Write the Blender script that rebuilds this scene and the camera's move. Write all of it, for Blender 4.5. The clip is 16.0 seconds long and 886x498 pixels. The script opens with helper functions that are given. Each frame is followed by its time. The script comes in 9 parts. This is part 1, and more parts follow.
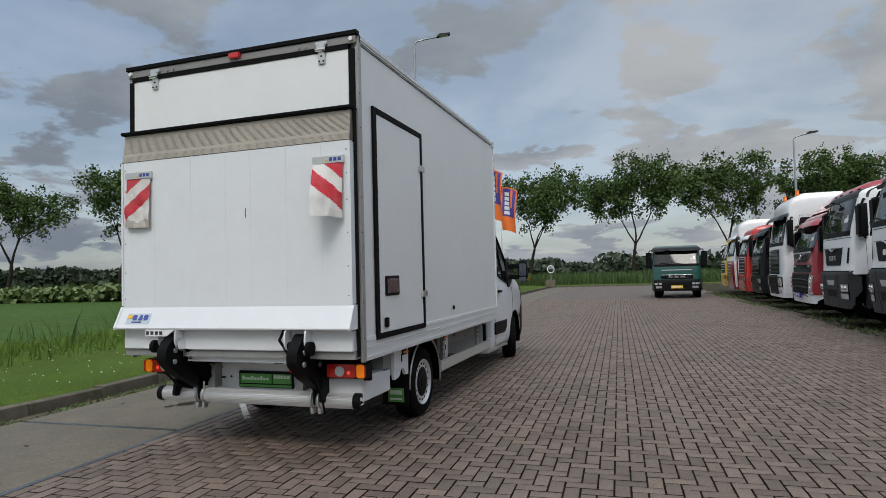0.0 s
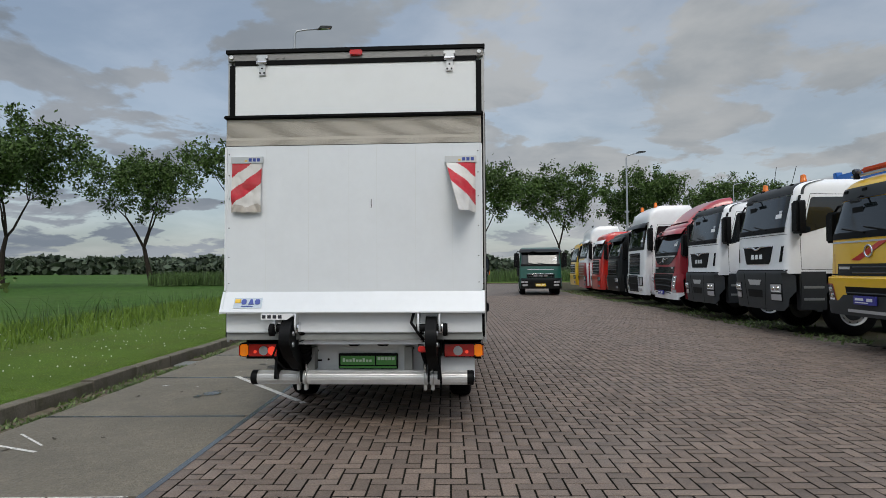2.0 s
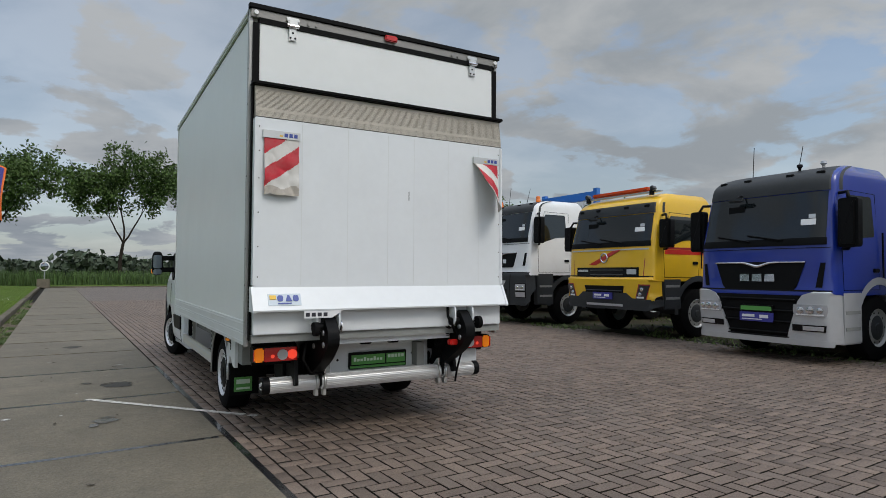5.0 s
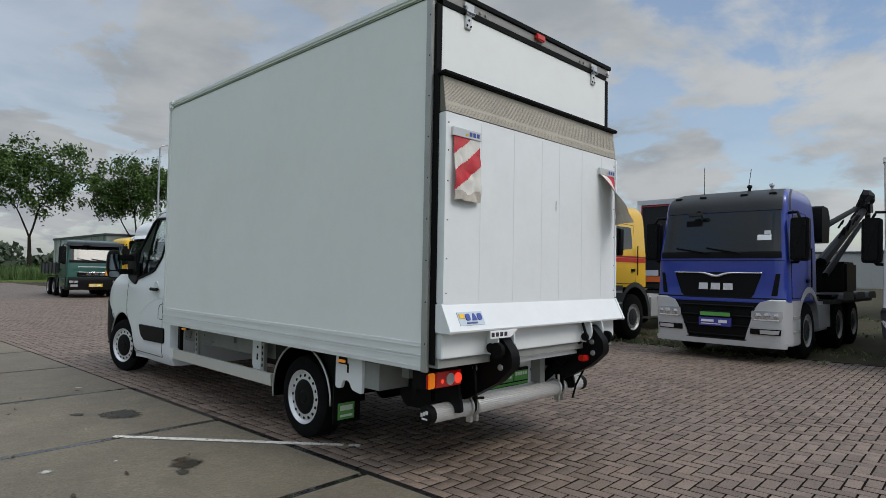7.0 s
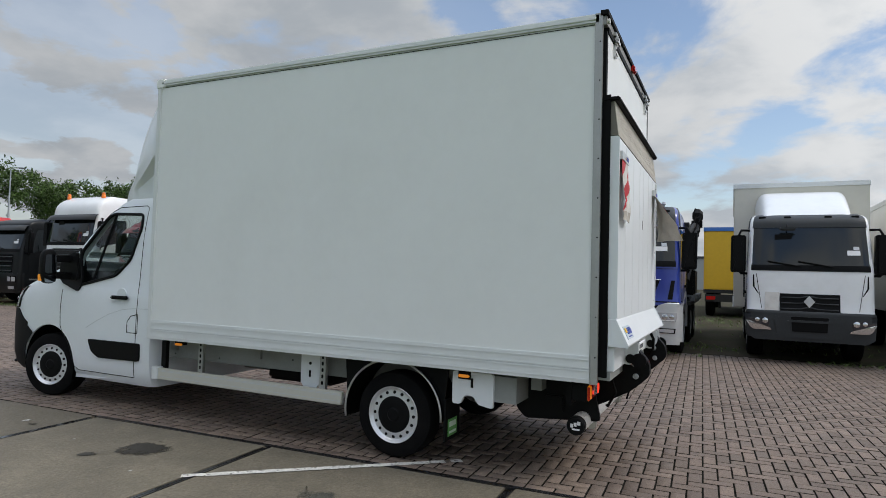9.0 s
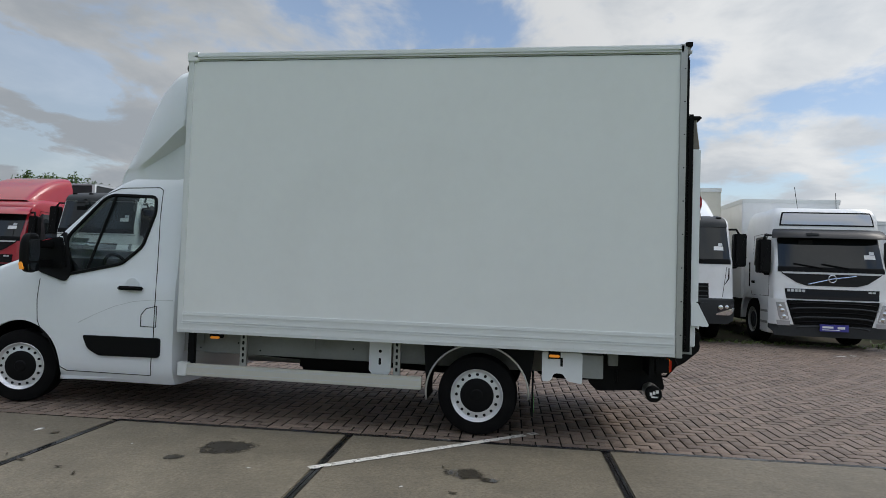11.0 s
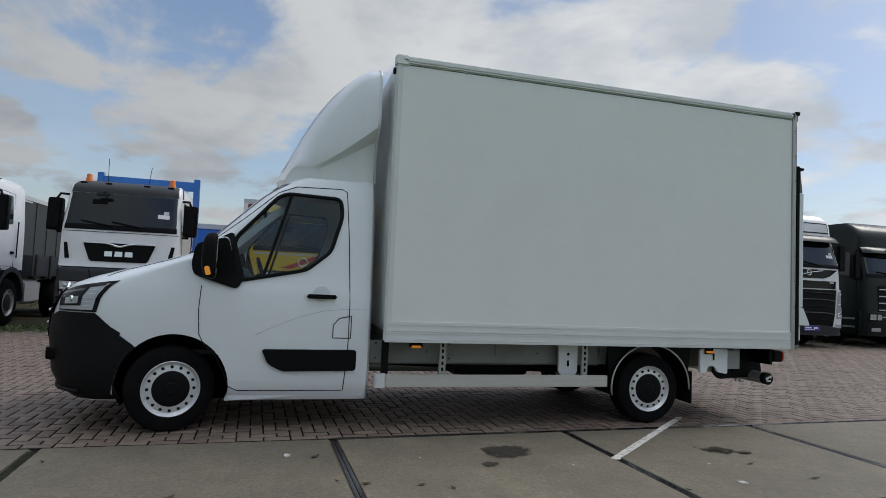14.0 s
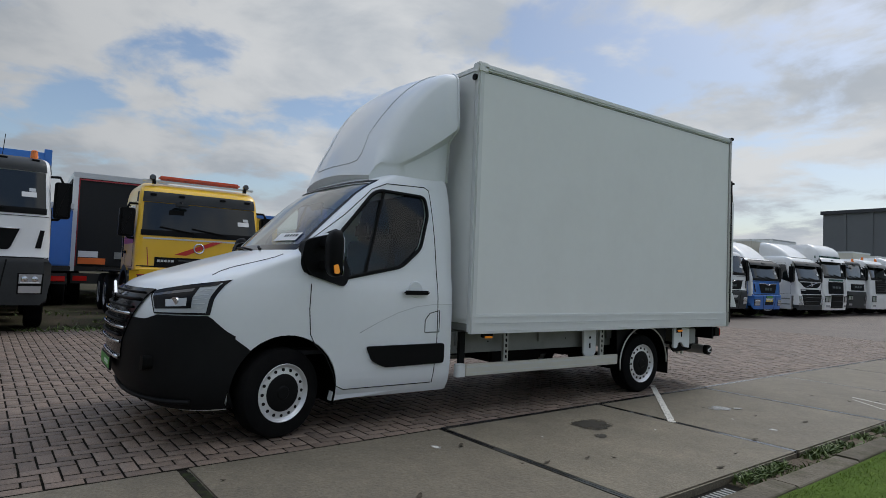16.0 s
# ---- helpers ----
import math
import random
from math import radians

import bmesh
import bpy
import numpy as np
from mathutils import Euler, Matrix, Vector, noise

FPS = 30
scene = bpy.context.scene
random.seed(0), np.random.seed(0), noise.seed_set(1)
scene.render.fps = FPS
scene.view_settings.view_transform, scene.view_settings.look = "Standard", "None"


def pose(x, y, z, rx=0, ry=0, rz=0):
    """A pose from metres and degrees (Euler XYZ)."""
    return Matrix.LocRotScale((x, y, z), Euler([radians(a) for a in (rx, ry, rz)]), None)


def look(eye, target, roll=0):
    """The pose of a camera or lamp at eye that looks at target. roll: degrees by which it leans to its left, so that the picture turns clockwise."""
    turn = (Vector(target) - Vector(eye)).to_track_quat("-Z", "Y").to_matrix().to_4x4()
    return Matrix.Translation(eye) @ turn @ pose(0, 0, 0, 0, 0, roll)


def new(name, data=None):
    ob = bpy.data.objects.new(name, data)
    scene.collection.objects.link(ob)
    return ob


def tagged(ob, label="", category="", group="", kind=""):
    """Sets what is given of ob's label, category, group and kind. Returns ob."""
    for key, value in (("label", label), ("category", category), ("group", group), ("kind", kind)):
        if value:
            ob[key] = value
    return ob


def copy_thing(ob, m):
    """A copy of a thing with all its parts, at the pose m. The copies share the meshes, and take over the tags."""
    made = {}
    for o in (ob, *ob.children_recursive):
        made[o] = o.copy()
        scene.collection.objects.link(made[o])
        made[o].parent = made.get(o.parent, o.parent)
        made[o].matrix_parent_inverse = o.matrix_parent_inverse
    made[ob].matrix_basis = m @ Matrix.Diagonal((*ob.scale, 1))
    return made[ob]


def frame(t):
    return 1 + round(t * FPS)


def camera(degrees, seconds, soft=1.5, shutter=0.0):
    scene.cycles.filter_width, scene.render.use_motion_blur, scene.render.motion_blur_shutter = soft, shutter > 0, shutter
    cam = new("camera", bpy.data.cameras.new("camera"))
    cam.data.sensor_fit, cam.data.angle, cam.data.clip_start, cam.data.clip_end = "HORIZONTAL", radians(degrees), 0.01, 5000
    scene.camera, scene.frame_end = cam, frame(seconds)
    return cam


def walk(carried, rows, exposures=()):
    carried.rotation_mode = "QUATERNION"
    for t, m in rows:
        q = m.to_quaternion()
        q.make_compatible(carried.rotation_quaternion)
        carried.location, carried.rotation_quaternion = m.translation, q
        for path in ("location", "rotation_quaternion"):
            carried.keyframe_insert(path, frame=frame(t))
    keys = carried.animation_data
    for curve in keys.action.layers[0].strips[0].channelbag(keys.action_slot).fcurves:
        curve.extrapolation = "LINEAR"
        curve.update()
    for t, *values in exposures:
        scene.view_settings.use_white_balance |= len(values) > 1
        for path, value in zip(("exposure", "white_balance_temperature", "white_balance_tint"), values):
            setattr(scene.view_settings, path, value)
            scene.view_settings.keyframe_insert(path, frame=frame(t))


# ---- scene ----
cam = camera(72.5, 16.0, soft=0.5)
PATH = [
    (0, (3.175, -4.148, 1.412), (2.54, -2.254, 1.499), -1.5),
    (0.5, (2.652, -4.398, 1.389), (2.171, -2.459, 1.488), -1.4),
    (1, (2.124, -4.735, 1.392), (1.776, -2.768, 1.494), -1.0),
    (1.5, (1.593, -4.957, 1.366), (1.341, -2.976, 1.463), -0.6),
    (2, (1.034, -5.148, 1.38), (0.931, -3.151, 1.45), -0.4),
    (2.5, (0.532, -5.222, 1.378), (0.635, -3.225, 1.433), -0.1),
    (3, (-0.043, -5.241, 1.383), (0.276, -3.267, 1.439), 0.1),
    (3.5, (-0.554, -5.194, 1.352), (-0.04, -3.263, 1.427), -0.0),
    (4, (-1.123, -4.995, 1.353), (-0.457, -3.111, 1.435), 0.4),
    (4.5, (-1.613, -4.819, 1.312), (-0.78, -3.002, 1.394), 0.3),
    (7, (-3.814, -2.796, 1.413), (-2.391, -1.393, 1.49), 1.0),
    (7.5, (-4.142, -2.343, 1.462), (-2.689, -0.971, 1.542), 1.2),
    (8, (-4.436, -1.869, 1.495), (-2.866, -0.631, 1.559), 1.3),
    (8.5, (-4.799, -1.32, 1.501), (-3.081, -0.297, 1.555), 1.5),
    (9, (-5.227, -0.809, 1.481), (-3.426, 0.057, 1.564), 1.6),
    (11.5, (-6.292, 1.766, 1.388), (-4.303, 1.968, 1.441), 2.1),
    (12, (-6.363, 2.431, 1.355), (-4.366, 2.519, 1.403), 2.4),
    (12.5, (-6.322, 3.173, 1.348), (-4.33, 3.001, 1.4), 2.6),
    (13, (-6.351, 3.919, 1.341), (-4.392, 3.525, 1.411), 2.5),
    (13.5, (-6.337, 4.665, 1.349), (-4.397, 4.188, 1.43), 2.9),
    (14, (-6.349, 5.267, 1.296), (-4.418, 4.757, 1.413), 2.5),
    (14.5, (-6.239, 5.935, 1.268), (-4.374, 5.224, 1.4), 2.6),
    (15, (-6.06, 6.643, 1.32), (-4.27, 5.759, 1.444), 2.6),
    (15.5, (-5.878, 7.24, 1.308), (-4.163, 6.218, 1.429), 2.4),
    (16, (-5.538, 7.837, 1.316), (-3.903, 6.688, 1.4), 2.2),
]
EXPOSURES = [(0.0, 0.30, 6460, 8), (2.5, 0.31, 6450, 8), (4.5, 0.29, 6440, 8), (7.0, 0.36, 6440, 8), (8.5, 0.54, 6460, 9), (9.5, 0.54, 6460, 9), (11.5, 0.38, 6420, 9), (13.5, 0.27, 6380, 9), (16.0, 0.07, 6340, 9)]
walk(cam, [(t, look(eye, target, roll)) for t, eye, target, roll in PATH], EXPOSURES)

# ---------------------------------------------------------------- world and sun
world = bpy.data.worlds.new("sky")
scene.world = world
world.use_nodes = True
wn = world.node_tree
bg = wn.nodes["Background"]
sky = wn.nodes.new("ShaderNodeTexSky")
sky.sky_type, sky.sun_disc = "NISHITA", False
SUN_ELEVATION, SUN_AZIMUTH = 48.0, 170.0
sky.sun_elevation, sky.sun_rotation = radians(SUN_ELEVATION), radians(SUN_AZIMUTH)
sky.air_density, sky.dust_density, sky.ozone_density = 1.0, 2.0, 1.0
co = wn.nodes.new("ShaderNodeTexCoord")
# broken cloud: the direction is projected onto a high flat layer, so that clouds flatten towards the horizon
sep = wn.nodes.new("ShaderNodeSeparateXYZ")
wn.links.new(co.outputs["Generated"], sep.inputs[0])
zz = wn.nodes.new("ShaderNodeMath")
zz.operation = "MAXIMUM"
zz.inputs[1].default_value = 0.0
wn.links.new(sep.outputs["Z"], zz.inputs[0])
zp = wn.nodes.new("ShaderNodeMath")
zp.operation = "ADD"
zp.inputs[1].default_value = 0.22
wn.links.new(zz.outputs[0], zp.inputs[0])
dv = wn.nodes.new("ShaderNodeVectorMath")
dv.operation = "DIVIDE"
cmb = wn.nodes.new("ShaderNodeCombineXYZ")
for k in range(3):
    wn.links.new(zp.outputs[0], cmb.inputs[k])
wn.links.new(co.outputs["Generated"], dv.inputs[0])
wn.links.new(cmb.outputs[0], dv.inputs[1])


def cloud_noise(size, detail, rough, shift):
    mp = wn.nodes.new("ShaderNodeMapping")
    mp.inputs["Location"].default_value = shift
    wn.links.new(dv.outputs[0], mp.inputs["Vector"])
    n = wn.nodes.new("ShaderNodeTexNoise")
    n.inputs["Scale"].default_value, n.inputs["Detail"].default_value, n.inputs["Roughness"].default_value = size, detail, rough
    n.inputs["Distortion"].default_value = 0.25
    wn.links.new(mp.outputs[0], n.inputs["Vector"])
    return n.outputs["Fac"]


def spread(value, lo, hi, a, b):
    r = wn.nodes.new("ShaderNodeMapRange")
    r.interpolation_type = "SMOOTHSTEP"
    for key, v in (("From Min", lo), ("From Max", hi), ("To Min", a), ("To Max", b)):
        r.inputs[key].default_value = v
    wn.links.new(value, r.inputs["Value"])
    return r.outputs[0]


def blend(fac, a, b, mode="MIX"):
    m = wn.nodes.new("ShaderNodeMix")
    m.data_type, m.blend_type = "RGBA", mode
    for socket, v in ((m.inputs[0], fac), (m.inputs[6], a), (m.inputs[7], b)):
        if isinstance(v, (tuple, float, int)):
            socket.default_value = v
        else:
            wn.links.new(v, socket)
    return m.outputs[2]


cover = spread(cloud_noise(2.3, 10, 0.56, (3.1, 1.7, 0.4)), 0.40, 0.55, 0.0, 1.0)
shade = spread(cloud_noise(1.7, 10, 0.55, (8.2, 4.4, 1.0)), 0.37, 0.63, 0.0, 1.0)
# thick grey cloud in the north, thinner and brighter towards the sun
toward = wn.nodes.new("ShaderNodeVectorMath")
toward.operation = "DOT_PRODUCT"
wn.links.new(co.outputs["Generated"], toward.inputs[0])
toward.inputs[1].default_value = (math.sin(radians(SUN_AZIMUTH + 2)) * 0.78, math.cos(radians(SUN_AZIMUTH + 2)) * 0.78, 0.62)
side = spread(toward.outputs["Value"], -0.55, 0.95, 0.0, 1.0)
light_cloud = blend(side, (4.3, 4.4, 4.55, 1), (6.5, 6.55, 6.6, 1))
dark_cloud = blend(side, (2.95, 3.2, 3.5, 1), (4.3, 4.6, 5.0, 1))
storm = wn.nodes.new("ShaderNodeVectorMath")
storm.operation = "DOT_PRODUCT"
wn.links.new(co.outputs["Generated"], storm.inputs[0])
storm.inputs[1].default_value = (-0.74, 0.62, -0.10)
heavy = spread(storm.outputs["Value"], 0.35, 0.98, 0.0, 0.8)
light_cloud = blend(heavy, light_cloud, (2.1, 2.35, 2.75, 1))
dark_cloud = blend(heavy, dark_cloud, (1.2, 1.45, 1.85, 1))
cloud = blend(shade, light_cloud, dark_cloud)
clear = blend(1.0, sky.outputs[0], blend(side, (1.95, 1.88, 1.80, 1), (0.80, 0.85, 0.90, 1)), "MULTIPLY")
# the north is overcast nearly throughout
north = spread(toward.outputs["Value"], -0.5, 0.25, 0.72, 0.0)
most = wn.nodes.new("ShaderNodeMath")
most.operation = "MAXIMUM"
wn.links.new(cover, most.inputs[0])
wn.links.new(north, most.inputs[1])
# a clouded sky is brighter overhead than low down
zenith = spread(sep.outputs["Z"], 0.45, 0.95, 1.0, 2.4)
whole = wn.nodes.new("ShaderNodeVectorMath")
whole.operation = "SCALE"
wn.links.new(blend(most.outputs[0], clear, cloud), whole.inputs[0])
# and duller in the north-east
east = wn.nodes.new("ShaderNodeVectorMath")
east.operation = "DOT_PRODUCT"
wn.links.new(co.outputs["Generated"], east.inputs[0])
east.inputs[1].default_value = (0.77, 0.64, 0.0)
duller = wn.nodes.new("ShaderNodeMath")
duller.operation = "MULTIPLY"
wn.links.new(zenith, duller.inputs[0])
wn.links.new(spread(east.outputs["Value"], 0.35, 0.95, 1.0, 0.80), duller.inputs[1])
wn.links.new(duller.outputs[0], whole.inputs["Scale"])
wn.links.new(whole.outputs[0], bg.inputs["Color"])
bg.inputs["Strength"].default_value = 0.10

sun = new("sun", bpy.data.lights.new("sun", "SUN"))
sun.data.energy, sun.data.angle, sun.data.color = 0.85, radians(22), (1.0, 0.95, 0.88)
az, el = radians(SUN_AZIMUTH), radians(SUN_ELEVATION)
sun.matrix_world = look((0, 0, 30), (0 - 30 * math.sin(az) * math.cos(el), 0 - 30 * math.cos(az) * math.cos(el), 30 - 30 * math.sin(el)))

# ---------------------------------------------------------------- materials
MATS = {}


def material(name, colour, rough=0.5, metal=0.0, vary=0.0, scale=8.0, bump=0.0, bump_scale=40.0, coat=0.0,
             dirt=None, dirt_scale=2.5, dirt_amount=0.0, random_tone=0.0, island=False, spec=0.5, emit=0.0, grain=0.0, grain_scale=60.0):
    """A procedural surface: base colour, tone variation at two scales, fine relief and an optional dirt colour."""
    m = bpy.data.materials.new(name)
    m.use_nodes = True
    nt = m.node_tree
    b = nt.nodes["Principled BSDF"]
    b.inputs["Roughness"].default_value, b.inputs["Metallic"].default_value = rough, metal
    b.inputs["Coat Weight"].default_value, b.inputs["Coat Roughness"].default_value = coat, 0.05
    b.inputs["Specular IOR Level"].default_value = spec
    base = (*colour, 1)
    b.inputs["Base Color"].default_value = base
    co = nt.nodes.new("ShaderNodeTexCoord")
    where = co.outputs["Object"]
    if random_tone and not island:          # repeats on one mesh don't share their marks
        who = nt.nodes.new("ShaderNodeObjectInfo")
        far = nt.nodes.new("ShaderNodeVectorMath")
        far.operation = "MULTIPLY_ADD"
        nt.links.new(who.outputs["Random"], far.inputs[0])
        far.inputs[1].default_value = (41.0, 67.0, 23.0)
        nt.links.new(where, far.inputs[2])
        where = far.outputs[0]
    last = None
    if vary or dirt_amount or random_tone:
        rgb = nt.nodes.new("ShaderNodeRGB")
        rgb.outputs[0].default_value = base
        last = rgb.outputs[0]
    if vary:
        total = None
        for sc, wt in ((scale, 0.6), (scale * 9, 0.4)):
            n = nt.nodes.new("ShaderNodeTexNoise")
            n.inputs["Scale"].default_value, n.inputs["Detail"].default_value = sc, 5
            nt.links.new(where, n.inputs["Vector"])
            mm = nt.nodes.new("ShaderNodeMath")
            mm.operation = "MULTIPLY_ADD"
            nt.links.new(n.outputs["Fac"], mm.inputs[0])
            mm.inputs[1].default_value = wt * vary * 4
            mm.inputs[2].default_value = 1 - wt * vary * 2 if total is None else -wt * vary * 2
            if total is None:
                total = mm.outputs[0]
            else:
                ad = nt.nodes.new("ShaderNodeMath")
                ad.operation = "ADD"
                nt.links.new(total, ad.inputs[0])
                nt.links.new(mm.outputs[0], ad.inputs[1])
                total = ad.outputs[0]
        mul = nt.nodes.new("ShaderNodeVectorMath")
        mul.operation = "SCALE"
        nt.links.new(last, mul.inputs[0])
        nt.links.new(total, mul.inputs["Scale"])
        last = mul.outputs[0]
    if random_tone:
        if island:
            g = nt.nodes.new("ShaderNodeNewGeometry")
            rnd = g.outputs["Random Per Island"]
        else:
            g = nt.nodes.new("ShaderNodeObjectInfo")
            rnd = g.outputs["Random"]
        mm = nt.nodes.new("ShaderNodeMath")
        mm.operation = "MULTIPLY_ADD"
        nt.links.new(rnd, mm.inputs[0])
        mm.inputs[1].default_value, mm.inputs[2].default_value = 2 * random_tone, 1 - random_tone
        mul = nt.nodes.new("ShaderNodeVectorMath")
        mul.operation = "SCALE"
        nt.links.new(last, mul.inputs[0])
        nt.links.new(mm.outputs[0], mul.inputs["Scale"])
        last = mul.outputs[0]
    if grain:
        n = nt.nodes.new("ShaderNodeTexNoise")
        n.inputs["Scale"].default_value, n.inputs["Detail"].default_value, n.inputs["Roughness"].default_value = grain_scale, 5, 0.8
        nt.links.new(where, n.inputs["Vector"])
        mr = nt.nodes.new("ShaderNodeMapRange")
        for key, val in (("From Min", 0.3), ("From Max", 0.7), ("To Min", 1 - grain), ("To Max", 1 + grain)):
            mr.inputs[key].default_value = val
        nt.links.new(n.outputs["Fac"], mr.inputs["Value"])
        mul = nt.nodes.new("ShaderNodeVectorMath")
        mul.operation = "SCALE"
        nt.links.new(last, mul.inputs[0])
        nt.links.new(mr.outputs[0], mul.inputs["Scale"])
        last = mul.outputs[0]
    if dirt_amount:
        n = nt.nodes.new("ShaderNodeTexNoise")
        n.inputs["Scale"].default_value, n.inputs["Detail"].default_value, n.inputs["Roughness"].default_value = dirt_scale, 8, 0.65
        nt.links.new(where, n.inputs["Vector"])
        r = nt.nodes.new("ShaderNodeMapRange")
        r.inputs["From Min"].default_value, r.inputs["From Max"].default_value = 0.45, 0.75
        r.inputs["To Min"].default_value, r.inputs["To Max"].default_value = 0, dirt_amount
        nt.links.new(n.outputs["Fac"], r.inputs["Value"])
        mx = nt.nodes.new("ShaderNodeMix")
        mx.data_type = "RGBA"
        nt.links.new(r.outputs[0], mx.inputs["Factor"])
        nt.links.new(last, mx.inputs[6])
        mx.inputs[7].default_value = (*dirt, 1)
        last = mx.outputs[2]
    if last is not None:
        nt.links.new(last, b.inputs["Base Color"])
    if bump:
        n = nt.nodes.new("ShaderNodeTexNoise")
        n.inputs["Scale"].default_value, n.inputs["Detail"].default_value = bump_scale, 6
        nt.links.new(where, n.inputs["Vector"])
        bp = nt.nodes.new("ShaderNodeBump")
        bp.inputs["Strength"].default_value, bp.inputs["Distance"].default_value = bump, 0.01
        nt.links.new(n.outputs["Fac"], bp.inputs["Height"])
        nt.links.new(bp.outputs[0], b.inputs["Normal"])
    if emit:
        b.inputs["Emission Color"].default_value, b.inputs["Emission Strength"].default_value = base, emit
    MATS[name] = m
    return m


def worn(name, colour, rough, edge, size, keep, spread=0.35):
    """A thin mark on the ground that breaks up by noise and fades out towards its rim (edge 1) or not (edge 0)."""
    m = material(name, colour, rough, vary=0.2, scale=9, spec=0.2, grain=0.3)
    nt = m.node_tree
    out, b = nt.nodes["Material Output"], nt.nodes["Principled BSDF"]
    co = nt.nodes.new("ShaderNodeTexCoord")
    mid, flat, dist, n, add, mr, tr, mix = (nt.nodes.new("ShaderNode" + k) for k in ("VectorMath", "VectorMath", "VectorMath", "TexNoise", "Math", "MapRange", "BsdfTransparent", "MixShader"))
    mid.operation, flat.operation, dist.operation, add.operation = "SUBTRACT", "MULTIPLY", "LENGTH", "MULTIPLY_ADD"
    mid.inputs[1].default_value, flat.inputs[1].default_value = (0.5, 0.5, 0.5), (2.0, 2.0, 0.0)
    nt.links.new(co.outputs["Generated"], mid.inputs[0])
    nt.links.new(mid.outputs[0], flat.inputs[0])
    nt.links.new(flat.outputs[0], dist.inputs[0])
    n.inputs["Scale"].default_value, n.inputs["Detail"].default_value, n.inputs["Roughness"].default_value = size, 6, 0.65
    nt.links.new(co.outputs["Object"], n.inputs["Vector"])
    nt.links.new(dist.outputs["Value"], add.inputs[0])
    add.inputs[1].default_value = -edge
    nt.links.new(n.outputs["Fac"], add.inputs[2])
    for key, val in (("From Min", keep - spread / 2), ("From Max", keep + spread / 2), ("To Min", 0.0), ("To Max", 1.0)):
        mr.inputs[key].default_value = val
    nt.links.new(add.outputs[0], mr.inputs["Value"])
    nt.links.new(mr.outputs[0], mix.inputs[0])
    nt.links.new(tr.outputs[0], mix.inputs[1])
    nt.links.new(b.outputs[0], mix.inputs[2])
    nt.links.new(mix.outputs[0], out.inputs[0])
    return m


def glass(name, tint, rough=0.02, gloss=0.05):
    """A clear pane; gloss is how much it reflects when looked at squarely, from either side."""
    m = bpy.data.materials.new(name)
    m.use_nodes = True
    nt = m.node_tree
    nt.nodes.clear()
    out = nt.nodes.new("ShaderNodeOutputMaterial")
    tr, gl, mix, lw, pw, ma = (nt.nodes.new("ShaderNode" + k) for k in ("BsdfTransparent", "BsdfGlossy", "MixShader", "LayerWeight", "Math", "Math"))
    tr.inputs[0].default_value = (*tint, 1)
    gl.inputs["Roughness"].default_value = rough
    lw.inputs["Blend"].default_value = 0.5
    pw.operation, ma.operation = "POWER", "MULTIPLY_ADD"
    pw.inputs[1].default_value = 4.0
    ma.inputs[1].default_value, ma.inputs[2].default_value = 1 - gloss, gloss
    nt.links.new(lw.outputs["Facing"], pw.inputs[0])
    nt.links.new(pw.outputs[0], ma.inputs[0])
    nt.links.new(ma.outputs[0], mix.inputs[0])
    nt.links.new(tr.outputs[0], mix.inputs[1])
    nt.links.new(gl.outputs[0], mix.inputs[2])
    nt.links.new(mix.outputs[0], out.inputs[0])
    MATS[name] = m
    return m


van_paint = material("van_paint", (0.78, 0.81, 0.83), 0.3, vary=0.02, scale=2, coat=0.6, dirt=(0.45, 0.42, 0.38), dirt_amount=0.06, dirt_scale=1.5)
panel_white = material("panel_white", (0.80, 0.815, 0.80), 0.38, vary=0.025, scale=1.2, bump=0.02, bump_scale=3, dirt=(0.5, 0.48, 0.44), dirt_amount=0.12, dirt_scale=1.1)
lift_white = material("lift_white", (0.74, 0.765, 0.775), 0.36, vary=0.03, scale=2, dirt=(0.5, 0.5, 0.5), dirt_amount=0.12, dirt_scale=3)
rail_white = material("rail_white", (0.70, 0.72, 0.71), 0.42, vary=0.03, scale=3, dirt=(0.45, 0.43, 0.4), dirt_amount=0.15)
chassis_grey = material("chassis_grey", (0.27, 0.28, 0.265), 0.6, vary=0.08, scale=5, dirt=(0.08, 0.075, 0.065), dirt_amount=0.5)
alu = material("alu", (0.62, 0.62, 0.60), 0.38, 0.85, vary=0.06, scale=8, bump=0.05, bump_scale=120)
alu_dull = material("alu_dull", (0.42, 0.42, 0.405), 0.45, 0.5, vary=0.1, scale=6, bump=0.06, bump_scale=90)
alu_tread = material("alu_tread", (0.53, 0.49, 0.42), 0.6, 0.15, vary=0.1, scale=7, dirt=(0.3, 0.27, 0.22), dirt_amount=0.3)
tube_alu = material("tube_alu", (0.70, 0.70, 0.69), 0.36, 0.65, vary=0.08, scale=6)
sticker_pale = material("sticker_pale", (0.50, 0.57, 0.63), 0.4, vary=0.05)
# darker than the ribs: the shade of the grooves is put into this colour
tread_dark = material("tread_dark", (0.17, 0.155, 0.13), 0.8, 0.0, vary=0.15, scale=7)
header_grey = material("header_grey", (0.27, 0.26, 0.245), 0.5, 0.3, vary=0.1, scale=6)
guard_alu = material("guard_alu", (0.58, 0.57, 0.50), 0.45, 0.15, vary=0.05, scale=4)
chrome = material("chrome", (0.75, 0.76, 0.78), 0.12, 1.0)
steel_rim = material("steel_rim", (0.72, 0.73, 0.74), 0.32, 0.45, vary=0.05, dirt=(0.25, 0.22, 0.2), dirt_amount=0.2)
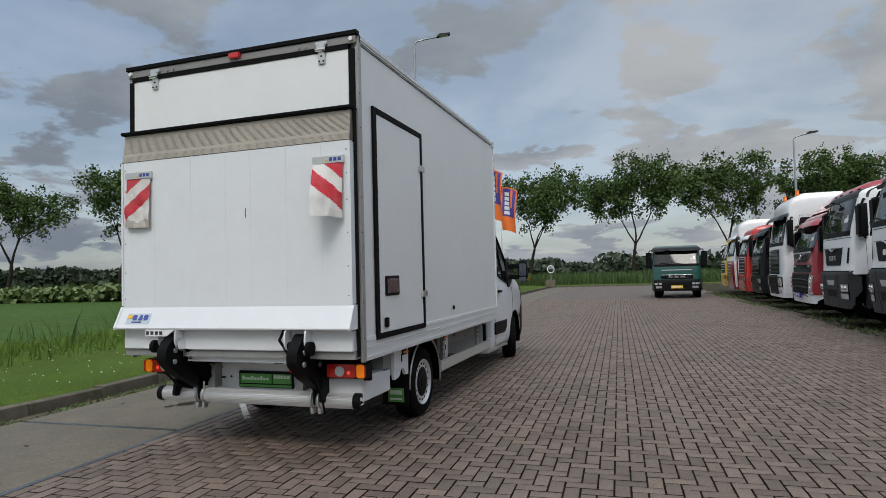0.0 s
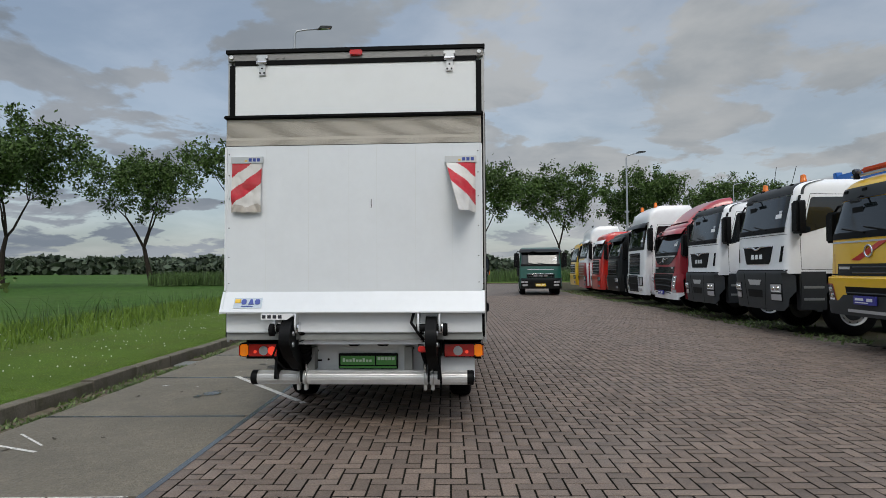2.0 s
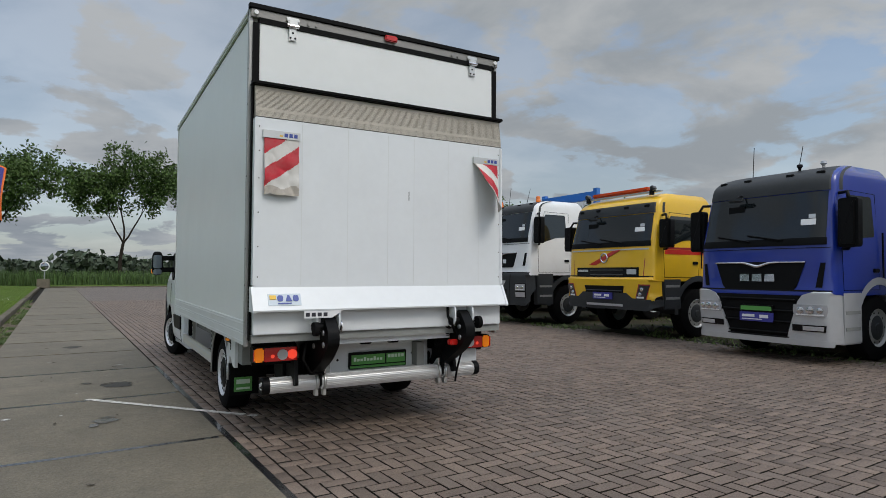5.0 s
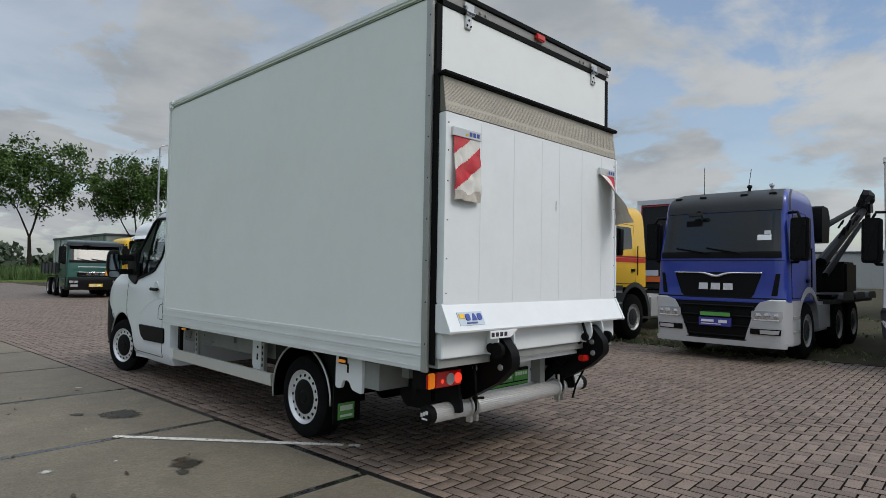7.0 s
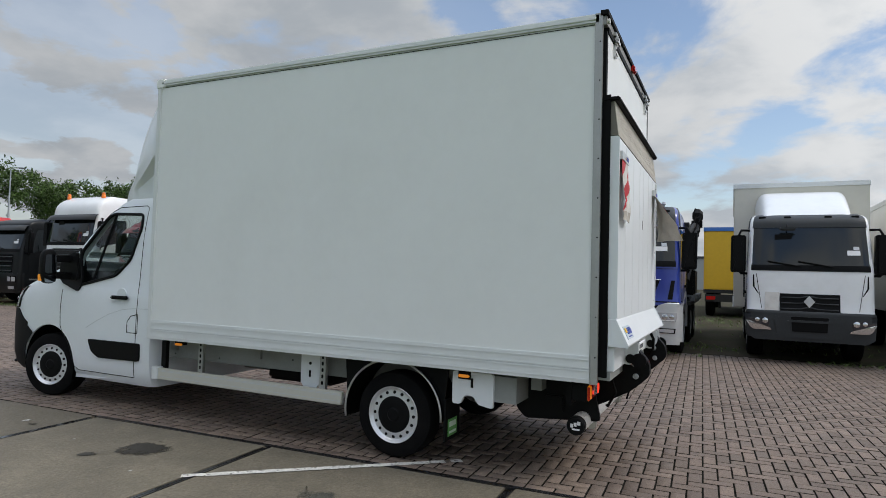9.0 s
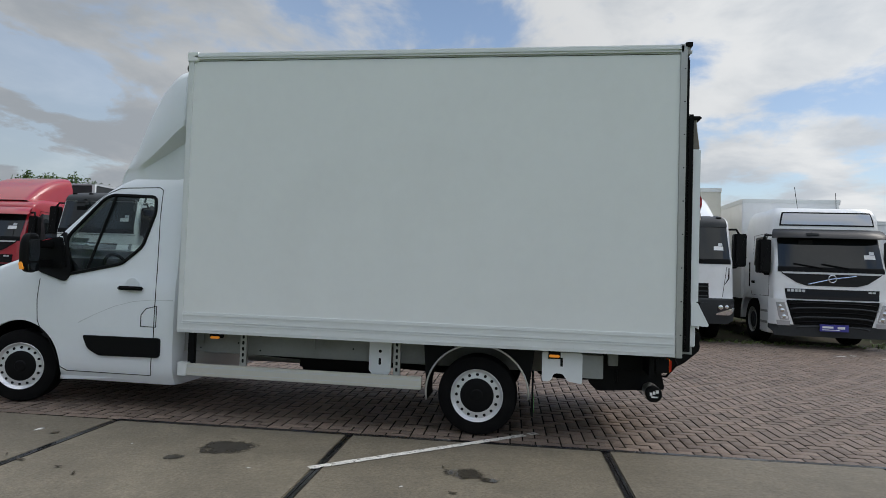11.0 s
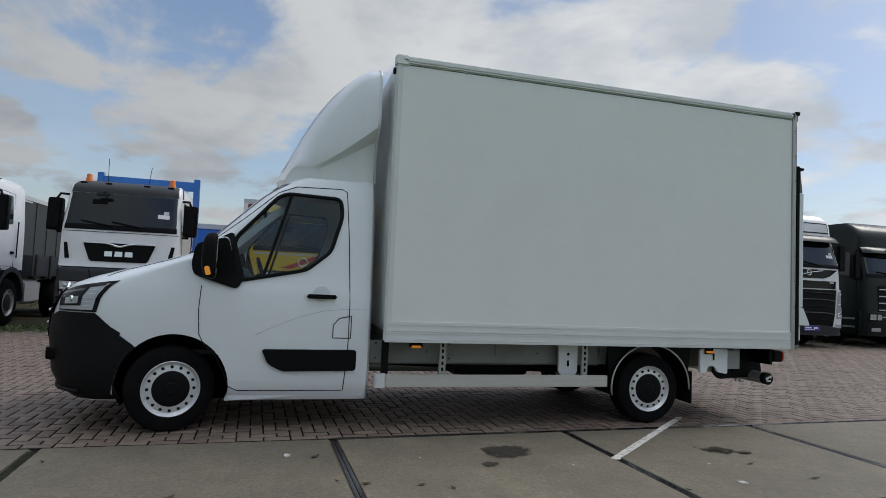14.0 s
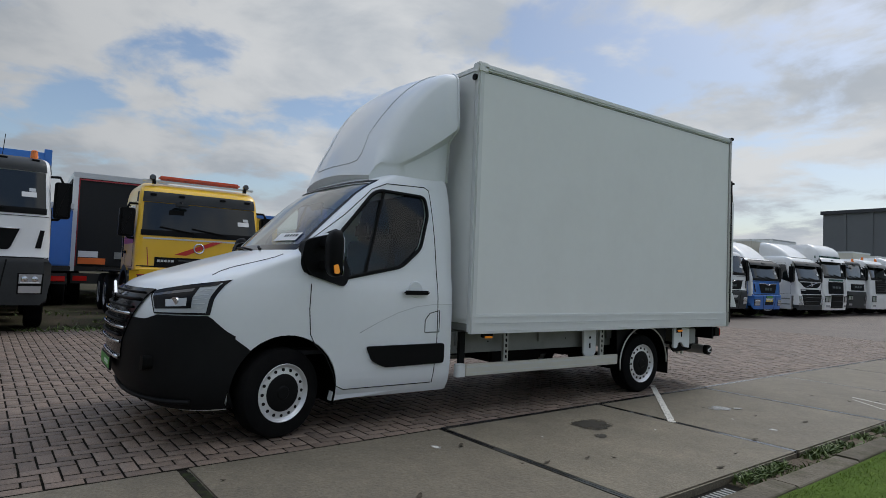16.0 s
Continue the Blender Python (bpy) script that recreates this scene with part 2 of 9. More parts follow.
black_plastic = material("black_plastic", (0.005, 0.0052, 0.0056), 0.5, vary=0.15, scale=12, bump=0.06, bump_scale=220, spec=0.12)
bumper_plastic = material("bumper_plastic", (0.007, 0.0074, 0.0082), 0.55, vary=0.2, scale=6, bump=0.05, bump_scale=260, dirt=(0.02, 0.02, 0.019), dirt_amount=0.25, spec=0.15)
black_gloss = material("black_gloss", (0.005, 0.005, 0.006), 0.15, spec=0.22)
rubber = material("rubber", (0.006, 0.006, 0.0063), 0.85, vary=0.25, scale=9, bump=0.08, bump_scale=150, dirt=(0.022, 0.020, 0.018), dirt_amount=0.3, spec=0.08)
seal_black = material("seal_black", (0.004, 0.004, 0.004), 0.6, spec=0.1)
liner_black = material("liner_black", (0.004, 0.004, 0.004), 1.0, spec=0.0, bump=0.2, bump_scale=80)
light_bar_red = material("light_bar_red", (0.62, 0.075, 0.015), 0.2, vary=0.15, scale=6, coat=0.4)
seam_dark = material("seam_dark", (0.012, 0.012, 0.012), 0.8, spec=0.15)
seam_grey = material("seam_grey", (0.56, 0.58, 0.59), 0.5)
red_lens = material("red_lens", (0.58, 0.018, 0.014), 0.12, coat=0.5)
orange_lens = material("orange_lens", (0.75, 0.17, 0.01), 0.15, coat=0.4)
orange_glow = material("orange_glow", (0.90, 0.24, 0.01), 0.2, emit=0.22)
orange_lit = material("orange_lit", (0.92, 0.34, 0.04), 0.2, emit=0.16)
red_lit = material("red_lit", (0.90, 0.06, 0.03), 0.2, emit=0.6)
clear_lens = material("clear_lens", (0.55, 0.56, 0.58), 0.1, 0.4, coat=0.6)
lamp_guide = material("lamp_guide", (0.42, 0.44, 0.45), 0.2, 0.2, coat=0.5)
lamp_dark = material("lamp_dark", (0.05, 0.05, 0.055), 0.12, 0.3, coat=0.8)
green_plate = material("green_plate", (0.10, 0.33, 0.07), 0.5, vary=0.05)
pale_print = material("pale_print", (0.62, 0.75, 0.60), 0.5)
white_print = material("white_print", (0.78, 0.78, 0.78), 0.5)
blue_print = material("blue_print", (0.05, 0.08, 0.32), 0.5)
dark_print = material("dark_print", (0.03, 0.03, 0.04), 0.5)
yellow_print = material("yellow_print", (0.80, 0.50, 0.05), 0.5)
cloth_red = material("cloth_red", (0.50, 0.02, 0.035), 0.75, vary=0.1, scale=14, dirt=(0.30, 0.24, 0.2), dirt_amount=0.3, dirt_scale=9)
cloth_white = material("cloth_white", (0.66, 0.64, 0.60), 0.8, vary=0.08, scale=14, dirt=(0.33, 0.30, 0.26), dirt_amount=0.5, dirt_scale=7)
cloth_dirty = material("cloth_dirty", (0.42, 0.38, 0.33), 0.85, vary=0.25, scale=10)
mirror_mat = material("mirror_mat", (0.30, 0.33, 0.36), 0.03, 1.0)
van_glass = glass("van_glass", (0.66, 0.74, 0.72), 0.02, 0.05)
screen_glass = glass("screen_glass", (0.72, 0.80, 0.78), 0.02, 0.20)
dark_glass = material("dark_glass", (0.010, 0.013, 0.014), 0.03, spec=0.6)
interior_grey = material("interior_grey", (0.02, 0.02, 0.022), 0.85, vary=0.1, spec=0.2)
seat_cloth = material("seat_cloth", (0.02, 0.021, 0.024), 0.95, vary=0.2, scale=30, spec=0.1)
interior_light = material("interior_light", (0.35, 0.35, 0.34), 0.8)
concrete = material("concrete", (0.148, 0.127, 0.090), 0.68, vary=0.26, scale=1.7, bump=0.8, bump_scale=60, dirt=(0.100, 0.085, 0.060), dirt_amount=0.75, dirt_scale=3.6, random_tone=0.07, spec=0.5, grain=0.42, grain_scale=42)
kerb_mat = material("kerb_mat", (0.142, 0.124, 0.096), 0.9, vary=0.3, scale=4, bump=0.8, bump_scale=45, dirt=(0.060, 0.060, 0.030), dirt_amount=0.85, dirt_scale=5, random_tone=0.12, spec=0.2, grain=0.2)
paver_mat = material("paver_mat", (0.125, 0.098, 0.072), 0.9, vary=0.25, scale=5, bump=0.5, bump_scale=60, dirt=(0.060, 0.070, 0.026), dirt_amount=0.75, dirt_scale=5, random_tone=0.2, spec=0.2, grain=0.3)
joint_gloss = material("joint_gloss", (0.020, 0.020, 0.021), 0.2, vary=0.3, scale=14, bump=0.08, bump_scale=40, spec=0.9, coat=0.35)
joint_dark = material("joint_dark", (0.018, 0.017, 0.014), 0.95, vary=0.35, scale=20, bump=0.4, dirt=(0.045, 0.068, 0.016), dirt_amount=0.8, dirt_scale=16, spec=0.1)
brick_mat = material("brick_mat", (0.166, 0.124, 0.096), 0.62, vary=0.14, scale=1.1, bump=0.6, bump_scale=90, dirt=(0.20, 0.17, 0.145), dirt_amount=0.35, dirt_scale=0.7, random_tone=0.25, spec=0.4, grain=0.5, grain_scale=75)
brick_field = material("brick_field", (0.166, 0.124, 0.096), 0.62, vary=0.14, scale=1.1, bump=0.6, bump_scale=90, dirt=(0.20, 0.17, 0.145), dirt_amount=0.35, dirt_scale=0.7, random_tone=0.25, island=True, spec=0.4, grain=0.5, grain_scale=75)
sand_joint = material("sand_joint", (0.016, 0.0145, 0.012), 0.95, vary=0.35, scale=12, bump=0.4, dirt=(0.03, 0.035, 0.014), dirt_amount=0.25, dirt_scale=0.5, spec=0.1)
oil_stain = worn("oil_stain", (0.040, 0.036, 0.029), 0.55, 0.42, 9.0, 0.20, 0.16)
road_paint = worn("road_paint", (0.60, 0.58, 0.53), 0.8, 0.0, 22.0, 0.40, 0.10)
paint_drop = worn("paint_drop", (0.50, 0.49, 0.46), 0.8, 0.45, 16.0, 0.20, 0.22)
wet_stain = worn("wet_stain", (0.050, 0.044, 0.034), 0.10, 0.42, 11.0, 0.20, 0.16)
wet_stain.node_tree.nodes["Principled BSDF"].inputs["Specular IOR Level"].default_value = 0.7
leaf_litter = material("leaf_litter", (0.045, 0.034, 0.020), 0.8, vary=0.2)
soil = material("soil", (0.055, 0.046, 0.032), 0.95, vary=0.35, scale=1.2, bump=0.6, bump_scale=25, dirt=(0.03, 0.05, 0.012), dirt_amount=0.8, dirt_scale=1.1, spec=0.1, grain=0.3)
turf = material("turf", (0.072, 0.118, 0.019), 0.95, vary=0.3, scale=0.9, bump=1.0, bump_scale=35, dirt=(0.085, 0.09, 0.028), dirt_amount=0.6, dirt_scale=1.4, spec=0.1, grain=0.5, grain_scale=70)
field = material("field", (0.046, 0.096, 0.018), 0.95, spec=0.08, vary=0.3, scale=0.08, bump=0.8, bump_scale=4, grain=0.5, grain_scale=1.5, dirt=(0.10, 0.12, 0.045), dirt_amount=0.5, dirt_scale=0.03)
mown_blade = material("mown_blade", (0.128, 0.192, 0.032), 0.7, vary=0.3, scale=1.3, random_tone=0.25, island=True, spec=0.2)
grass_blade = material("grass_blade", (0.110, 0.172, 0.024), 0.7, vary=0.22, scale=0.9, random_tone=0.22, island=True, spec=0.2)
reed_blade = material("reed_blade", (0.062, 0.112, 0.026), 0.7, vary=0.3, scale=0.4, random_tone=0.4, island=True)
weed_leaf = material("weed_leaf", (0.105, 0.150, 0.040), 0.6, random_tone=0.35, island=True, vary=0.1)
clump_leaf = material("clump_leaf", (0.075, 0.112, 0.026), 0.6, random_tone=0.4, island=True, vary=0.1)
leaf_mat = material("leaf_mat", (0.062, 0.104, 0.026), 0.65, random_tone=0.45, island=True, vary=0.2, scale=0.4, spec=0.25)
far_leaf = material("far_leaf", (0.055, 0.075, 0.045), 0.8, random_tone=0.35, island=True, vary=0.2, scale=0.1)
bark = material("bark", (0.035, 0.028, 0.022), 0.9, vary=0.3, scale=3, bump=0.7, bump_scale=14, spec=0.15)
galv = material("galv", (0.36, 0.38, 0.40), 0.45, 0.5, vary=0.08, scale=4)
flag_orange = material("flag_orange", (0.80, 0.17, 0.03), 0.7, vary=0.06, scale=3)
flag_blue = material("flag_blue", (0.06, 0.05, 0.27), 0.7, vary=0.06, scale=3)
pole_white = material("pole_white", (0.68, 0.68, 0.66), 0.45, vary=0.05)
bin_red = material("bin_red", (0.42, 0.03, 0.03), 0.4, vary=0.06)
facade_grey = material("facade_grey", (0.17, 0.18, 0.19), 0.6, vary=0.06, scale=0.3)
facade_pale = material("facade_pale", (0.36, 0.37, 0.36), 0.6, vary=0.06, scale=0.3)
roof_dark = material("roof_dark", (0.06, 0.062, 0.07), 0.7, vary=0.1)
truck_white = material("truck_white", (0.80, 0.81, 0.81), 0.3, vary=0.03, scale=1.5, coat=0.5, dirt=(0.4, 0.37, 0.33), dirt_amount=0.15)
truck_cream = material("truck_cream", (0.60, 0.58, 0.50), 0.45, vary=0.05, scale=1.2, dirt=(0.36, 0.34, 0.28), dirt_amount=0.35, dirt_scale=1.2)
truck_yellow = material("truck_yellow", (0.80, 0.48, 0.015), 0.3, vary=0.03, coat=0.5, dirt=(0.4, 0.27, 0.08), dirt_amount=0.12)
truck_blue = material("truck_blue", (0.008, 0.028, 0.26), 0.28, vary=0.05, coat=0.6)
truck_sky = material("truck_sky", (0.02, 0.14, 0.48), 0.32, vary=0.05, coat=0.5)
truck_red = material("truck_red", (0.34, 0.012, 0.022), 0.28, vary=0.05, coat=0.6)
truck_scarlet = material("truck_scarlet", (0.55, 0.02, 0.012), 0.28, vary=0.05, coat=0.6)
truck_green = material("truck_green", (0.008, 0.075, 0.055), 0.3, vary=0.05, coat=0.5)
truck_black = material("truck_black", (0.005, 0.006, 0.0065), 0.35, vary=0.1, coat=0.1, spec=0.25)
truck_dark_green = material("truck_dark_green", (0.0035, 0.008, 0.007), 0.3, vary=0.08, coat=0.05, spec=0.25)
truck_grey = material("truck_grey", (0.042, 0.045, 0.047), 0.5, vary=0.15, scale=3, spec=0.2, bump=0.04, bump_scale=200)
truck_silver = material("truck_silver", (0.54, 0.55, 0.56), 0.35, 0.3, vary=0.05, coat=0.3)
truck_dim = material("truck_dim", (0.032, 0.032, 0.030), 0.8, vary=0.25, scale=3, dirt=(0.05, 0.043, 0.035), dirt_amount=0.4, spec=0.2)
tarp_black = material("tarp_black", (0.012, 0.013, 0.014), 0.55, vary=0.1, bump=0.1, bump_scale=4, spec=0.3)
yellow_body = material("yellow_body", (0.70, 0.42, 0.02), 0.5, vary=0.06, bump=0.1, bump_scale=3)
plate_yellow = material("plate_yellow", (0.75, 0.50, 0.03), 0.5)
plate_violet = material("plate_violet", (0.045, 0.045, 0.28), 0.5)

# ---------------------------------------------------------------- mesh helpers
def link_mesh(name, bm, mat, parent=None, label="", smooth=False, bevel=0.0):
    if bevel:
        bmesh.ops.bevel(bm, geom=list(bm.edges), offset=bevel, segments=2, affect="EDGES", clamp_overlap=True)
    bmesh.ops.recalc_face_normals(bm, faces=list(bm.faces))
    me = bpy.data.meshes.new(name)
    bm.to_mesh(me)
    bm.free()
    for m in (mat if isinstance(mat, (list, tuple)) else (mat,)):
        me.materials.append(m)
    if smooth:
        me.shade_smooth()
        if smooth is not True:
            me.set_sharp_from_angle(angle=radians(smooth))
    ob = new(name, me)
    if parent:
        ob.parent = parent
    if label:
        ob["label"] = label
    return ob


def part(name, bm, mat, parent, label="", smooth=False, bevel=0.0):
    return link_mesh(name, bm, mat, parent, label, smooth, bevel)


def thing(name, label, category, group="", kind="", at=None):
    ob = new(name)
    ob.empty_display_size = 0.2
    if at is not None:
        ob.matrix_basis = at
    return tagged(ob, label, category, group, kind)


def from_arrays(name, verts, faces, mat, smooth=False):
    me = bpy.data.meshes.new(name)
    me.from_pydata([tuple(v) for v in verts], [], faces)
    me.update()
    for m in (mat if isinstance(mat, (list, tuple)) else (mat,)):
        me.materials.append(m)
    if smooth:
        me.shade_smooth()
    return new(name, me)


def box(x0, x1, y0, y1, z0, z1, bm=None):
    bm = bm or bmesh.new()
    v = [bm.verts.new((x, y, z)) for z in (z0, z1) for x, y in ((x0, y0), (x1, y0), (x1, y1), (x0, y1))]
    for f in ((3, 2, 1, 0), (4, 5, 6, 7), (0, 1, 5, 4), (1, 2, 6, 5), (2, 3, 7, 6), (3, 0, 4, 7)):
        bm.faces.new([v[i] for i in f])
    return bm


def rod(p, q, r, seg=12, r2=None, bm=None):
    bm = bm or bmesh.new()
    p, q = Vector(p), Vector(q)
    d = (q - p).normalized()
    a = d.orthogonal().normalized()
    b = d.cross(a)
    r2 = r if r2 is None else r2
    rings = []
    for c, rr in ((p, r), (q, r2)):
        rings.append([bm.verts.new(c + (a * math.cos(t) + b * math.sin(t)) * rr) for t in (2 * math.pi * i / seg for i in range(seg))])
    for i in range(seg):
        j = (i + 1) % seg
        bm.faces.new((rings[0][i], rings[0][j], rings[1][j], rings[1][i]))
    bm.faces.new(rings[0][::-1])
    bm.faces.new(rings[1])
    return bm


def tube(points, r, seg=8, bm=None, closed=False):
    """A round bar along a line of points; r may be one radius or one a point."""
    bm = bm or bmesh.new()
    pts = [Vector(p) for p in points]
    n = len(pts)
    rad = r if isinstance(r, (list, tuple)) else [r] * n
    rings, up = [], None
    for i, p in enumerate(pts):
        if closed:
            d = (pts[(i + 1) % n] - pts[i - 1]).normalized()
        else:
            d = (pts[min(i + 1, n - 1)] - pts[max(i - 1, 0)]).normalized()
        if up is None:
            up = d.orthogonal().normalized()
        else:
            up = (up - d * up.dot(d)).normalized()
        b = d.cross(up)
        rings.append([bm.verts.new(p + (up * math.cos(t) + b * math.sin(t)) * rad[i]) for t in (2 * math.pi * k / seg for k in range(seg))])
    for i in range(n if closed else n - 1):
        a, c = rings[i], rings[(i + 1) % n]
        for k in range(seg):
            j = (k + 1) % seg
            bm.faces.new((a[k], a[j], c[j], c[k]))
    if not closed:
        bm.faces.new(rings[0][::-1])
        bm.faces.new(rings[-1])
    return bm


def lathe(profile, axis="x", seg=40, centre=(0, 0, 0), bm=None, caps=True):
    """Turns (along, radius) pairs round an axis."""
    bm = bm or bmesh.new()
    c = Vector(centre)
    rings = []
    for along, r in profile:
        ring = []
        for i in range(seg):
            t = 2 * math.pi * i / seg
            u, w = r * math.cos(t), r * math.sin(t)
            v = {"x": (along, u, w), "y": (u, along, w), "z": (u, w, along)}[axis]
            ring.append(bm.verts.new(c + Vector(v)))
        rings.append(ring)
    for a, b in zip(rings, rings[1:]):
        for i in range(seg):
            j = (i + 1) % seg
            bm.faces.new((a[i], a[j], b[j], b[i]))
    if caps:
        bm.faces.new(rings[0][::-1])
        bm.faces.new(rings[-1])
    return bm


def prism(outline, axis, lo, hi, bm=None):
    """An outline of two coordinates (those other than axis, in order) drawn out along axis."""
    bm = bm or bmesh.new()

    def put(a, b, c):
        return {"x": (c, a, b), "y": (a, c, b), "z": (a, b, c)}[axis]

    lower = [bm.verts.new(put(a, b, lo)) for a, b in outline]
    upper = [bm.verts.new(put(a, b, hi)) for a, b in outline]
    n = len(outline)
    for i in range(n):
        j = (i + 1) % n
        bm.faces.new((lower[i], lower[j], upper[j], upper[i]))
    bm.faces.new(lower[::-1])
    bm.faces.new(upper)
    return bm


def rounded(points, r, steps=4):
    """An outline with its corners rounded."""
    out, n = [], len(points)
    for i in range(n):
        p, a, b = Vector(points[i]), Vector(points[i - 1]), Vector(points[(i + 1) % n])
        da, db = (a - p), (b - p)
        rr = min(r, da.length * 0.45, db.length * 0.45)
        s, e = p + da.normalized() * rr, p + db.normalized() * rr
        for k in range(steps + 1):
            t = k / steps
            out.append(tuple((1 - t) ** 2 * s + 2 * t * (1 - t) * p + t * t * e))
    return out


def carve(ob, *cutters):
    """Takes the volumes of the cutters out of ob's mesh for good."""
    tools = []
    for bm in cutters:
        bmesh.ops.recalc_face_normals(bm, faces=list(bm.faces))
        me = bpy.data.meshes.new("cutter")
        bm.to_mesh(me)
        bm.free()
        tool = new("cutter", me)
        tools.append(tool)
        mod = ob.modifiers.new("cut", "BOOLEAN")
        mod.operation, mod.solver, mod.object = "DIFFERENCE", "EXACT", tool
    bpy.context.view_layer.update()
    done = bpy.data.meshes.new_from_object(ob.evaluated_get(bpy.context.evaluated_depsgraph_get()))
    done.name = ob.name
    ob.modifiers.clear()
    ob.data = done
    for tool in tools:
        bpy.data.objects.remove(tool)
    return ob


# ---------------------------------------------------------------- ground: the road runs 2.4 degrees off the van
ROAD = 2.4
road_turn = Matrix.Rotation(radians(ROAD), 4, "Z")
EDGE, SLAB_L, KERB = -1.09, -3.07, -3.415          # edge of the brick field, far edge of the slabs and face of the kerb, in the road's own frame


def on_road(u, v, z=0.0):
    """A place u across and v along the road."""
    return road_turn @ Vector((u, v, z))


def sheet(name, u0, u1, v0, v1, z, mat, cells=1, height=None):
    bm = bmesh.new()
    nu, nv = (cells if isinstance(cells, tuple) else (cells, cells))
    g = [[bm.verts.new(on_road(u0 + (u1 - u0) * i / nu, v0 + (v1 - v0) * j / nv, z if height is None else height(u0 + (u1 - u0) * i / nu, v0 + (v1 - v0) * j / nv)))
          for j in range(nv + 1)] for i in range(nu + 1)]
    for i in range(nu):
        for j in range(nv):
            bm.faces.new((g[i][j], g[i + 1][j], g[i + 1][j + 1], g[i][j + 1]))
    return link_mesh(name, bm, mat, smooth=True)


YARD_END = 54.0
bm = bmesh.new()
bmesh.ops.create_circle(bm, cap_ends=True, segments=64, radius=2500, matrix=Matrix.Translation((0, 0, -0.09)))
tagged(link_mesh("ground", bm, field), "flat green farm fields reaching the horizon", "field", kind="structure")
tagged(sheet("yard_bed", -3.06, 60, -70, YARD_END, -0.016, sand_joint), "dark sanded bed and joints under the brick paving", "pavement", kind="structure")


def verge_height(u, v):
    d = KERB - 0.14 - u
    h = 0.085 + 0.09 * min(d / 3.0, 1.0) - 0.40 * max(0.0, min((d - 4.5) / 3.5, 1.0))
    return h + 0.018 * noise.noise((u * 0.9, v * 0.9, 0)) * min(d, 1)


tagged(sheet("verge", KERB - 0.14, -18.0, -40, YARD_END + 8, 0, turf, (40, 120), verge_height), "mown green grass verge behind the kerb", "grass", kind="structure")
tagged(sheet("far_verge", KERB - 0.14, 60, YARD_END + 0.1, YARD_END + 9, 0, turf, (40, 8), lambda u, v: 0.10 + 0.03 * noise.noise((u * 0.3, v * 0.5, 0)) + min(v - YARD_END, 3) * 0.03), "rough green grass strip beyond the yard", "grass", kind="structure")
tagged(sheet("gutter_bed", KERB - 0.1, -3.06, -70, YARD_END, -0.062, sand_joint), "dark earth bed under the gutter", "soil", kind="structure")
# weedy earth under the row of parked lorries
tagged(sheet("lorry_strip", 8.3, 120, -70, YARD_END - 1, 0, soil, (30, 90), lambda u, v: -0.004 + 0.012 * noise.noise((u * 0.8, v * 0.8, 2)) + 0.012 * min((u - 8.3) / 2, 1)), "dark earth strip with weeds under the lorries", "soil", kind="structure")

# ---------------------------------------------------------------- wheels
def wheel(parent, x, y, z, r, wide, rim_r, out, rim_mat, cap_mat, holes=18, name="wheel", turn=0.0):
    """A wheel whose outer face looks to out (-1 or 1) along x."""
    hub = new(name)
    hub.parent = parent
    hub.matrix_basis = pose(x, y, z, 0, 0, turn)
    h = wide / 2
    prof = [(-h, rim_r), (-h, r * 0.86), (-h * 0.86, r * 0.965), (-h * 0.6, r), (h * 0.6, r), (h * 0.86, r * 0.965), (h, r * 0.86), (h, rim_r), (h * 0.75, rim_r * 0.97), (-h * 0.75, rim_r * 0.97), (-h, rim_r)]
    bm = lathe(prof, "x", 44, caps=False)
    bmesh.ops.remove_doubles(bm, verts=list(bm.verts), dist=0.0004)
    tyre = part("tyre", bm, rubber, hub, "black rubber tyre", smooth=35)
    o = out
    rim = [(o * h * 0.98, rim_r * 1.01), (o * h * 1.02, rim_r * 0.985), (o * h * 0.98, rim_r * 0.955), (o * h * 0.90, rim_r * 0.93), (o * h * 0.80, rim_r * 0.875), (o * h * 0.79, rim_r * 0.83), (o * h * 0.86, rim_r * 0.70), (o * h * 0.86, rim_r * 0.5), (o * h * 0.2, rim_r * 0.45), (-o * h * 0.5, rim_r * 0.9), (-o * h * 0.6, rim_r)]
    part("rim", lathe(rim, "x", 44, caps=False), rim_mat, hub, "", smooth=35)
    hole = None
    for i in range(holes):
        t = 2 * math.pi * i / holes
        c = Vector((o * h * 0.755, rim_r * 0.785 * math.cos(t), rim_r * 0.785 * math.sin(t)))
        if hole is None:
            hole = part("vent_hole", rod(Vector((-0.02 * o, 0, 0)), Vector((0.011 * o, 0, 0)), rim_r * 0.058, 10), seam_dark, hub, "dark round hole in the rim", smooth=40)
            twin = hole
        else:
            twin = new("vent_hole", hole.data)
            twin.parent = hub
        twin.location = c
    cap = [(o * h * 0.5, rim_r * 0.685), (o * h * 0.84, rim_r * 0.675), (o * h * 0.95, rim_r * 0.5), (o * h * 0.93, rim_r * 0.25), (o * h * 1.0, rim_r * 0.2), (o * h * 1.0, 0.001)]
    part("hub_cap", lathe(cap, "x", 36), cap_mat, hub, "", smooth=30)
    return hub


# ---------------------------------------------------------------- box van
van = thing("box_van", "white box van with tail lift, parked on brick paving", "van", at=pose(0.01, 0, 0))
W = 1.114            # half the box's width
BACK, FRONT, LOW, TOP = 0.0, 4.37, 0.772, 3.302

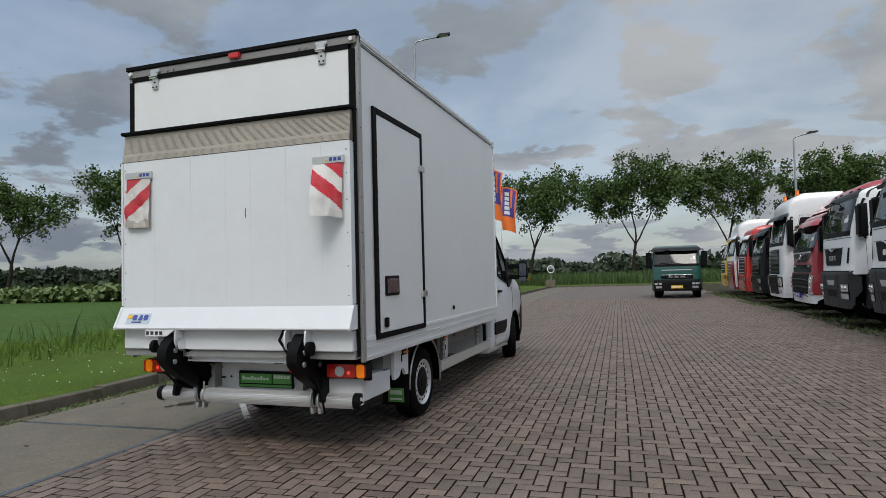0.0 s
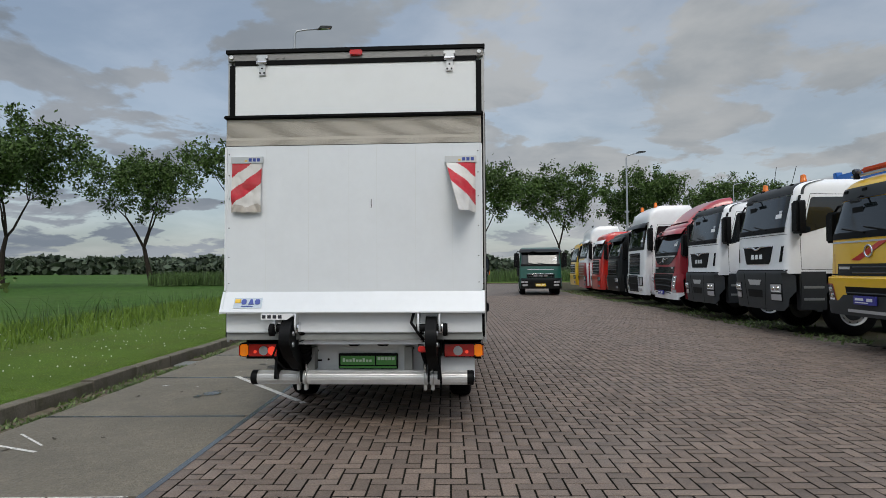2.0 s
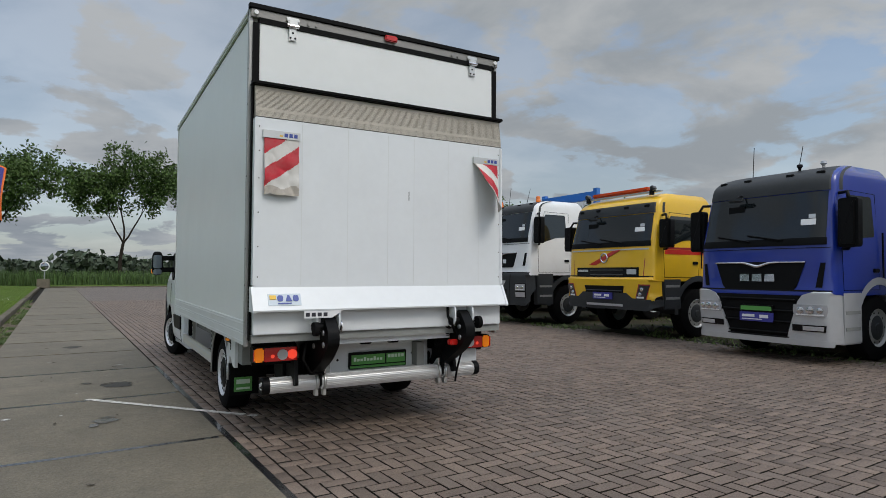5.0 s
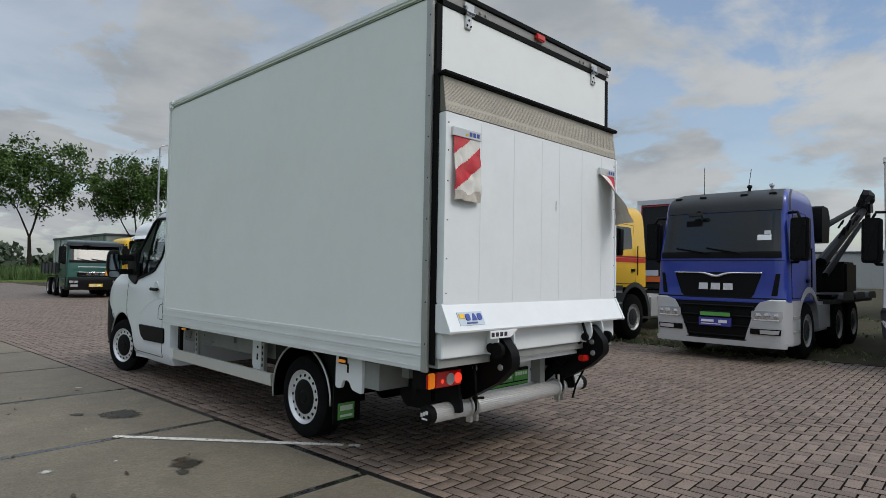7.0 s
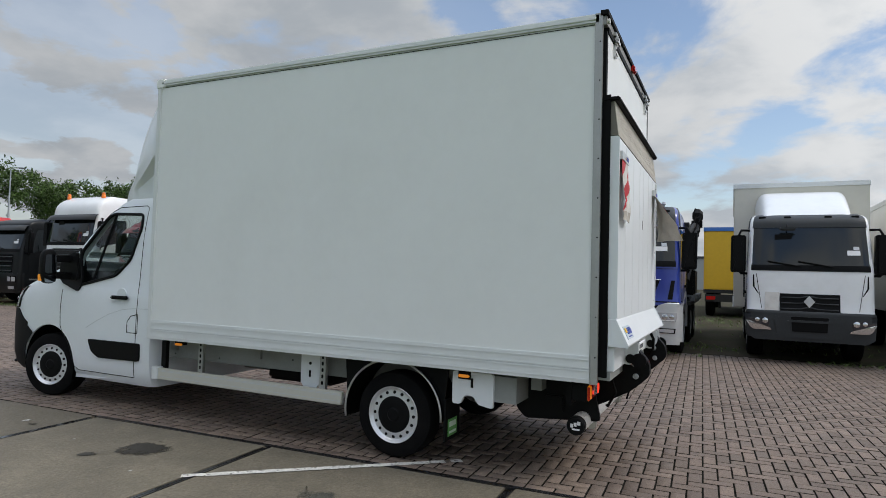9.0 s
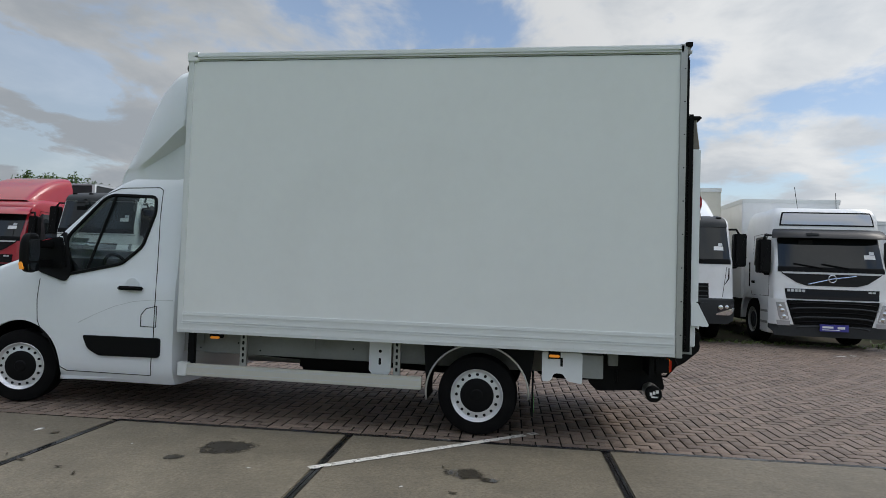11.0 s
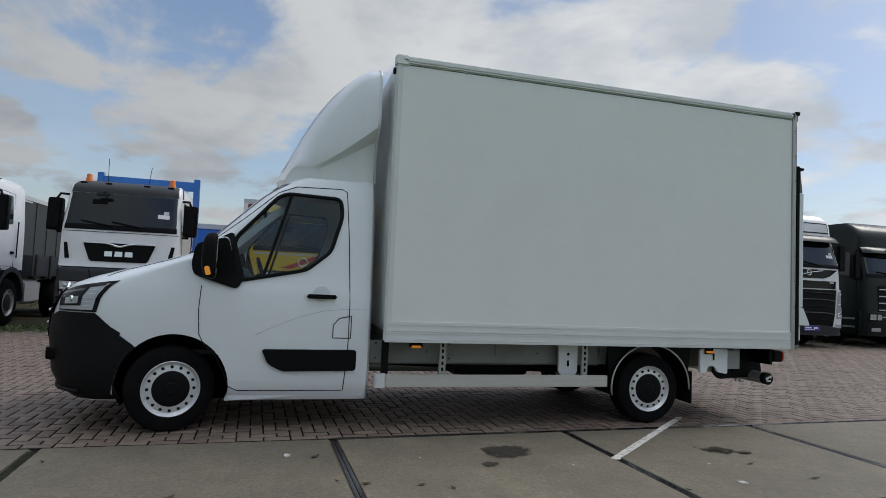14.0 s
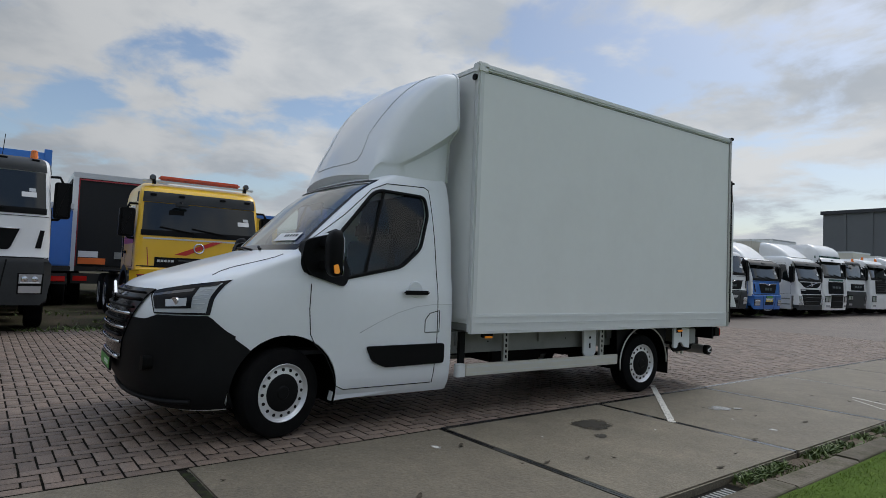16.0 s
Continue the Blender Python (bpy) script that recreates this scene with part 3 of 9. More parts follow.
SEC = np.array([  # height, foremost place, depth of the curved nose, half width
    (0.25, 6.96, 0.46, 0.93), (0.30, 7.06, 0.52, 0.97), (0.45, 7.15, 0.64, 1.00), (0.75, 7.19, 0.70, 1.005), (0.95, 7.17, 0.68, 1.005), (1.08, 7.12, 0.64, 1.0),
    (1.17, 7.03, 0.60, 0.995), (1.235, 6.87, 0.50, 0.985), (1.30, 6.66, 0.42, 0.975), (1.38, 6.40, 0.34, 0.968), (1.44, 6.19, 0.29, 0.963), (1.475, 6.08, 0.27, 0.96),
    (1.60, 5.96, 0.26, 0.948), (1.80, 5.76, 0.25, 0.925), (2.00, 5.56, 0.24, 0.885), (2.08, 5.46, 0.24, 0.865), (2.16, 5.34, 0.24, 0.838), (2.23, 5.20, 0.24, 0.80), (2.285, 5.02, 0.22, 0.745), (2.315, 4.86, 0.2, 0.67)])
NOSE = 2.55


def sec(z):
    return [np.interp(z, SEC[:, 0], SEC[:, k]) for k in (1, 2, 3)]


def nose(z, a, off=0.0):
    """A place on the cab's front at height z; a in degrees from the middle (0) to the flank (90)."""
    yf, d, w = sec(z)
    s, c = math.sin(radians(a)), math.cos(radians(a))
    x = w * math.copysign(abs(s) ** (2 / NOSE), s)
    y = yf - d + d * abs(c) ** (2 / NOSE)
    k = Vector((math.copysign(abs(s) ** 1.2, s), abs(c) ** 1.2, 0)).normalized() * off
    return Vector((x, y, z)) + k


def nose_at(z, x, off=0.0):
    w = sec(z)[2]
    s = min(1.0, (abs(x) / w)) ** (NOSE / 2)
    return nose(z, math.degrees(math.asin(s)) * (1 if x >= 0 else -1), off)


def flank(y, z, off=0.0, side=-1):
    """A place on the cab's flank."""
    yf, d, w = sec(z)
    if y > yf - d:
        c = min(1.0, ((y - yf + d) / d)) ** (NOSE / 2)
        s = math.sqrt(max(0.0, 1 - c * c)) ** (2 / NOSE)
        return Vector((side * (w * s + off), y, z))
    return Vector((side * (w + off), y, z))


CAB_BACK = 4.47


def cab_loft(inset=0.0, zs=None, y_limit=99.0, back=CAB_BACK):
    bm = bmesh.new()
    rings = []
    for z in zs:
        yf, d, w = sec(z)
        yf, w = min(yf - inset * 1.6, y_limit), w - inset
        ring = []
        for k in range(49):
            a = radians(-90 + 180 * k / 48)
            s, c = math.sin(a), math.cos(a)
            ring.append(bm.verts.new((w * math.copysign(abs(s) ** (2 / NOSE), s), yf - d + d * abs(c) ** (2 / NOSE), z)))
        r = 0.09
        for sg in (1, -1):
            pts = [(w, back + r), (w - r * 0.3, back + r * 0.3), (w - r, back)]
            for px, py in (pts if sg == 1 else pts[::-1]):
                ring.append(bm.verts.new((sg * px, py, z)))
        rings.append(ring)
    n = len(rings[0])
    for a, b in zip(rings, rings[1:]):
        for i in range(n):
            j = (i + 1) % n
            bm.faces.new((a[i], a[j], b[j], b[i]))
    bm.faces.new(rings[0][::-1])
    bm.faces.new(rings[-1])
    bmesh.ops.recalc_face_normals(bm, faces=list(bm.faces))
    return bm


levels = sorted(set(list(np.linspace(0.25, 1.0, 10)) + list(np.linspace(1.0, 1.48, 17)) + list(np.linspace(1.5, 2.315, 21))))
cab = part("cab", cab_loft(0.0, levels), van_paint, van, "white painted cab body", smooth=38)
WINDOW = rounded([(5.70, 1.235), (5.66, 1.62), (5.33, 2.0), (5.25, 2.035), (4.79, 2.02), (4.77, 1.86), (4.86, 1.54), (5.06, 1.37)], 0.05, 3)
AXLE_F, AXLE_R, HUB = 6.085, 1.645, 0.342
cut = [cab_loft(0.055, list(np.linspace(0.62, 2.18, 22)), 6.02, CAB_BACK + 0.06)]
cut += [prism(WINDOW, "x", sg * 0.70, sg * 1.2) for sg in (-1, 1)]
cut += [prism([(6.33, 1.50), (5.75, 1.50), (5.15, 2.105), (5.74, 2.105)], "x", -0.80, 0.80)]
for sg in (-1, 1):
    cut.append(rod((sg * 0.68, AXLE_F, HUB + 0.02), (sg * 1.3, AXLE_F, HUB + 0.02), 0.435, 48))
    cut.append(box(*sorted((sg * 0.68, sg * 1.3)), AXLE_F - 0.42, AXLE_F + 0.38, -0.1, 0.30))
carve(cab, *cut)
cab.data.shade_smooth()
cab.data.set_sharp_from_angle(angle=radians(38))


def skin(name, grid, mat, parent, label="", thick=0.0, smooth=True):
    """A curved panel from a grid of places."""
    bm = bmesh.new()
    g = [[bm.verts.new(p) for p in row] for row in grid]
    for a, b in zip(g, g[1:]):
        for i in range(len(a) - 1):
            bm.faces.new((a[i], a[i + 1], b[i + 1], b[i]))
    bmesh.ops.recalc_face_normals(bm, faces=list(bm.faces))
    if thick:
        bmesh.ops.solidify(bm, geom=list(bm.faces), thickness=thick)
    return part(name, bm, mat, parent, label, smooth=40 if smooth else False)


# glass
ob = skin("windscreen", [[nose_at(z, x, -0.012) for x in np.linspace(-0.82, 0.82, 25)] for z in np.linspace(1.475, 2.125, 10)], screen_glass, van, "curved clear windscreen")
ob.visible_shadow = False
skin("windscreen_border", [[nose_at(z, x, 0.004) for x in np.linspace(-0.83, 0.83, 25)] for z in (1.468, 1.52)], black_gloss, van)
skin("windscreen_border", [[nose_at(z, x, 0.004) for x in np.linspace(-0.78, 0.78, 25)] for z in (2.112, 2.14)], black_gloss, van)
for sg in (-1, 1):
    skin("windscreen_border", [[nose_at(z, sg * x, 0.004) for x in np.linspace(0.800 - (z - 1.47) * 0.03, 0.84 - (z - 1.47) * 0.05, 4)] for z in np.linspace(1.47, 2.14, 10)], black_gloss, van)
    # door window: pane, black frame bar
    bm = bmesh.new()
    bm.faces.new([bm.verts.new(flank(y, z, -0.012, sg)) for y, z in WINDOW])
    ob = part("door_window", bm, van_glass, van, "tinted side window")
    ob.visible_shadow = False
    ring = [flank(y, z, 0.002, sg) for y, z in WINDOW]
    part("window_seal", tube(ring, 0.017, 6, closed=True), black_plastic, van, "black rubber window seal", smooth=40)
    part("window_bar", tube([flank(5.42, 1.30, 0.0, sg), flank(5.22, 2.02, 0.0, sg)], 0.014, 6), black_plastic, van)
    # mirror foot: black triangle ahead of the window
    tri = rounded([(5.92, 1.27), (5.965, 1.34), (5.95, 1.53), (5.68, 1.67), (5.57, 1.28), (5.62, 1.18)], 0.04, 3)
    bm = bmesh.new()
    lo = [bm.verts.new(flank(y, z, 0.001, sg)) for y, z in tri]
    hi = [bm.verts.new(flank(y, z, 0.022, sg)) for y, z in tri]
    for i in range(len(tri)):
        j = (i + 1) % len(tri)
        bm.faces.new((lo[i], lo[j], hi[j], hi[i]))
    bm.faces.new(hi)
    mir = part("door_mirror", bm, black_plastic, van, "black door mirror with orange repeater", smooth=35)
    part("mirror_base", prism(rounded([(5.62, 1.26), (5.96, 1.27), (6.0, 1.36), (5.97, 1.55), (5.72, 1.62)], 0.04, 3), "x", *sorted((sg * 0.88, sg * 0.985))), black_plastic, mir, smooth=40, bevel=0.012)
    for z in (1.53, 1.35):
        part("mirror_arm", box(*sorted((sg * 0.93, sg * 1.20)), 5.78, 5.85, z - 0.036, z + 0.036), black_plastic, mir, bevel=0.014)
    hx = sg * 1.22
    bm = bmesh.new()
    bmesh.ops.create_uvsphere(bm, u_segments=28, v_segments=18, radius=1.0)
    for v in bm.verts:                      # a rounded shell, flat towards the rear
        q = [math.copysign(abs(c) ** e, c) for c, e in zip(v.co, (0.6, 0.7, 0.62))]
        v.co = (hx + 0.080 * q[0], 5.80 + (0.090 if q[1] > 0 else 0.028) * q[1], 1.447 + 0.185 * q[2])
    part("mirror_housing", bm, black_plastic, mir, "", smooth=50)
    part("mirror_glass", prism(rounded([(hx - 0.060, 1.37), (hx + 0.060, 1.37), (hx + 0.060, 1.575), (hx - 0.060, 1.575)], 0.03, 3), "y", 5.769, 5.7735), mirror_mat, mir, "mirror glass")
    part("mirror_glass", prism(rounded([(hx - 0.060, 1.275), (hx + 0.060, 1.275), (hx + 0.060, 1.355), (hx - 0.060, 1.355)], 0.03, 3), "y", 5.769, 5.7735), mirror_mat, mir, "small wide-angle mirror glass")
    bm = prism(rounded([(5.805, 1.295), (5.845, 1.288), (5.86, 1.355), (5.825, 1.365)], 0.015, 3), "x", *sorted((hx + sg * 0.04, hx + sg * 0.081)))
    part("repeater", bm, orange_lit if sg < 0 else orange_lens, mir, "orange indicator repeater", smooth=40)
    # seams
    for line in ([(5.905, 1.20), (5.915, 1.0), (5.90, 0.80), (5.86, 0.72), (5.76, 0.62), (5.69, 0.48), (5.65, 0.37), (5.58, 0.335), (4.71, 0.335)],
                 [(4.70, 0.335), (4.675, 0.70), (4.675, 1.1), (4.70, 1.6), (4.735, 2.09), (4.78, 2.115), (5.18, 2.105), (5.33, 2.04), (5.60, 1.79), (5.88, 1.56)],
                 [(4.655, 0.79), (4.655, 0.985), (4.76, 0.96), (4.81, 0.90), (4.81, 0.79), (4.655, 0.79)],
                 [(6.64, 1.245), (6.58, 1.275), (6.50, 1.305), (6.40, 1.335), (6.28, 1.37), (6.18, 1.40), (6.10, 1.43)]):
        pts = []
        for (y0, z0), (y1, z1) in zip(line, line[1:]):
            pts += [flank(y0 + (y1 - y0) * k / 4, z0 + (z1 - z0) * k / 4, 0.0, sg) for k in range(4)]
        pts.append(flank(*line[-1], 0.0, sg))
        part("panel_gap", tube(pts, 0.0042, 5), seam_dark, van)
    # fold in the door panel: a thin grey line stands in for its shading
    crease = [(5.46, 0.80), (5.30, 0.88), (5.10, 0.965), (4.90, 1.02), (4.72, 1.04), (4.50, 1.042)]
    part("crease", tube([flank(y, z, -0.0015, sg) for y, z in crease], 0.0032, 5), seam_grey, van, smooth=True)
    # door moulding, handle, badge
    mould = rounded([(5.40, 0.685), (4.60, 0.69), (4.60, 0.51), (5.22, 0.50), (5.34, 0.56)], 0.03, 3)
    bm = bmesh.new()
    lo = [bm.verts.new(flank(y, z, -0.002, sg)) for y, z in mould]
    hi = [bm.verts.new(flank(y, z, 0.02, sg)) for y, z in mould]
    for i in range(len(mould)):
        j = (i + 1) % len(mould)
        bm.faces.new((lo[i], lo[j], hi[j], hi[i]))
    bm.faces.new(hi)
    part("door_moulding", bm, black_plastic, van, "black plastic door moulding", smooth=30)
    x = abs(flank(4.9, 1.14).x)
    bm = box(*sorted((sg * (x + 0.012), sg * (x + 0.045))), 4.79, 5.05, 1.125, 1.163)
    part("door_handle", bm, black_plastic, van, "black door handle", bevel=0.012)
    part("handle_cup", lathe([(0, 0.075), (sg * 0.008, 0.07)], "x", 24, (sg * (x - 0.003), 4.92, 1.17)), van_paint, van, smooth=40)
    part("badge", box(*sorted((sg * 0.978, sg * 0.988)), 5.97, 6.09, 1.172, 1.186), yellow_print, van, "small yellow-green badge strip")
    # sill
    part("sill", prism(rounded([(4.52, 0.318), (5.66, 0.318), (5.68, 0.245), (5.45, 0.258), (5.05, 0.285), (4.54, 0.288)], 0.006, 2), "x", *sorted((sg * 0.885, sg * 0.952))), van_paint, van, "white moulded sill", bevel=0.006)
    # wheel house
    bm = bmesh.new()
    arc = [(AXLE_F + 0.372, 0.22)] + [(AXLE_F + 0.431 * math.cos(t), HUB + 0.02 + 0.431 * math.sin(t)) for t in np.linspace(-0.12, math.pi + 0.12, 30)] + [(AXLE_F - 0.412, 0.22)]
    for (ya, za), (yb, zb) in zip(arc, arc[1:]):
        bm.faces.new([bm.verts.new(p) for p in ((sg * 0.66, ya, za), (sg * 0.992, ya, za), (sg * 0.992, yb, zb), (sg * 0.66, yb, zb))])
    bm.faces.new([bm.verts.new((sg * 0.715, ya, za)) for ya, za in arc])
    part("wheel_liner", bm, liner_black, van, "black wheel arch liner")
    # head lamp
    def lamp_grid(u0, u1, t0, t1, off):
        out = []
        for t in np.linspace(t0, t1, 8):
            row = []
            for u in np.linspace(u0, u1, 16):
                a = (45 + 34 * u) * (1 - t) + (35 + 45 * u) * t
                row.append(nose(0.957 * (1 - t) + (1.112 + 0.105 * u ** 0.8) * t, sg * a, off))
            out.append(row)
        return out

    hl = skin("headlamp", lamp_grid(0, 1, 0, 1, 0.006), black_gloss, van, "clear headlamp with black rim", thick=0.004)
    skin("lens", lamp_grid(0.03, 0.93, 0.06, 0.92, 0.011), lamp_guide, hl, "pale light guide behind clear glass")
    skin("lens_bowl", lamp_grid(0.05, 0.68, 0.20, 0.90, 0.014), black_gloss, hl, "dark glossy reflector bowl")
    skin("reflector", lamp_grid(0.26, 0.60, 0.28, 0.54, 0.016), clear_lens, hl, "bright reflector")
    skin("lens_strip", lamp_grid(0.06, 0.62, 0.74, 0.84, 0.016), lamp_dark, hl, "pale upper strip")
    skin("lens_hood", lamp_grid(0.04, 0.90, 0.86, 0.95, 0.0155), black_gloss, hl)
    for k in range(5):
        skin("light_rib", lamp_grid(0.70, 0.90 - 0.02 * abs(k - 2), 0.20 + 0.13 * k, 0.215 + 0.13 * k, 0.0135), seam_grey, hl)
    c = nose(1.05, sg * 57, 0.0)
    n = Vector((sg * 0.55, 0.83, 0)).normalized()
    part("projector", rod(c - n * 0.02, c + n * 0.018, 0.036, 24, 0.031), chrome, hl, "round chrome projector", smooth=40)

# grille, bumper, number plate
rows_b = []
for t in np.linspace(0, 1, 12):
    row = []
    for a in np.linspace(-90, 90, 61):
        b = abs(a)
        hi = 0.915 + 0.035 * min(max((b - 40) / 8, 0), 1) if b < 79 else 0.95 - (b - 79) / 11 * 0.15
        row.append(nose(0.262 + (hi - 0.262) * t, a, 0.012))
    rows_b.append(row)
bumper = skin("front_bumper", rows_b, bumper_plastic, van, "unpainted black plastic front bumper", thick=0.01)
for sg in (-1, 1):
    edge_y = nose(0.80, 90).y
    wing = [(edge_y + 0.03, 0.80), (AXLE_F + 0.31, 0.71)] + [(AXLE_F + 0.431 * math.cos(a), HUB + 0.02 + 0.431 * math.sin(a)) for a in np.linspace(0.85, 0.08, 11)] + [(AXLE_F + 0.405, 0.33), (AXLE_F + 0.378, 0.265)] + [(edge_y + 0.03, 0.27)]
    bm = bmesh.new()
    tops = [(edge_y + 0.03, z) for z in np.linspace(0.27, 0.80, 14)]
    inner = [wing[1]] + wing[2:-1]
    inner = [inner[int(round(k * (len(inner) - 1) / 13))] for k in range(13, -1, -1)]
    va = [[bm.verts.new(flank(a[0] + (b[0] - a[0]) * f, a[1] + (b[1] - a[1]) * f, 0.0125, sg)) for f in np.linspace(0, 1, 5)] for a, b in zip(tops, inner)]
    for a, b in zip(va, va[1:]):
        for k in range(4):
            bm.faces.new((a[k], a[k + 1], b[k + 1], b[k]))
    bmesh.ops.recalc_face_normals(bm, faces=list(bm.faces))
    part("bumper_wing", bm, bumper_plastic, bumper, "black bumper corner before the wheel arch", smooth=40)
for sg in (-1, 1):
    part("fog_recess", prism(rounded([(sg * 0.55, 0.62), (sg * 0.80, 0.66), (sg * 0.80, 0.56), (sg * 0.60, 0.52)], 0.03, 3), "y", nose_at(0.6, sg * 0.68).y - 0.16, nose_at(0.6, sg * 0.68).y + 0.012), seal_black, bumper)
part("bumper_lip", tube([nose(0.33, a, 0.02) for a in np.linspace(-70, 70, 33)], 0.018, 6), bumper_plastic, bumper, smooth=True)
grille = skin("grille", [[nose_at(z, x, 0.022) for x in np.linspace(-(0.37 + (z - 0.56) * 0.52), 0.37 + (z - 0.56) * 0.52, 21)] for z in np.linspace(0.60, 1.13, 12)], black_gloss, van, "black grille with chrome bars", thick=0.01)
for z in (0.72, 0.83, 0.94, 1.05):
    hw = 0.37 + (z - 0.56) * 0.52 - 0.02
    part("grille_bar", tube([nose_at(z, x, 0.03) for x in np.linspace(-hw, hw, 15)], 0.013, 6), chrome if z < 1 else black_plastic, grille, "chrome bar", smooth=True)
    part("grille_slat", tube([nose_at(z + 0.05, x, 0.028) for x in np.linspace(-hw, hw, 15)], 0.010, 6), black_plastic, grille, "", smooth=True)
part("grille_surround", tube([nose_at(0.60, x, 0.03) for x in np.linspace(-0.37, 0.37, 13)], 0.017, 6), chrome, grille, "chrome lower edge", smooth=True)
part("grille_badge", prism([(0, 0.97), (0.07, 1.07), (0, 1.17), (-0.07, 1.07)], "y", 7.165, 7.185), chrome, grille, "plain chrome diamond", bevel=0.004)
plate = part("front_plate", box(-0.26, 0.26, 7.20, 7.215, 0.48, 0.59), black_plastic, van)
part("plate_face", box(-0.245, 0.245, 7.2155, 7.219, 0.495, 0.575), green_plate, plate, "green plate with pale bars")
part("plate_print", box(-0.2, 0.0, 7.2195, 7.222, 0.52, 0.55), pale_print, plate)
for sg in (-1, 1):
    p0, p1 = nose_at(1.47, sg * 0.1 - 0.2, 0.02), nose_at(1.50, sg * 0.35 + 0.15, 0.03)
    part("wiper", tube([p0, p0.lerp(p1, 0.5) + Vector((0, 0.01, 0.01)), p1], 0.010, 6), black_plastic, van, "black wiper arm", smooth=True)

# cab inside
part("dashboard", prism(rounded([(5.55, 0.80), (6.0, 0.80), (6.0, 1.38), (5.70, 1.42), (5.50, 1.22)], 0.06, 3), "x", -0.86, 0.86), interior_grey, van, "dark grey dashboard", smooth=30)
part("cab_floor", box(-0.90, 0.90, 4.55, 5.98, 0.625, 0.66), interior_grey, van)
part("bulkhead", box(-0.84, 0.84, 4.545, 4.57, 0.66, 2.12), interior_grey, van, "grey rear cab wall")
for x0, x1 in ((-0.78, -0.30), (-0.18, 0.80)):
    seat = part("seat", box(x0, x1, 4.72, 5.22, 0.66, 1.05), seat_cloth, van, "dark cloth seat", bevel=0.05)
    bm = prism(rounded([(4.62, 1.0), (4.80, 1.02), (4.72, 1.66), (4.60, 1.66)], 0.05, 3), "x", x0 + 0.01, x1 - 0.01)
    part("seat_back", bm, seat_cloth, seat, smooth=30)
    for cx in ([(x0 + x1) / 2] if x1 - x0 < 0.6 else [x0 + 0.25, x1 - 0.25]):
        part("headrest", box(cx - 0.13, cx + 0.13, 4.62, 4.71, 1.68, 1.86), seat_cloth, seat, bevel=0.03)
ring = [(-0.53 + 0.19 * math.cos(t), 5.43 + 0.06 * math.sin(t), 1.28 + 0.18 * math.sin(t)) for t in np.linspace(0, 2 * math.pi, 24, endpoint=False)]
sw = part("steering_wheel", tube(ring, 0.016, 8, closed=True), black_plastic, van, "black steering wheel", smooth=True)
part("steering_hub", rod((-0.53, 5.43, 1.28), (-0.53, 5.55, 1.22), 0.06, 16), black_plastic, sw)
part("steering_spoke", box(-0.70, -0.36, 5.425, 5.445, 1.26, 1.30), black_plastic, sw)
part("inside_mirror", box(-0.13, 0.13, 5.45, 5.48, 1.90, 1.97), black_plastic, van, bevel=0.01)
note = skin("windscreen_note", [[nose_at(z, x, 0.003) for x in np.linspace(-0.70, -0.32, 6)] for z in (1.555, 1.59, 1.625)], white_print, van, "white paper with dark print bars")
for k in range(5):
    skin("note_print", [[nose_at(z, x, 0.005) for x in np.linspace(-0.67 + k * 0.045, -0.64 + k * 0.045, 2)] for z in (1.59, 1.61)], dark_print, note)

# roof air deflector
def spoiler_ring(t):
    """A rib of the deflector; t runs from its nose (0) to its rear rim (1)."""
    y = 5.37 - 0.88 * t
    k = max(0.0, (t - 0.26) / 0.74)
    h = 2.185 + 1.045 * (1 - (1 - t) ** 2.05)
    w = 0.72 + 0.10 * min(1, t / 0.26) + 0.14 * min(1.0, k * 1.25) ** 0.8
    wb = w - 0.004 - 0.165 * k ** 0.8
    zb = float(np.interp(y, (4.4, 5.0, 5.2, 5.37), (2.20, 2.20, 2.18, 2.13)))
    zc = min(2.29 + 0.39 * k ** 1.1, zb + (h - zb) * 0.75)
    r = min(0.26 - 0.14 * t, (h - zc) * 0.8)
    pts = [(wb, zb), (wb + 0.1 * (w - wb), zb + (zc - zb) * 0.8), (w - 0.004, zc + 0.01), (w, zc + 0.02 + 0.04 * k)]
    top = h - r
    for i in range(1, 7):
        a = radians(90 * i / 6)
        pts.append((w - 0.03 * min(1, t * 3) - r * (1 - math.cos(a)), max(top, pts[3][1] + 0.002) + (h - max(top, pts[3][1] + 0.002)) * math.sin(a)))
    xm = pts[-1][0]
    for i in range(1, 5):
        pts.append((xm * (1 - i / 4), h + 0.05 * math.sin(math.pi / 2 * i / 4)))
    full = pts + [(-x, z) for x, z in pts[-2::-1]]
    return [Vector((x, y - 0.11 * (1 - t) * (abs(x) / 0.8) ** 2.5, z)) for x, z in full]


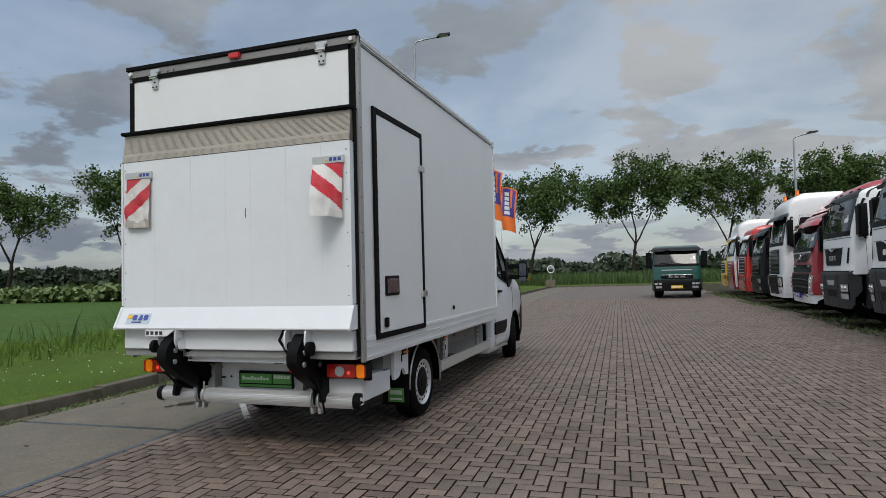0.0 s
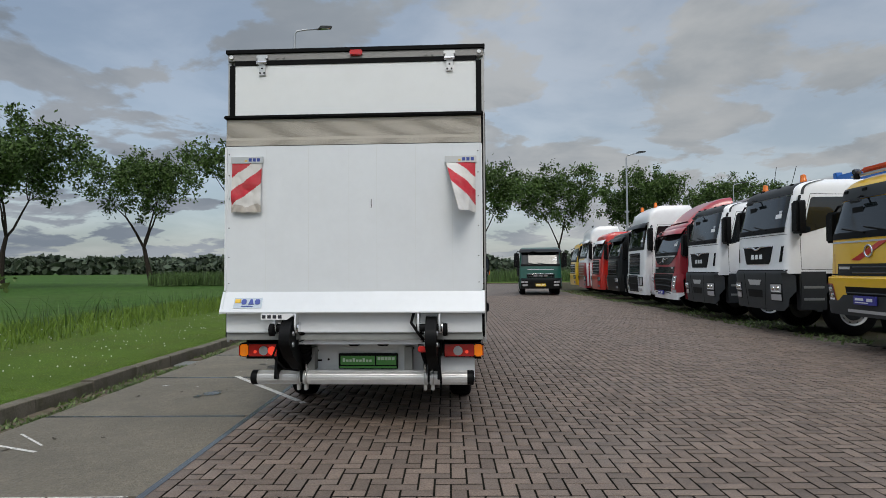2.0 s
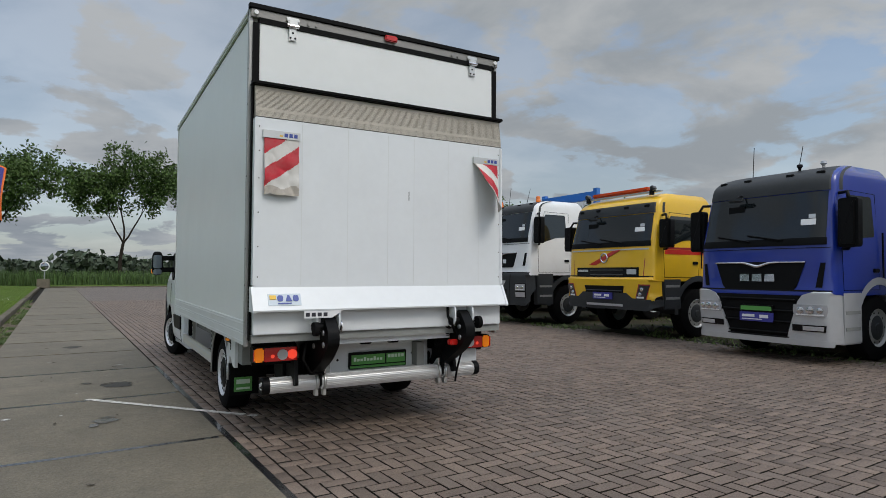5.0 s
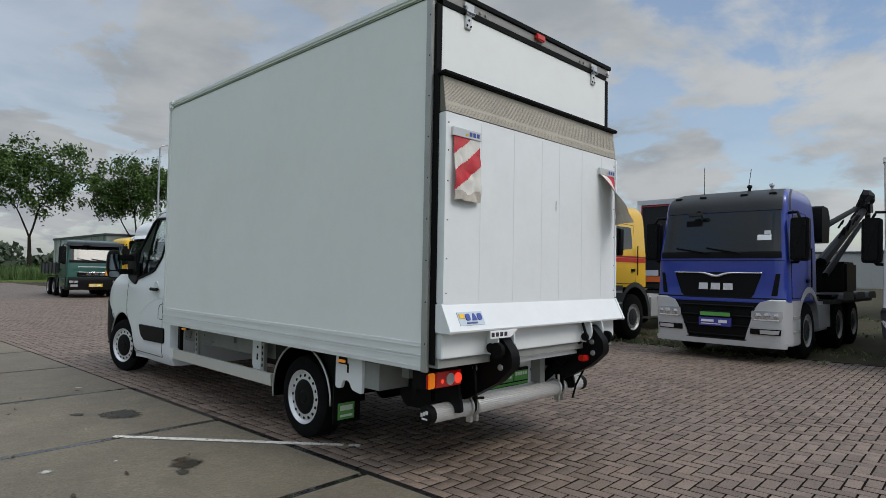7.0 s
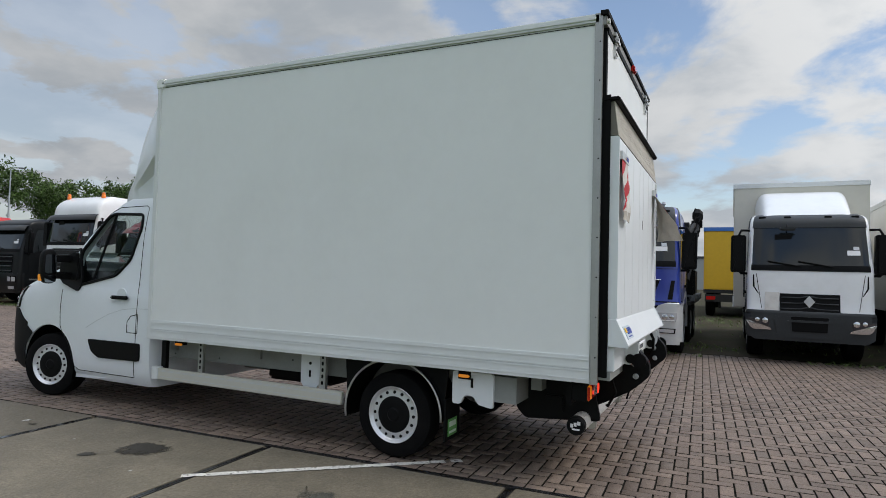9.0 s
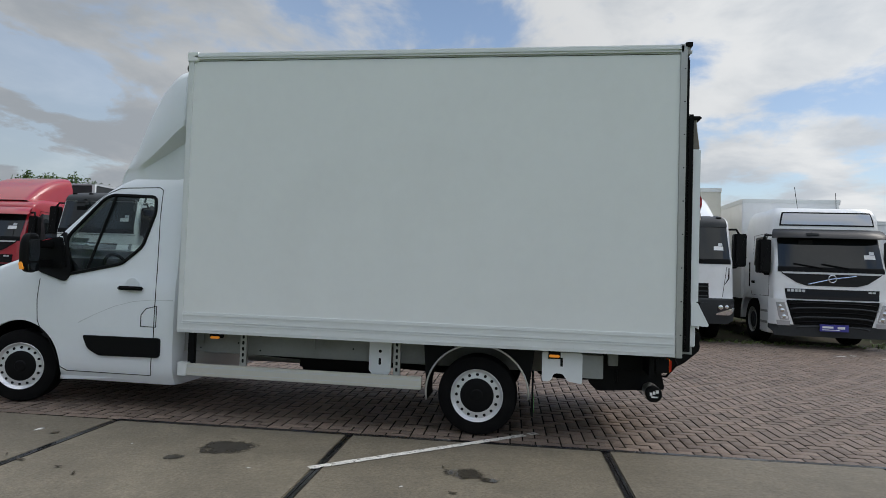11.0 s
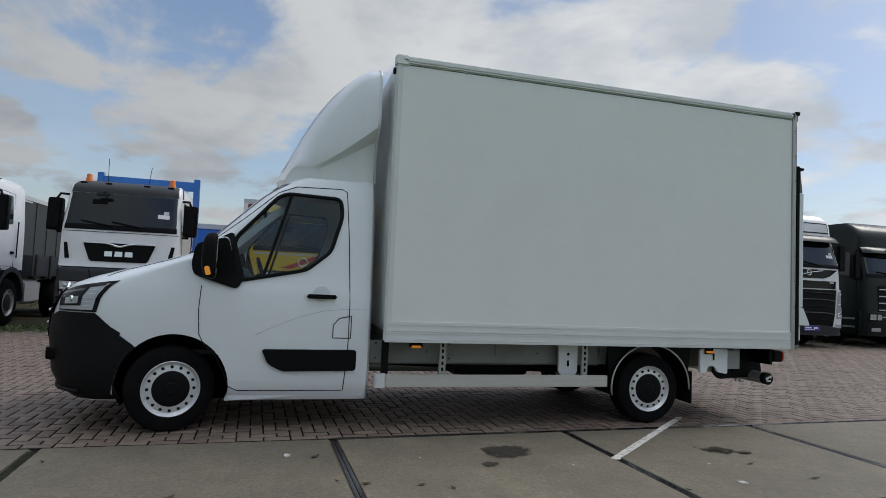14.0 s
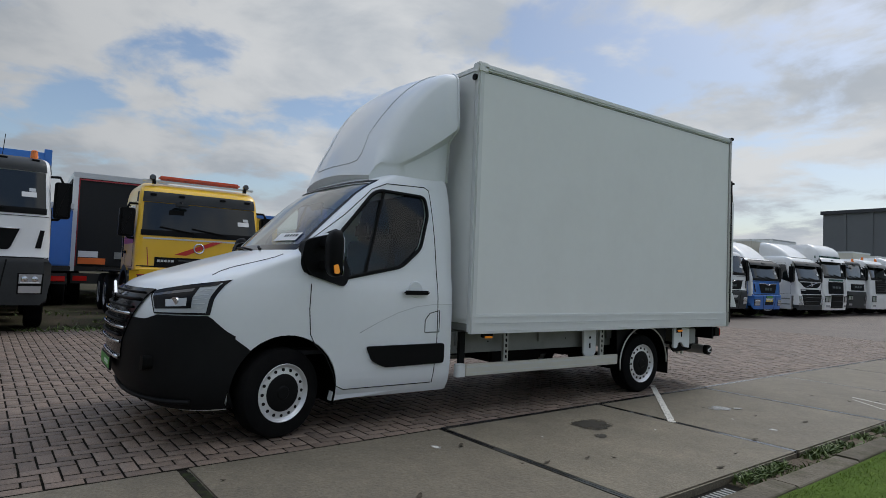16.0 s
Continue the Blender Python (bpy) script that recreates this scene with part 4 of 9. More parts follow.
bm = bmesh.new()
ribs = [[bm.verts.new(p) for p in spoiler_ring(t)] for t in np.linspace(0.0, 1, 22)]
for a, b in zip(ribs, ribs[1:]):
    for i in range(len(a) - 1):
        bm.faces.new((a[i], a[i + 1], b[i + 1], b[i]))
bm.faces.new(ribs[0])
bmesh.ops.recalc_face_normals(bm, faces=list(bm.faces))
bmesh.ops.solidify(bm, geom=list(bm.faces), thickness=0.02)
spoiler = part("air_deflector", bm, van_paint, van, "white moulded roof air deflector", smooth=35)
for sg in (-1, 1):                          # moulded step round the raised front panel, its shading drawn as a grey line
    line = []
    for t, i in [(0.05, 13), (0.05, 12), (0.055, 11), (0.07, 10.4), (0.11, 10.1)] + [(t, 10 - 0.5 * t) for t in np.linspace(0.16, 0.94, 14)]:
        ring, lo = spoiler_ring(t), int(i)
        p = ring[lo].lerp(ring[min(lo + 1, 26)], i - lo)
        line.append(Vector((sg * abs(p.x), p.y, p.z)) + Vector((0, 0.001, 0.001)))
    part("crease", tube(line, 0.005, 6), seam_grey, spoiler, smooth=True)
rim_pts = [p + Vector((0, -0.005, 0)) for p in spoiler_ring(1.0)]
part("rim_edge", tube(rim_pts, 0.014, 6), van_paint, spoiler, "rounded rear edge", smooth=True)
# load box
body = part("box_body", box(-W + 0.004, W - 0.004, BACK + 0.03, FRONT - 0.02, 0.86, TOP - 0.06), panel_white, van, "smooth white box body panels")
part("box_floor", box(-W + 0.06, W - 0.06, BACK + 0.05, FRONT - 0.03, LOW + 0.02, 0.855), chassis_grey, van)
for sg in (-1, 1):
    xs = sorted((sg * (W - 0.02), sg * (W + 0.004)))
    rail = part("lower_rail", box(*xs, BACK + 0.05, FRONT, LOW, 0.955), rail_white, van, "ribbed white aluminium lower rail", bevel=0.003)
    for z in (0.80, 0.855, 0.875, 0.93):
        part("rail_rib", box(*sorted((sg * (W + 0.0045), sg * (W + 0.0075))), BACK + 0.05, FRONT, z - 0.0035, z + 0.0035), rail_white, rail)
    for z in (0.866,):
        part("rail_groove", box(*sorted((sg * (W + 0.0042), sg * (W + 0.0055))), BACK + 0.05, FRONT, z - 0.0016, z + 0.0016), seam_grey, rail)
    rail = part("roof_rail", box(*sorted((sg * (W - 0.06), sg * (W + 0.008))), BACK + 0.02, FRONT, TOP - 0.075, TOP), rail_white, van, "white roof edge rail", bevel=0.012)
    part("roof_rib", box(*sorted((sg * (W + 0.0085), sg * (W + 0.014))), BACK + 0.05, FRONT - 0.06, TOP - 0.045, TOP - 0.030), rail_white, rail)
    part("roof_seal", box(*sorted((sg * (W - 0.003), sg * (W + 0.0))), BACK + 0.05, FRONT - 0.06, TOP - 0.080, TOP - 0.0765), seam_dark, rail)
    part("front_post", box(*sorted((sg * (W - 0.07), sg * (W + 0.006))), FRONT - 0.065, FRONT + 0.01, LOW, TOP + 0.004), rail_white, van, "white rounded front corner post", bevel=0.015)
    part("corner_cap", box(*sorted((sg * (W - 0.09), sg * (W + 0.014))), FRONT - 0.10, FRONT + 0.018, TOP - 0.09, TOP + 0.008), panel_white, van, bevel=0.012)
    post = part("rear_post", box(*sorted((sg * (W - 0.02), sg * (W + 0.008))), BACK + 0.004, BACK + 0.058, LOW - 0.004, TOP), alu_dull, van, "grey aluminium rear corner post", bevel=0.004)
    for z in np.linspace(0.95, 3.1, 9):
        part("rivet", rod((sg * (W + 0.007), 0.02, z), (sg * (W + 0.0095), 0.02, z), 0.0055, 8), seam_dark, post)
    part("front_lamp", rod((sg * (W - 0.05), FRONT + 0.0, TOP - 0.13), (sg * (W - 0.05), FRONT + 0.03, TOP - 0.13), 0.03, 16), black_plastic, van, "small round marker lamp")
part("box_roof", box(-W + 0.05, W - 0.05, BACK + 0.02, FRONT - 0.02, TOP - 0.05, TOP - 0.01), panel_white, van, "white box roof")
part("front_wall_trim", box(-W + 0.08, W - 0.08, FRONT - 0.02, FRONT - 0.005, 0.9, TOP - 0.08), panel_white, van)

# rear frame: black seals, upper flap, header
part("rear_header", box(-W + 0.0, W - 0.0, BACK - 0.020, BACK + 0.03, 3.217, TOP - 0.022), header_grey, van, "grey rear header rail", bevel=0.004)
part("header_edge", box(-W - 0.015, W + 0.015, BACK - 0.034, BACK + 0.02, TOP - 0.021, TOP + 0.014), seal_black, van, "dark top edge", bevel=0.003)
part("header_seal", box(-W + 0.06, W - 0.06, BACK - 0.026, BACK + 0.03, 3.178, 3.2165), seal_black, van, "black rubber seal")
for sg in (-1, 1):
    part("side_seal", box(*sorted((sg * 1.052, sg * 1.098)), BACK - 0.02, BACK + 0.02, 0.82, 3.178), seal_black, van, "black rubber seal")
    part("side_seal", box(*sorted((sg * 1.098, sg * 1.108)), BACK - 0.055, BACK - 0.021, 0.82, 2.73), seal_black, van, "black rubber seal")
    part("bolt", rod((sg * 1.08, -0.018, 3.25), (sg * 1.08, -0.036, 3.25), 0.017, 16), white_print, van, "small round pale lamp")
    for dx in (0.14, 0.20):
        part("bolt", rod((sg * (0.82 - dx), -0.015, 3.24), (sg * (0.82 - dx), -0.030, 3.24), 0.010, 10), header_grey, van)
    hx = 0.826 if sg > 0 else -0.806
    hinge = part("hinge", box(hx - 0.05, hx + 0.05, -0.040, -0.018, 3.232, 3.262), alu, van, "bright metal hinge", bevel=0.004)
    part("hinge_leaf", box(hx - 0.030, hx + 0.030, -0.034, -0.018, 3.085, 3.205), alu, hinge, bevel=0.004)
    part("hinge_pin", rod((hx - 0.045, -0.042, 3.195), (hx + 0.045, -0.042, 3.195), 0.015, 10), chrome, hinge)
    part("hinge_knuckle", box(hx - 0.038, hx + 0.038, -0.052, -0.026, 3.178, 3.235), alu, hinge, bevel=0.008)
    for dx, z in ((-0.018, 3.105), (0.018, 3.105), (0, 3.145)):
        part("screw", rod((hx + dx, -0.034, z), (hx + dx, -0.038, z), 0.008, 8), seam_dark, hinge)
part("upper_flap", box(-1.05, 1.05, BACK - 0.018, BACK + 0.02, 2.72, 3.178), panel_white, van, "white upper rear flap", bevel=0.004)
part("flap_lip", box(-1.112, 1.112, BACK - 0.115, BACK + 0.0, 2.688, 2.716), seal_black, van, "black rubber lip", bevel=0.008)
part("high_lamp", box(-0.035, 0.075, -0.052, -0.020, 3.238, 3.288), red_lens, van, "red high rear lamp", bevel=0.008)

# tail lift: platform folded up
lift = new("tail_lift")
lift.parent = van
lift["label"] = "folded white tail lift platform with beige ribbed edge"
pf = part("platform", box(-1.09, 1.09, -0.105, -0.05, 1.19, 2.45), lift_white, lift, "white platform boards", bevel=0.004)
# base coloured dark so that the gaps between the ribs look shaded
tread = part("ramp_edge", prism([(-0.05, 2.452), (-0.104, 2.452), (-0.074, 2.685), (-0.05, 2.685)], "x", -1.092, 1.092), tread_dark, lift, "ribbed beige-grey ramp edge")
for z in list(np.linspace(2.458, 2.500, 6)) + list(np.linspace(2.525, 2.655, 15)):
    y = -0.104 + (z - 2.452) / 0.233 * 0.03
    part("rib", box(-1.091, 1.091, y - 0.004, y + 0.004, z - 0.0030, z + 0.0030), alu_tread, tread)
for z0, z1 in ((2.504, 2.520), (2.660, 2.684)):
    y = -0.104 + (z0 - 2.452) / 0.233 * 0.03
    part("rib", box(-1.091, 1.091, y - 0.004, y + 0.006, z0, z1), alu_tread, tread)
for x in (-0.742, -0.375, -0.03, 0.207, 0.536, 0.846):
    part("board_joint", box(x - 0.0018, x + 0.0018, -0.1062, -0.10, 1.22, 2.43), rail_white, pf)
part("scratch", box(0.157, 0.163, -0.1068, -0.10, 1.91, 1.985), seam_dark, pf)
for sg in (-1, 1):
    for z in (1.28, 1.5, 1.75, 2.0, 2.2, 2.38):
        part("bolt", rod((sg * 1.062, -0.104, z), (sg * 1.062, -0.108, z), 0.0048, 8), seam_dark, pf)
    part("end_cheek", box(*sorted((sg * 1.078, sg * 1.097)), -0.115, -0.045, 1.22, 2.44), lift_white, lift)
flap = part("lower_ramp", prism([(-0.06, 1.205), (-0.108, 1.205), (-0.19, 1.042), (-0.186, 1.03), (-0.06, 1.03)], "x", -1.085, 1.085), lift_white, lift, "sloping white lower ramp of the platform")
for sg in (-1, 1):
    part("ramp_end", prism([(-0.06, 1.21), (-0.112, 1.21), (-0.195, 1.042), (-0.19, 1.026), (-0.06, 1.03)], "x", *sorted((sg * 1.0855, sg * 1.108))), lift_white, flap)
beam = part("lift_beam", box(-1.085, 1.085, -0.10, -0.02, 0.86, 1.025), lift_white, lift, "white lower beam", bevel=0.006)
part("beam_foot", box(-1.09, 1.09, -0.075, 0.06, 0.80, 0.858), chassis_grey, lift, "grey lower edge")
part("beam_step", box(-0.48, 0.60, -0.03, 0.12, 0.755, 0.80), lift_white, lift)
sticker = part("logo_sticker", box(-1.045, -0.72, -0.2, -0.195, 1.052, 1.178), sticker_pale, flap)
sticker.matrix_basis = Matrix.Translation((-0.875, -0.1545, 1.115)) @ Matrix.Rotation(radians(-26.7), 4, "X") @ Matrix.Diagonal((0.74, 1, 0.74, 1)) @ Matrix.Translation((0.8825, 0.1965, -1.115))
part("logo_block", box(-1.03, -0.968, -0.2065, -0.2005, 1.115, 1.158), yellow_print, sticker, "plain yellow block")
for i, x in enumerate((-0.955, -0.875, -0.800)):
    part("logo_bar", prism([(x, 1.095), (x + 0.062, 1.095), (x + 0.040, 1.158), (x + 0.020, 1.158)] if i == 1 else rounded([(x, 1.095), (x + 0.056, 1.095), (x + 0.056, 1.158), (x, 1.158)], 0.018, 2), "y", -0.2062, -0.2005), blue_print, sticker, "plain dark blue shape")
part("logo_line", box(-0.955, -0.82, -0.2062, -0.2005, 1.067, 1.078), blue_print, sticker)

# warning pennants
def pennant(x0, x1, z0, z1, fold, name_label):
    """Red and white diagonal striped cloth, hung from its upper edge."""
    cols = {}
    nx, nz = 40, 56
    bms = {0: bmesh.new(), 1: bmesh.new(), 2: bmesh.new()}

    def place(u, v):
        sag = 0.02 * math.sin(3.2 * u + 4 * v) * (1 - v) + 0.028 * (1 - v) * noise.noise((u * 4 + x0, v * 4, 1))
        narrow = fold * (1 - v)
        x = x0 + (x1 - x0) * (u * (1 - narrow) + narrow)
        return (x, -0.122 - 0.012 * (1 - v) - abs(sag) - 0.55 * fold * (1 - u) * (1 - v) ** 0.8, z0 + (z1 - z0) * v + 0.012 * noise.noise((u * 3, 1, x0)))

    for i in range(nx):
        for j in range(nz):
            u, v = (i + 0.5) / nx, (j + 0.5) / nz
            t = v - 0.45 * (u if x0 < 0 else 1 - u)
            k = 1 if t > 0.70 or 0.14 < t < 0.44 else 0
            if v < 0.14 + 0.12 * noise.noise((u * 3, x0, 0)) and x0 < 0:
                k = 2
            b = bms[0 if k == 1 else (1 if k == 0 else 2)]
            b.faces.new([b.verts.new(place(p / nx, q / nz)) for p, q in ((i, j), (i + 1, j), (i + 1, j + 1), (i, j + 1))])
    if fold:                                # the grey-brown back of the swung-out cloth
        b = bms[2]
        for i in range(nx):
            for j in range(nz):
                b.faces.new([b.verts.new(Vector(place(p / nx, q / nz)) + Vector((-0.003, 0.004, 0))) for p, q in ((i, j), (i + 1, j), (i + 1, j + 1), (i, j + 1))])
    holder = new("pennant")
    holder.parent = lift
    holder["label"] = name_label
    for key, mat, nm in ((0, cloth_red, "red_stripe"), (1, cloth_white, "white_stripe"), (2, cloth_dirty, "dirty_fold")):
        b = bms[key]
        if len(b.faces):
            bmesh.ops.remove_doubles(b, verts=list(b.verts), dist=0.0005)
            part(nm, b, mat, holder, smooth=True)
        else:
            b.free()
    bar = part("pennant_bar", box(x0 - 0.01, x1 + 0.01, -0.128, -0.107, z1 + 0.0, z1 + 0.055), alu, holder, "aluminium holder with small dark print")
    for k in range(3):
        xx = x1 - 0.11 + k * 0.036
        part("print", box(xx, xx + 0.026, -0.1295, -0.1282, z1 + 0.014, z1 + 0.042), blue_print, bar)
    part("print", box(x1 - 0.145, x1 - 0.122, -0.1295, -0.1282, z1 + 0.014, z1 + 0.026), yellow_print, bar)


pennant(-1.03, -0.775, 1.88, 2.30, 0.0, "torn dirty red and white striped pennant")
pennant(0.795, 1.04, 1.86, 2.28, 0.45, "folded red and white striped pennant")

# lift arms, under-run tube, rear plate, lamps
TUBE_Y, TUBE_Z = 0.18, 0.440
part("under_run_tube", lathe([(-0.93, 0.059), (0.985, 0.059)], "x", 28, (0, TUBE_Y, TUBE_Z)), tube_alu, lift, "long ribbed aluminium under-run tube", smooth=40)
for i in range(28):
    t = 2 * math.pi * i / 28
    part("tube_rib", box(-0.93, 0.985, TUBE_Y + 0.0595 * math.cos(t) - 0.0022, TUBE_Y + 0.0595 * math.cos(t) + 0.0022, TUBE_Z + 0.0595 * math.sin(t) - 0.0022, TUBE_Z + 0.0595 * math.sin(t) + 0.0022), tube_alu, lift)
for x, s in ((-0.93, -1), (0.985, 1)):
    cap = part("tube_cap", lathe([(x - s * 0.03, 0.065), (x + s * 0.02, 0.065), (x + s * 0.028, 0.057)], "x", 28, (0, TUBE_Y, TUBE_Z)), black_plastic, lift, "black end cap", smooth=40)
    for k, (y0, y1, z) in enumerate(((-0.035, -0.012, 0.022), (-0.008, 0.012, 0.012), (0.016, 0.036, 0.002), (-0.030, 0.025, -0.022))):
        hgt = 0.013 if k < 3 else 0.006
        part("cap_print", box(*sorted((x + s * 0.0285, x + s * 0.030)), TUBE_Y + y0, TUBE_Y + y1, TUBE_Z + z - hgt, TUBE_Z + z + hgt), white_print, cap, "plain pale bar")
for sg, xc, clamp_x in ((-1, -0.535, -0.50), (1, 0.665, 0.62)):
    arm = part("lift_arm", prism(rounded([(0.44, 0.48), (0.44, 0.70), (0.12, 0.80), (-0.06, 0.99), (-0.15, 1.0), (-0.26, 0.88), (-0.27, 0.78), (-0.14, 0.66), (0.06, 0.55), (0.2, 0.48)], 0.035, 3), "x", xc - 0.045, xc + 0.045), black_plastic, lift, "black steel lift arm", smooth=30)
    part("lift_ram", rod((xc - 0.10 * sg, -0.06, 0.90), (xc - 0.02 * sg, 0.30, 0.50), 0.055, 16), rubber, arm, "black rubber bellows", smooth=40)
    for k in range(7):
        t = 0.12 + k * 0.1
        c = Vector((xc - 0.10 * sg, -0.06, 0.90)).lerp(Vector((xc - 0.02 * sg, 0.30, 0.50)), t)
        d = Vector((0.08 * sg, 0.36, -0.40)).normalized()
        part("bellows_ring", rod(c - d * 0.008, c + d * 0.008, 0.065, 16), rubber, arm)
    for yy, z in ((0.06, 0.74), (-0.16, 0.86), (-0.17, 0.77)):
        for s2 in (-1, 1):
            part("arm_bolt", lathe([(xc + s2 * 0.046, 0.022), (xc + s2 * 0.054, 0.02), (xc + s2 * 0.056, 0.01)], "x", 12, (0, yy, z)), galv, arm, "grey bolt", smooth=30)
    part("tube_bracket", prism(rounded([(0.30, 0.64), (0.11, 0.62), (0.115, 0.42), (0.16, 0.372), (0.24, 0.42)], 0.02, 2), "x", clamp_x - 0.010, clamp_x + 0.010), black_plastic, arm, "black tube bracket")
    for dx in (-0.105, 0.07):
        part("hinge_plate", prism(rounded([(-0.03, 1.03), (-0.19, 1.03), (-0.20, 0.93), (-0.16, 0.86), (-0.09, 0.86), (-0.03, 0.92)], 0.03, 3), "x", xc + dx - 0.007, xc + dx + 0.007), lift_white, lift, "white hinge plate", smooth=30)
    part("pivot", rod((xc - 0.125, -0.14, 0.905), (xc + 0.09, -0.14, 0.905), 0.033, 20), black_plastic, lift)
    part("roller", lathe([(xc + sg * 0.10, 0.02), (xc + sg * 0.10, 0.052), (xc + sg * 0.135, 0.052), (xc + sg * 0.135, 0.02)], "x", 20, (0, -0.20, 0.895)), rubber, lift, "small black roller", smooth=30)
    part("pivot_ring", lathe([(xc + 0.088, 0.05), (xc + 0.096, 0.05), (xc + 0.096, 0.03)], "x", 24, (0, -0.14, 0.905)), chrome, lift, smooth=40)
    for dx in (-0.03, 0.035):
        part("tube_clamp", tube([(clamp_x + dx, TUBE_Y + 0.068 * math.cos(t), TUBE_Z + 0.068 * math.sin(t)) for t in np.linspace(0, 2 * math.pi, 20, endpoint=False)], 0.011, 6, closed=True), alu, lift, "bright clamp", smooth=True)
        part("clamp_foot", box(clamp_x + dx - 0.014, clamp_x + dx + 0.014, TUBE_Y - 0.05, TUBE_Y, TUBE_Z - 0.105, TUBE_Z - 0.055), alu, lift, bevel=0.004)
        part("clamp_bolt", rod((clamp_x + dx, TUBE_Y - 0.04, TUBE_Z + 0.05), (clamp_x + dx, TUBE_Y - 0.04, TUBE_Z + 0.12), 0.01, 8), chrome, lift)
part("hose", tube([(0.52, -0.13, 1.03), (0.50, -0.17, 0.95), (0.56, -0.16, 0.86), (0.60, -0.12, 0.80)], 0.012, 8), rubber, lift, "black hydraulic hose", smooth=True)
part("hose", tube([(0.67, -0.12, 0.86), (0.69, -0.14, 0.74), (0.72, -0.02, 0.60), (0.73, 0.06, 0.46), (0.73, 0.09, 0.35)], 0.009, 8), rubber, lift, smooth=True)
part("hose", tube([(-0.66, 0.0, 0.78), (-0.70, -0.05, 0.66), (-0.62, 0.02, 0.54), (-0.5, 0.05, 0.52)], 0.010, 8), rubber, lift, smooth=True)
part("valve", box(0.55, 0.63, -0.13, -0.07, 0.70, 0.75), red_lens, lift, "red lift valve", bevel=0.008)
tag = part("hinge_tag", prism([(-0.745, 1.03), (-0.45, 1.03), (-0.53, 0.978), (-0.745, 0.978)], "y", -0.215, -0.206), white_print, lift, "white plate with plain dark shapes")
for k in range(4):
    part("tag_mark", box(-0.735 + k * 0.045, -0.705 + k * 0.045, -0.2165, -0.2152, 0.990, 1.018), dark_print, tag)
panel = part("plate_panel", box(-0.46, 0.56, 0.295, 0.32, 0.455, 0.755), lift_white, van, "white steel panel behind the number plate", bevel=0.004)
for x, z in ((-0.40, 0.68), (-0.30, 0.60), (0.47, 0.70), (0.40, 0.62), (-0.42, 0.52)):
    part("hole", rod((x, 0.296, z - 0.02), (x, 0.292, z - 0.02), 0.01, 10), seam_dark, panel)
part("slot", box(-0.455, -0.36, 0.288, 0.2945, 0.565, 0.58), seam_dark, panel)
plate = part("rear_plate", box(-0.205, 0.332, 0.270, 0.293, 0.498, 0.637), black_plastic, van, "number plate holder with green cover", bevel=0.004)
part("plate_face", box(-0.185, 0.125, 0.265, 0.2698, 0.535, 0.615), green_plate, plate, "green plate with pale bars")
part("plate_face", box(0.138, 0.318, 0.265, 0.2698, 0.535, 0.615), green_plate, plate)
for k in range(9):
    part("print", box(-0.165 + k * 0.030, -0.143 + k * 0.030, 0.2635, 0.2648, 0.562, 0.583 + 0.012 * (k % 3 == 0)), pale_print, plate)
for k in range(5):
    part("print", box(0.15 + k * 0.032, 0.176 + k * 0.032, 0.2635, 0.2648, 0.578, 0.606), pale_print, plate)
part("plate_edge", box(-0.195, 0.322, 0.266, 0.2695, 0.505, 0.524), green_plate, plate)
for x in (-0.06, 0.20):
    part("plate_lamp", box(x - 0.05, x + 0.05, 0.245, 0.294, 0.705, 0.745), black_plastic, van, bevel=0.008)
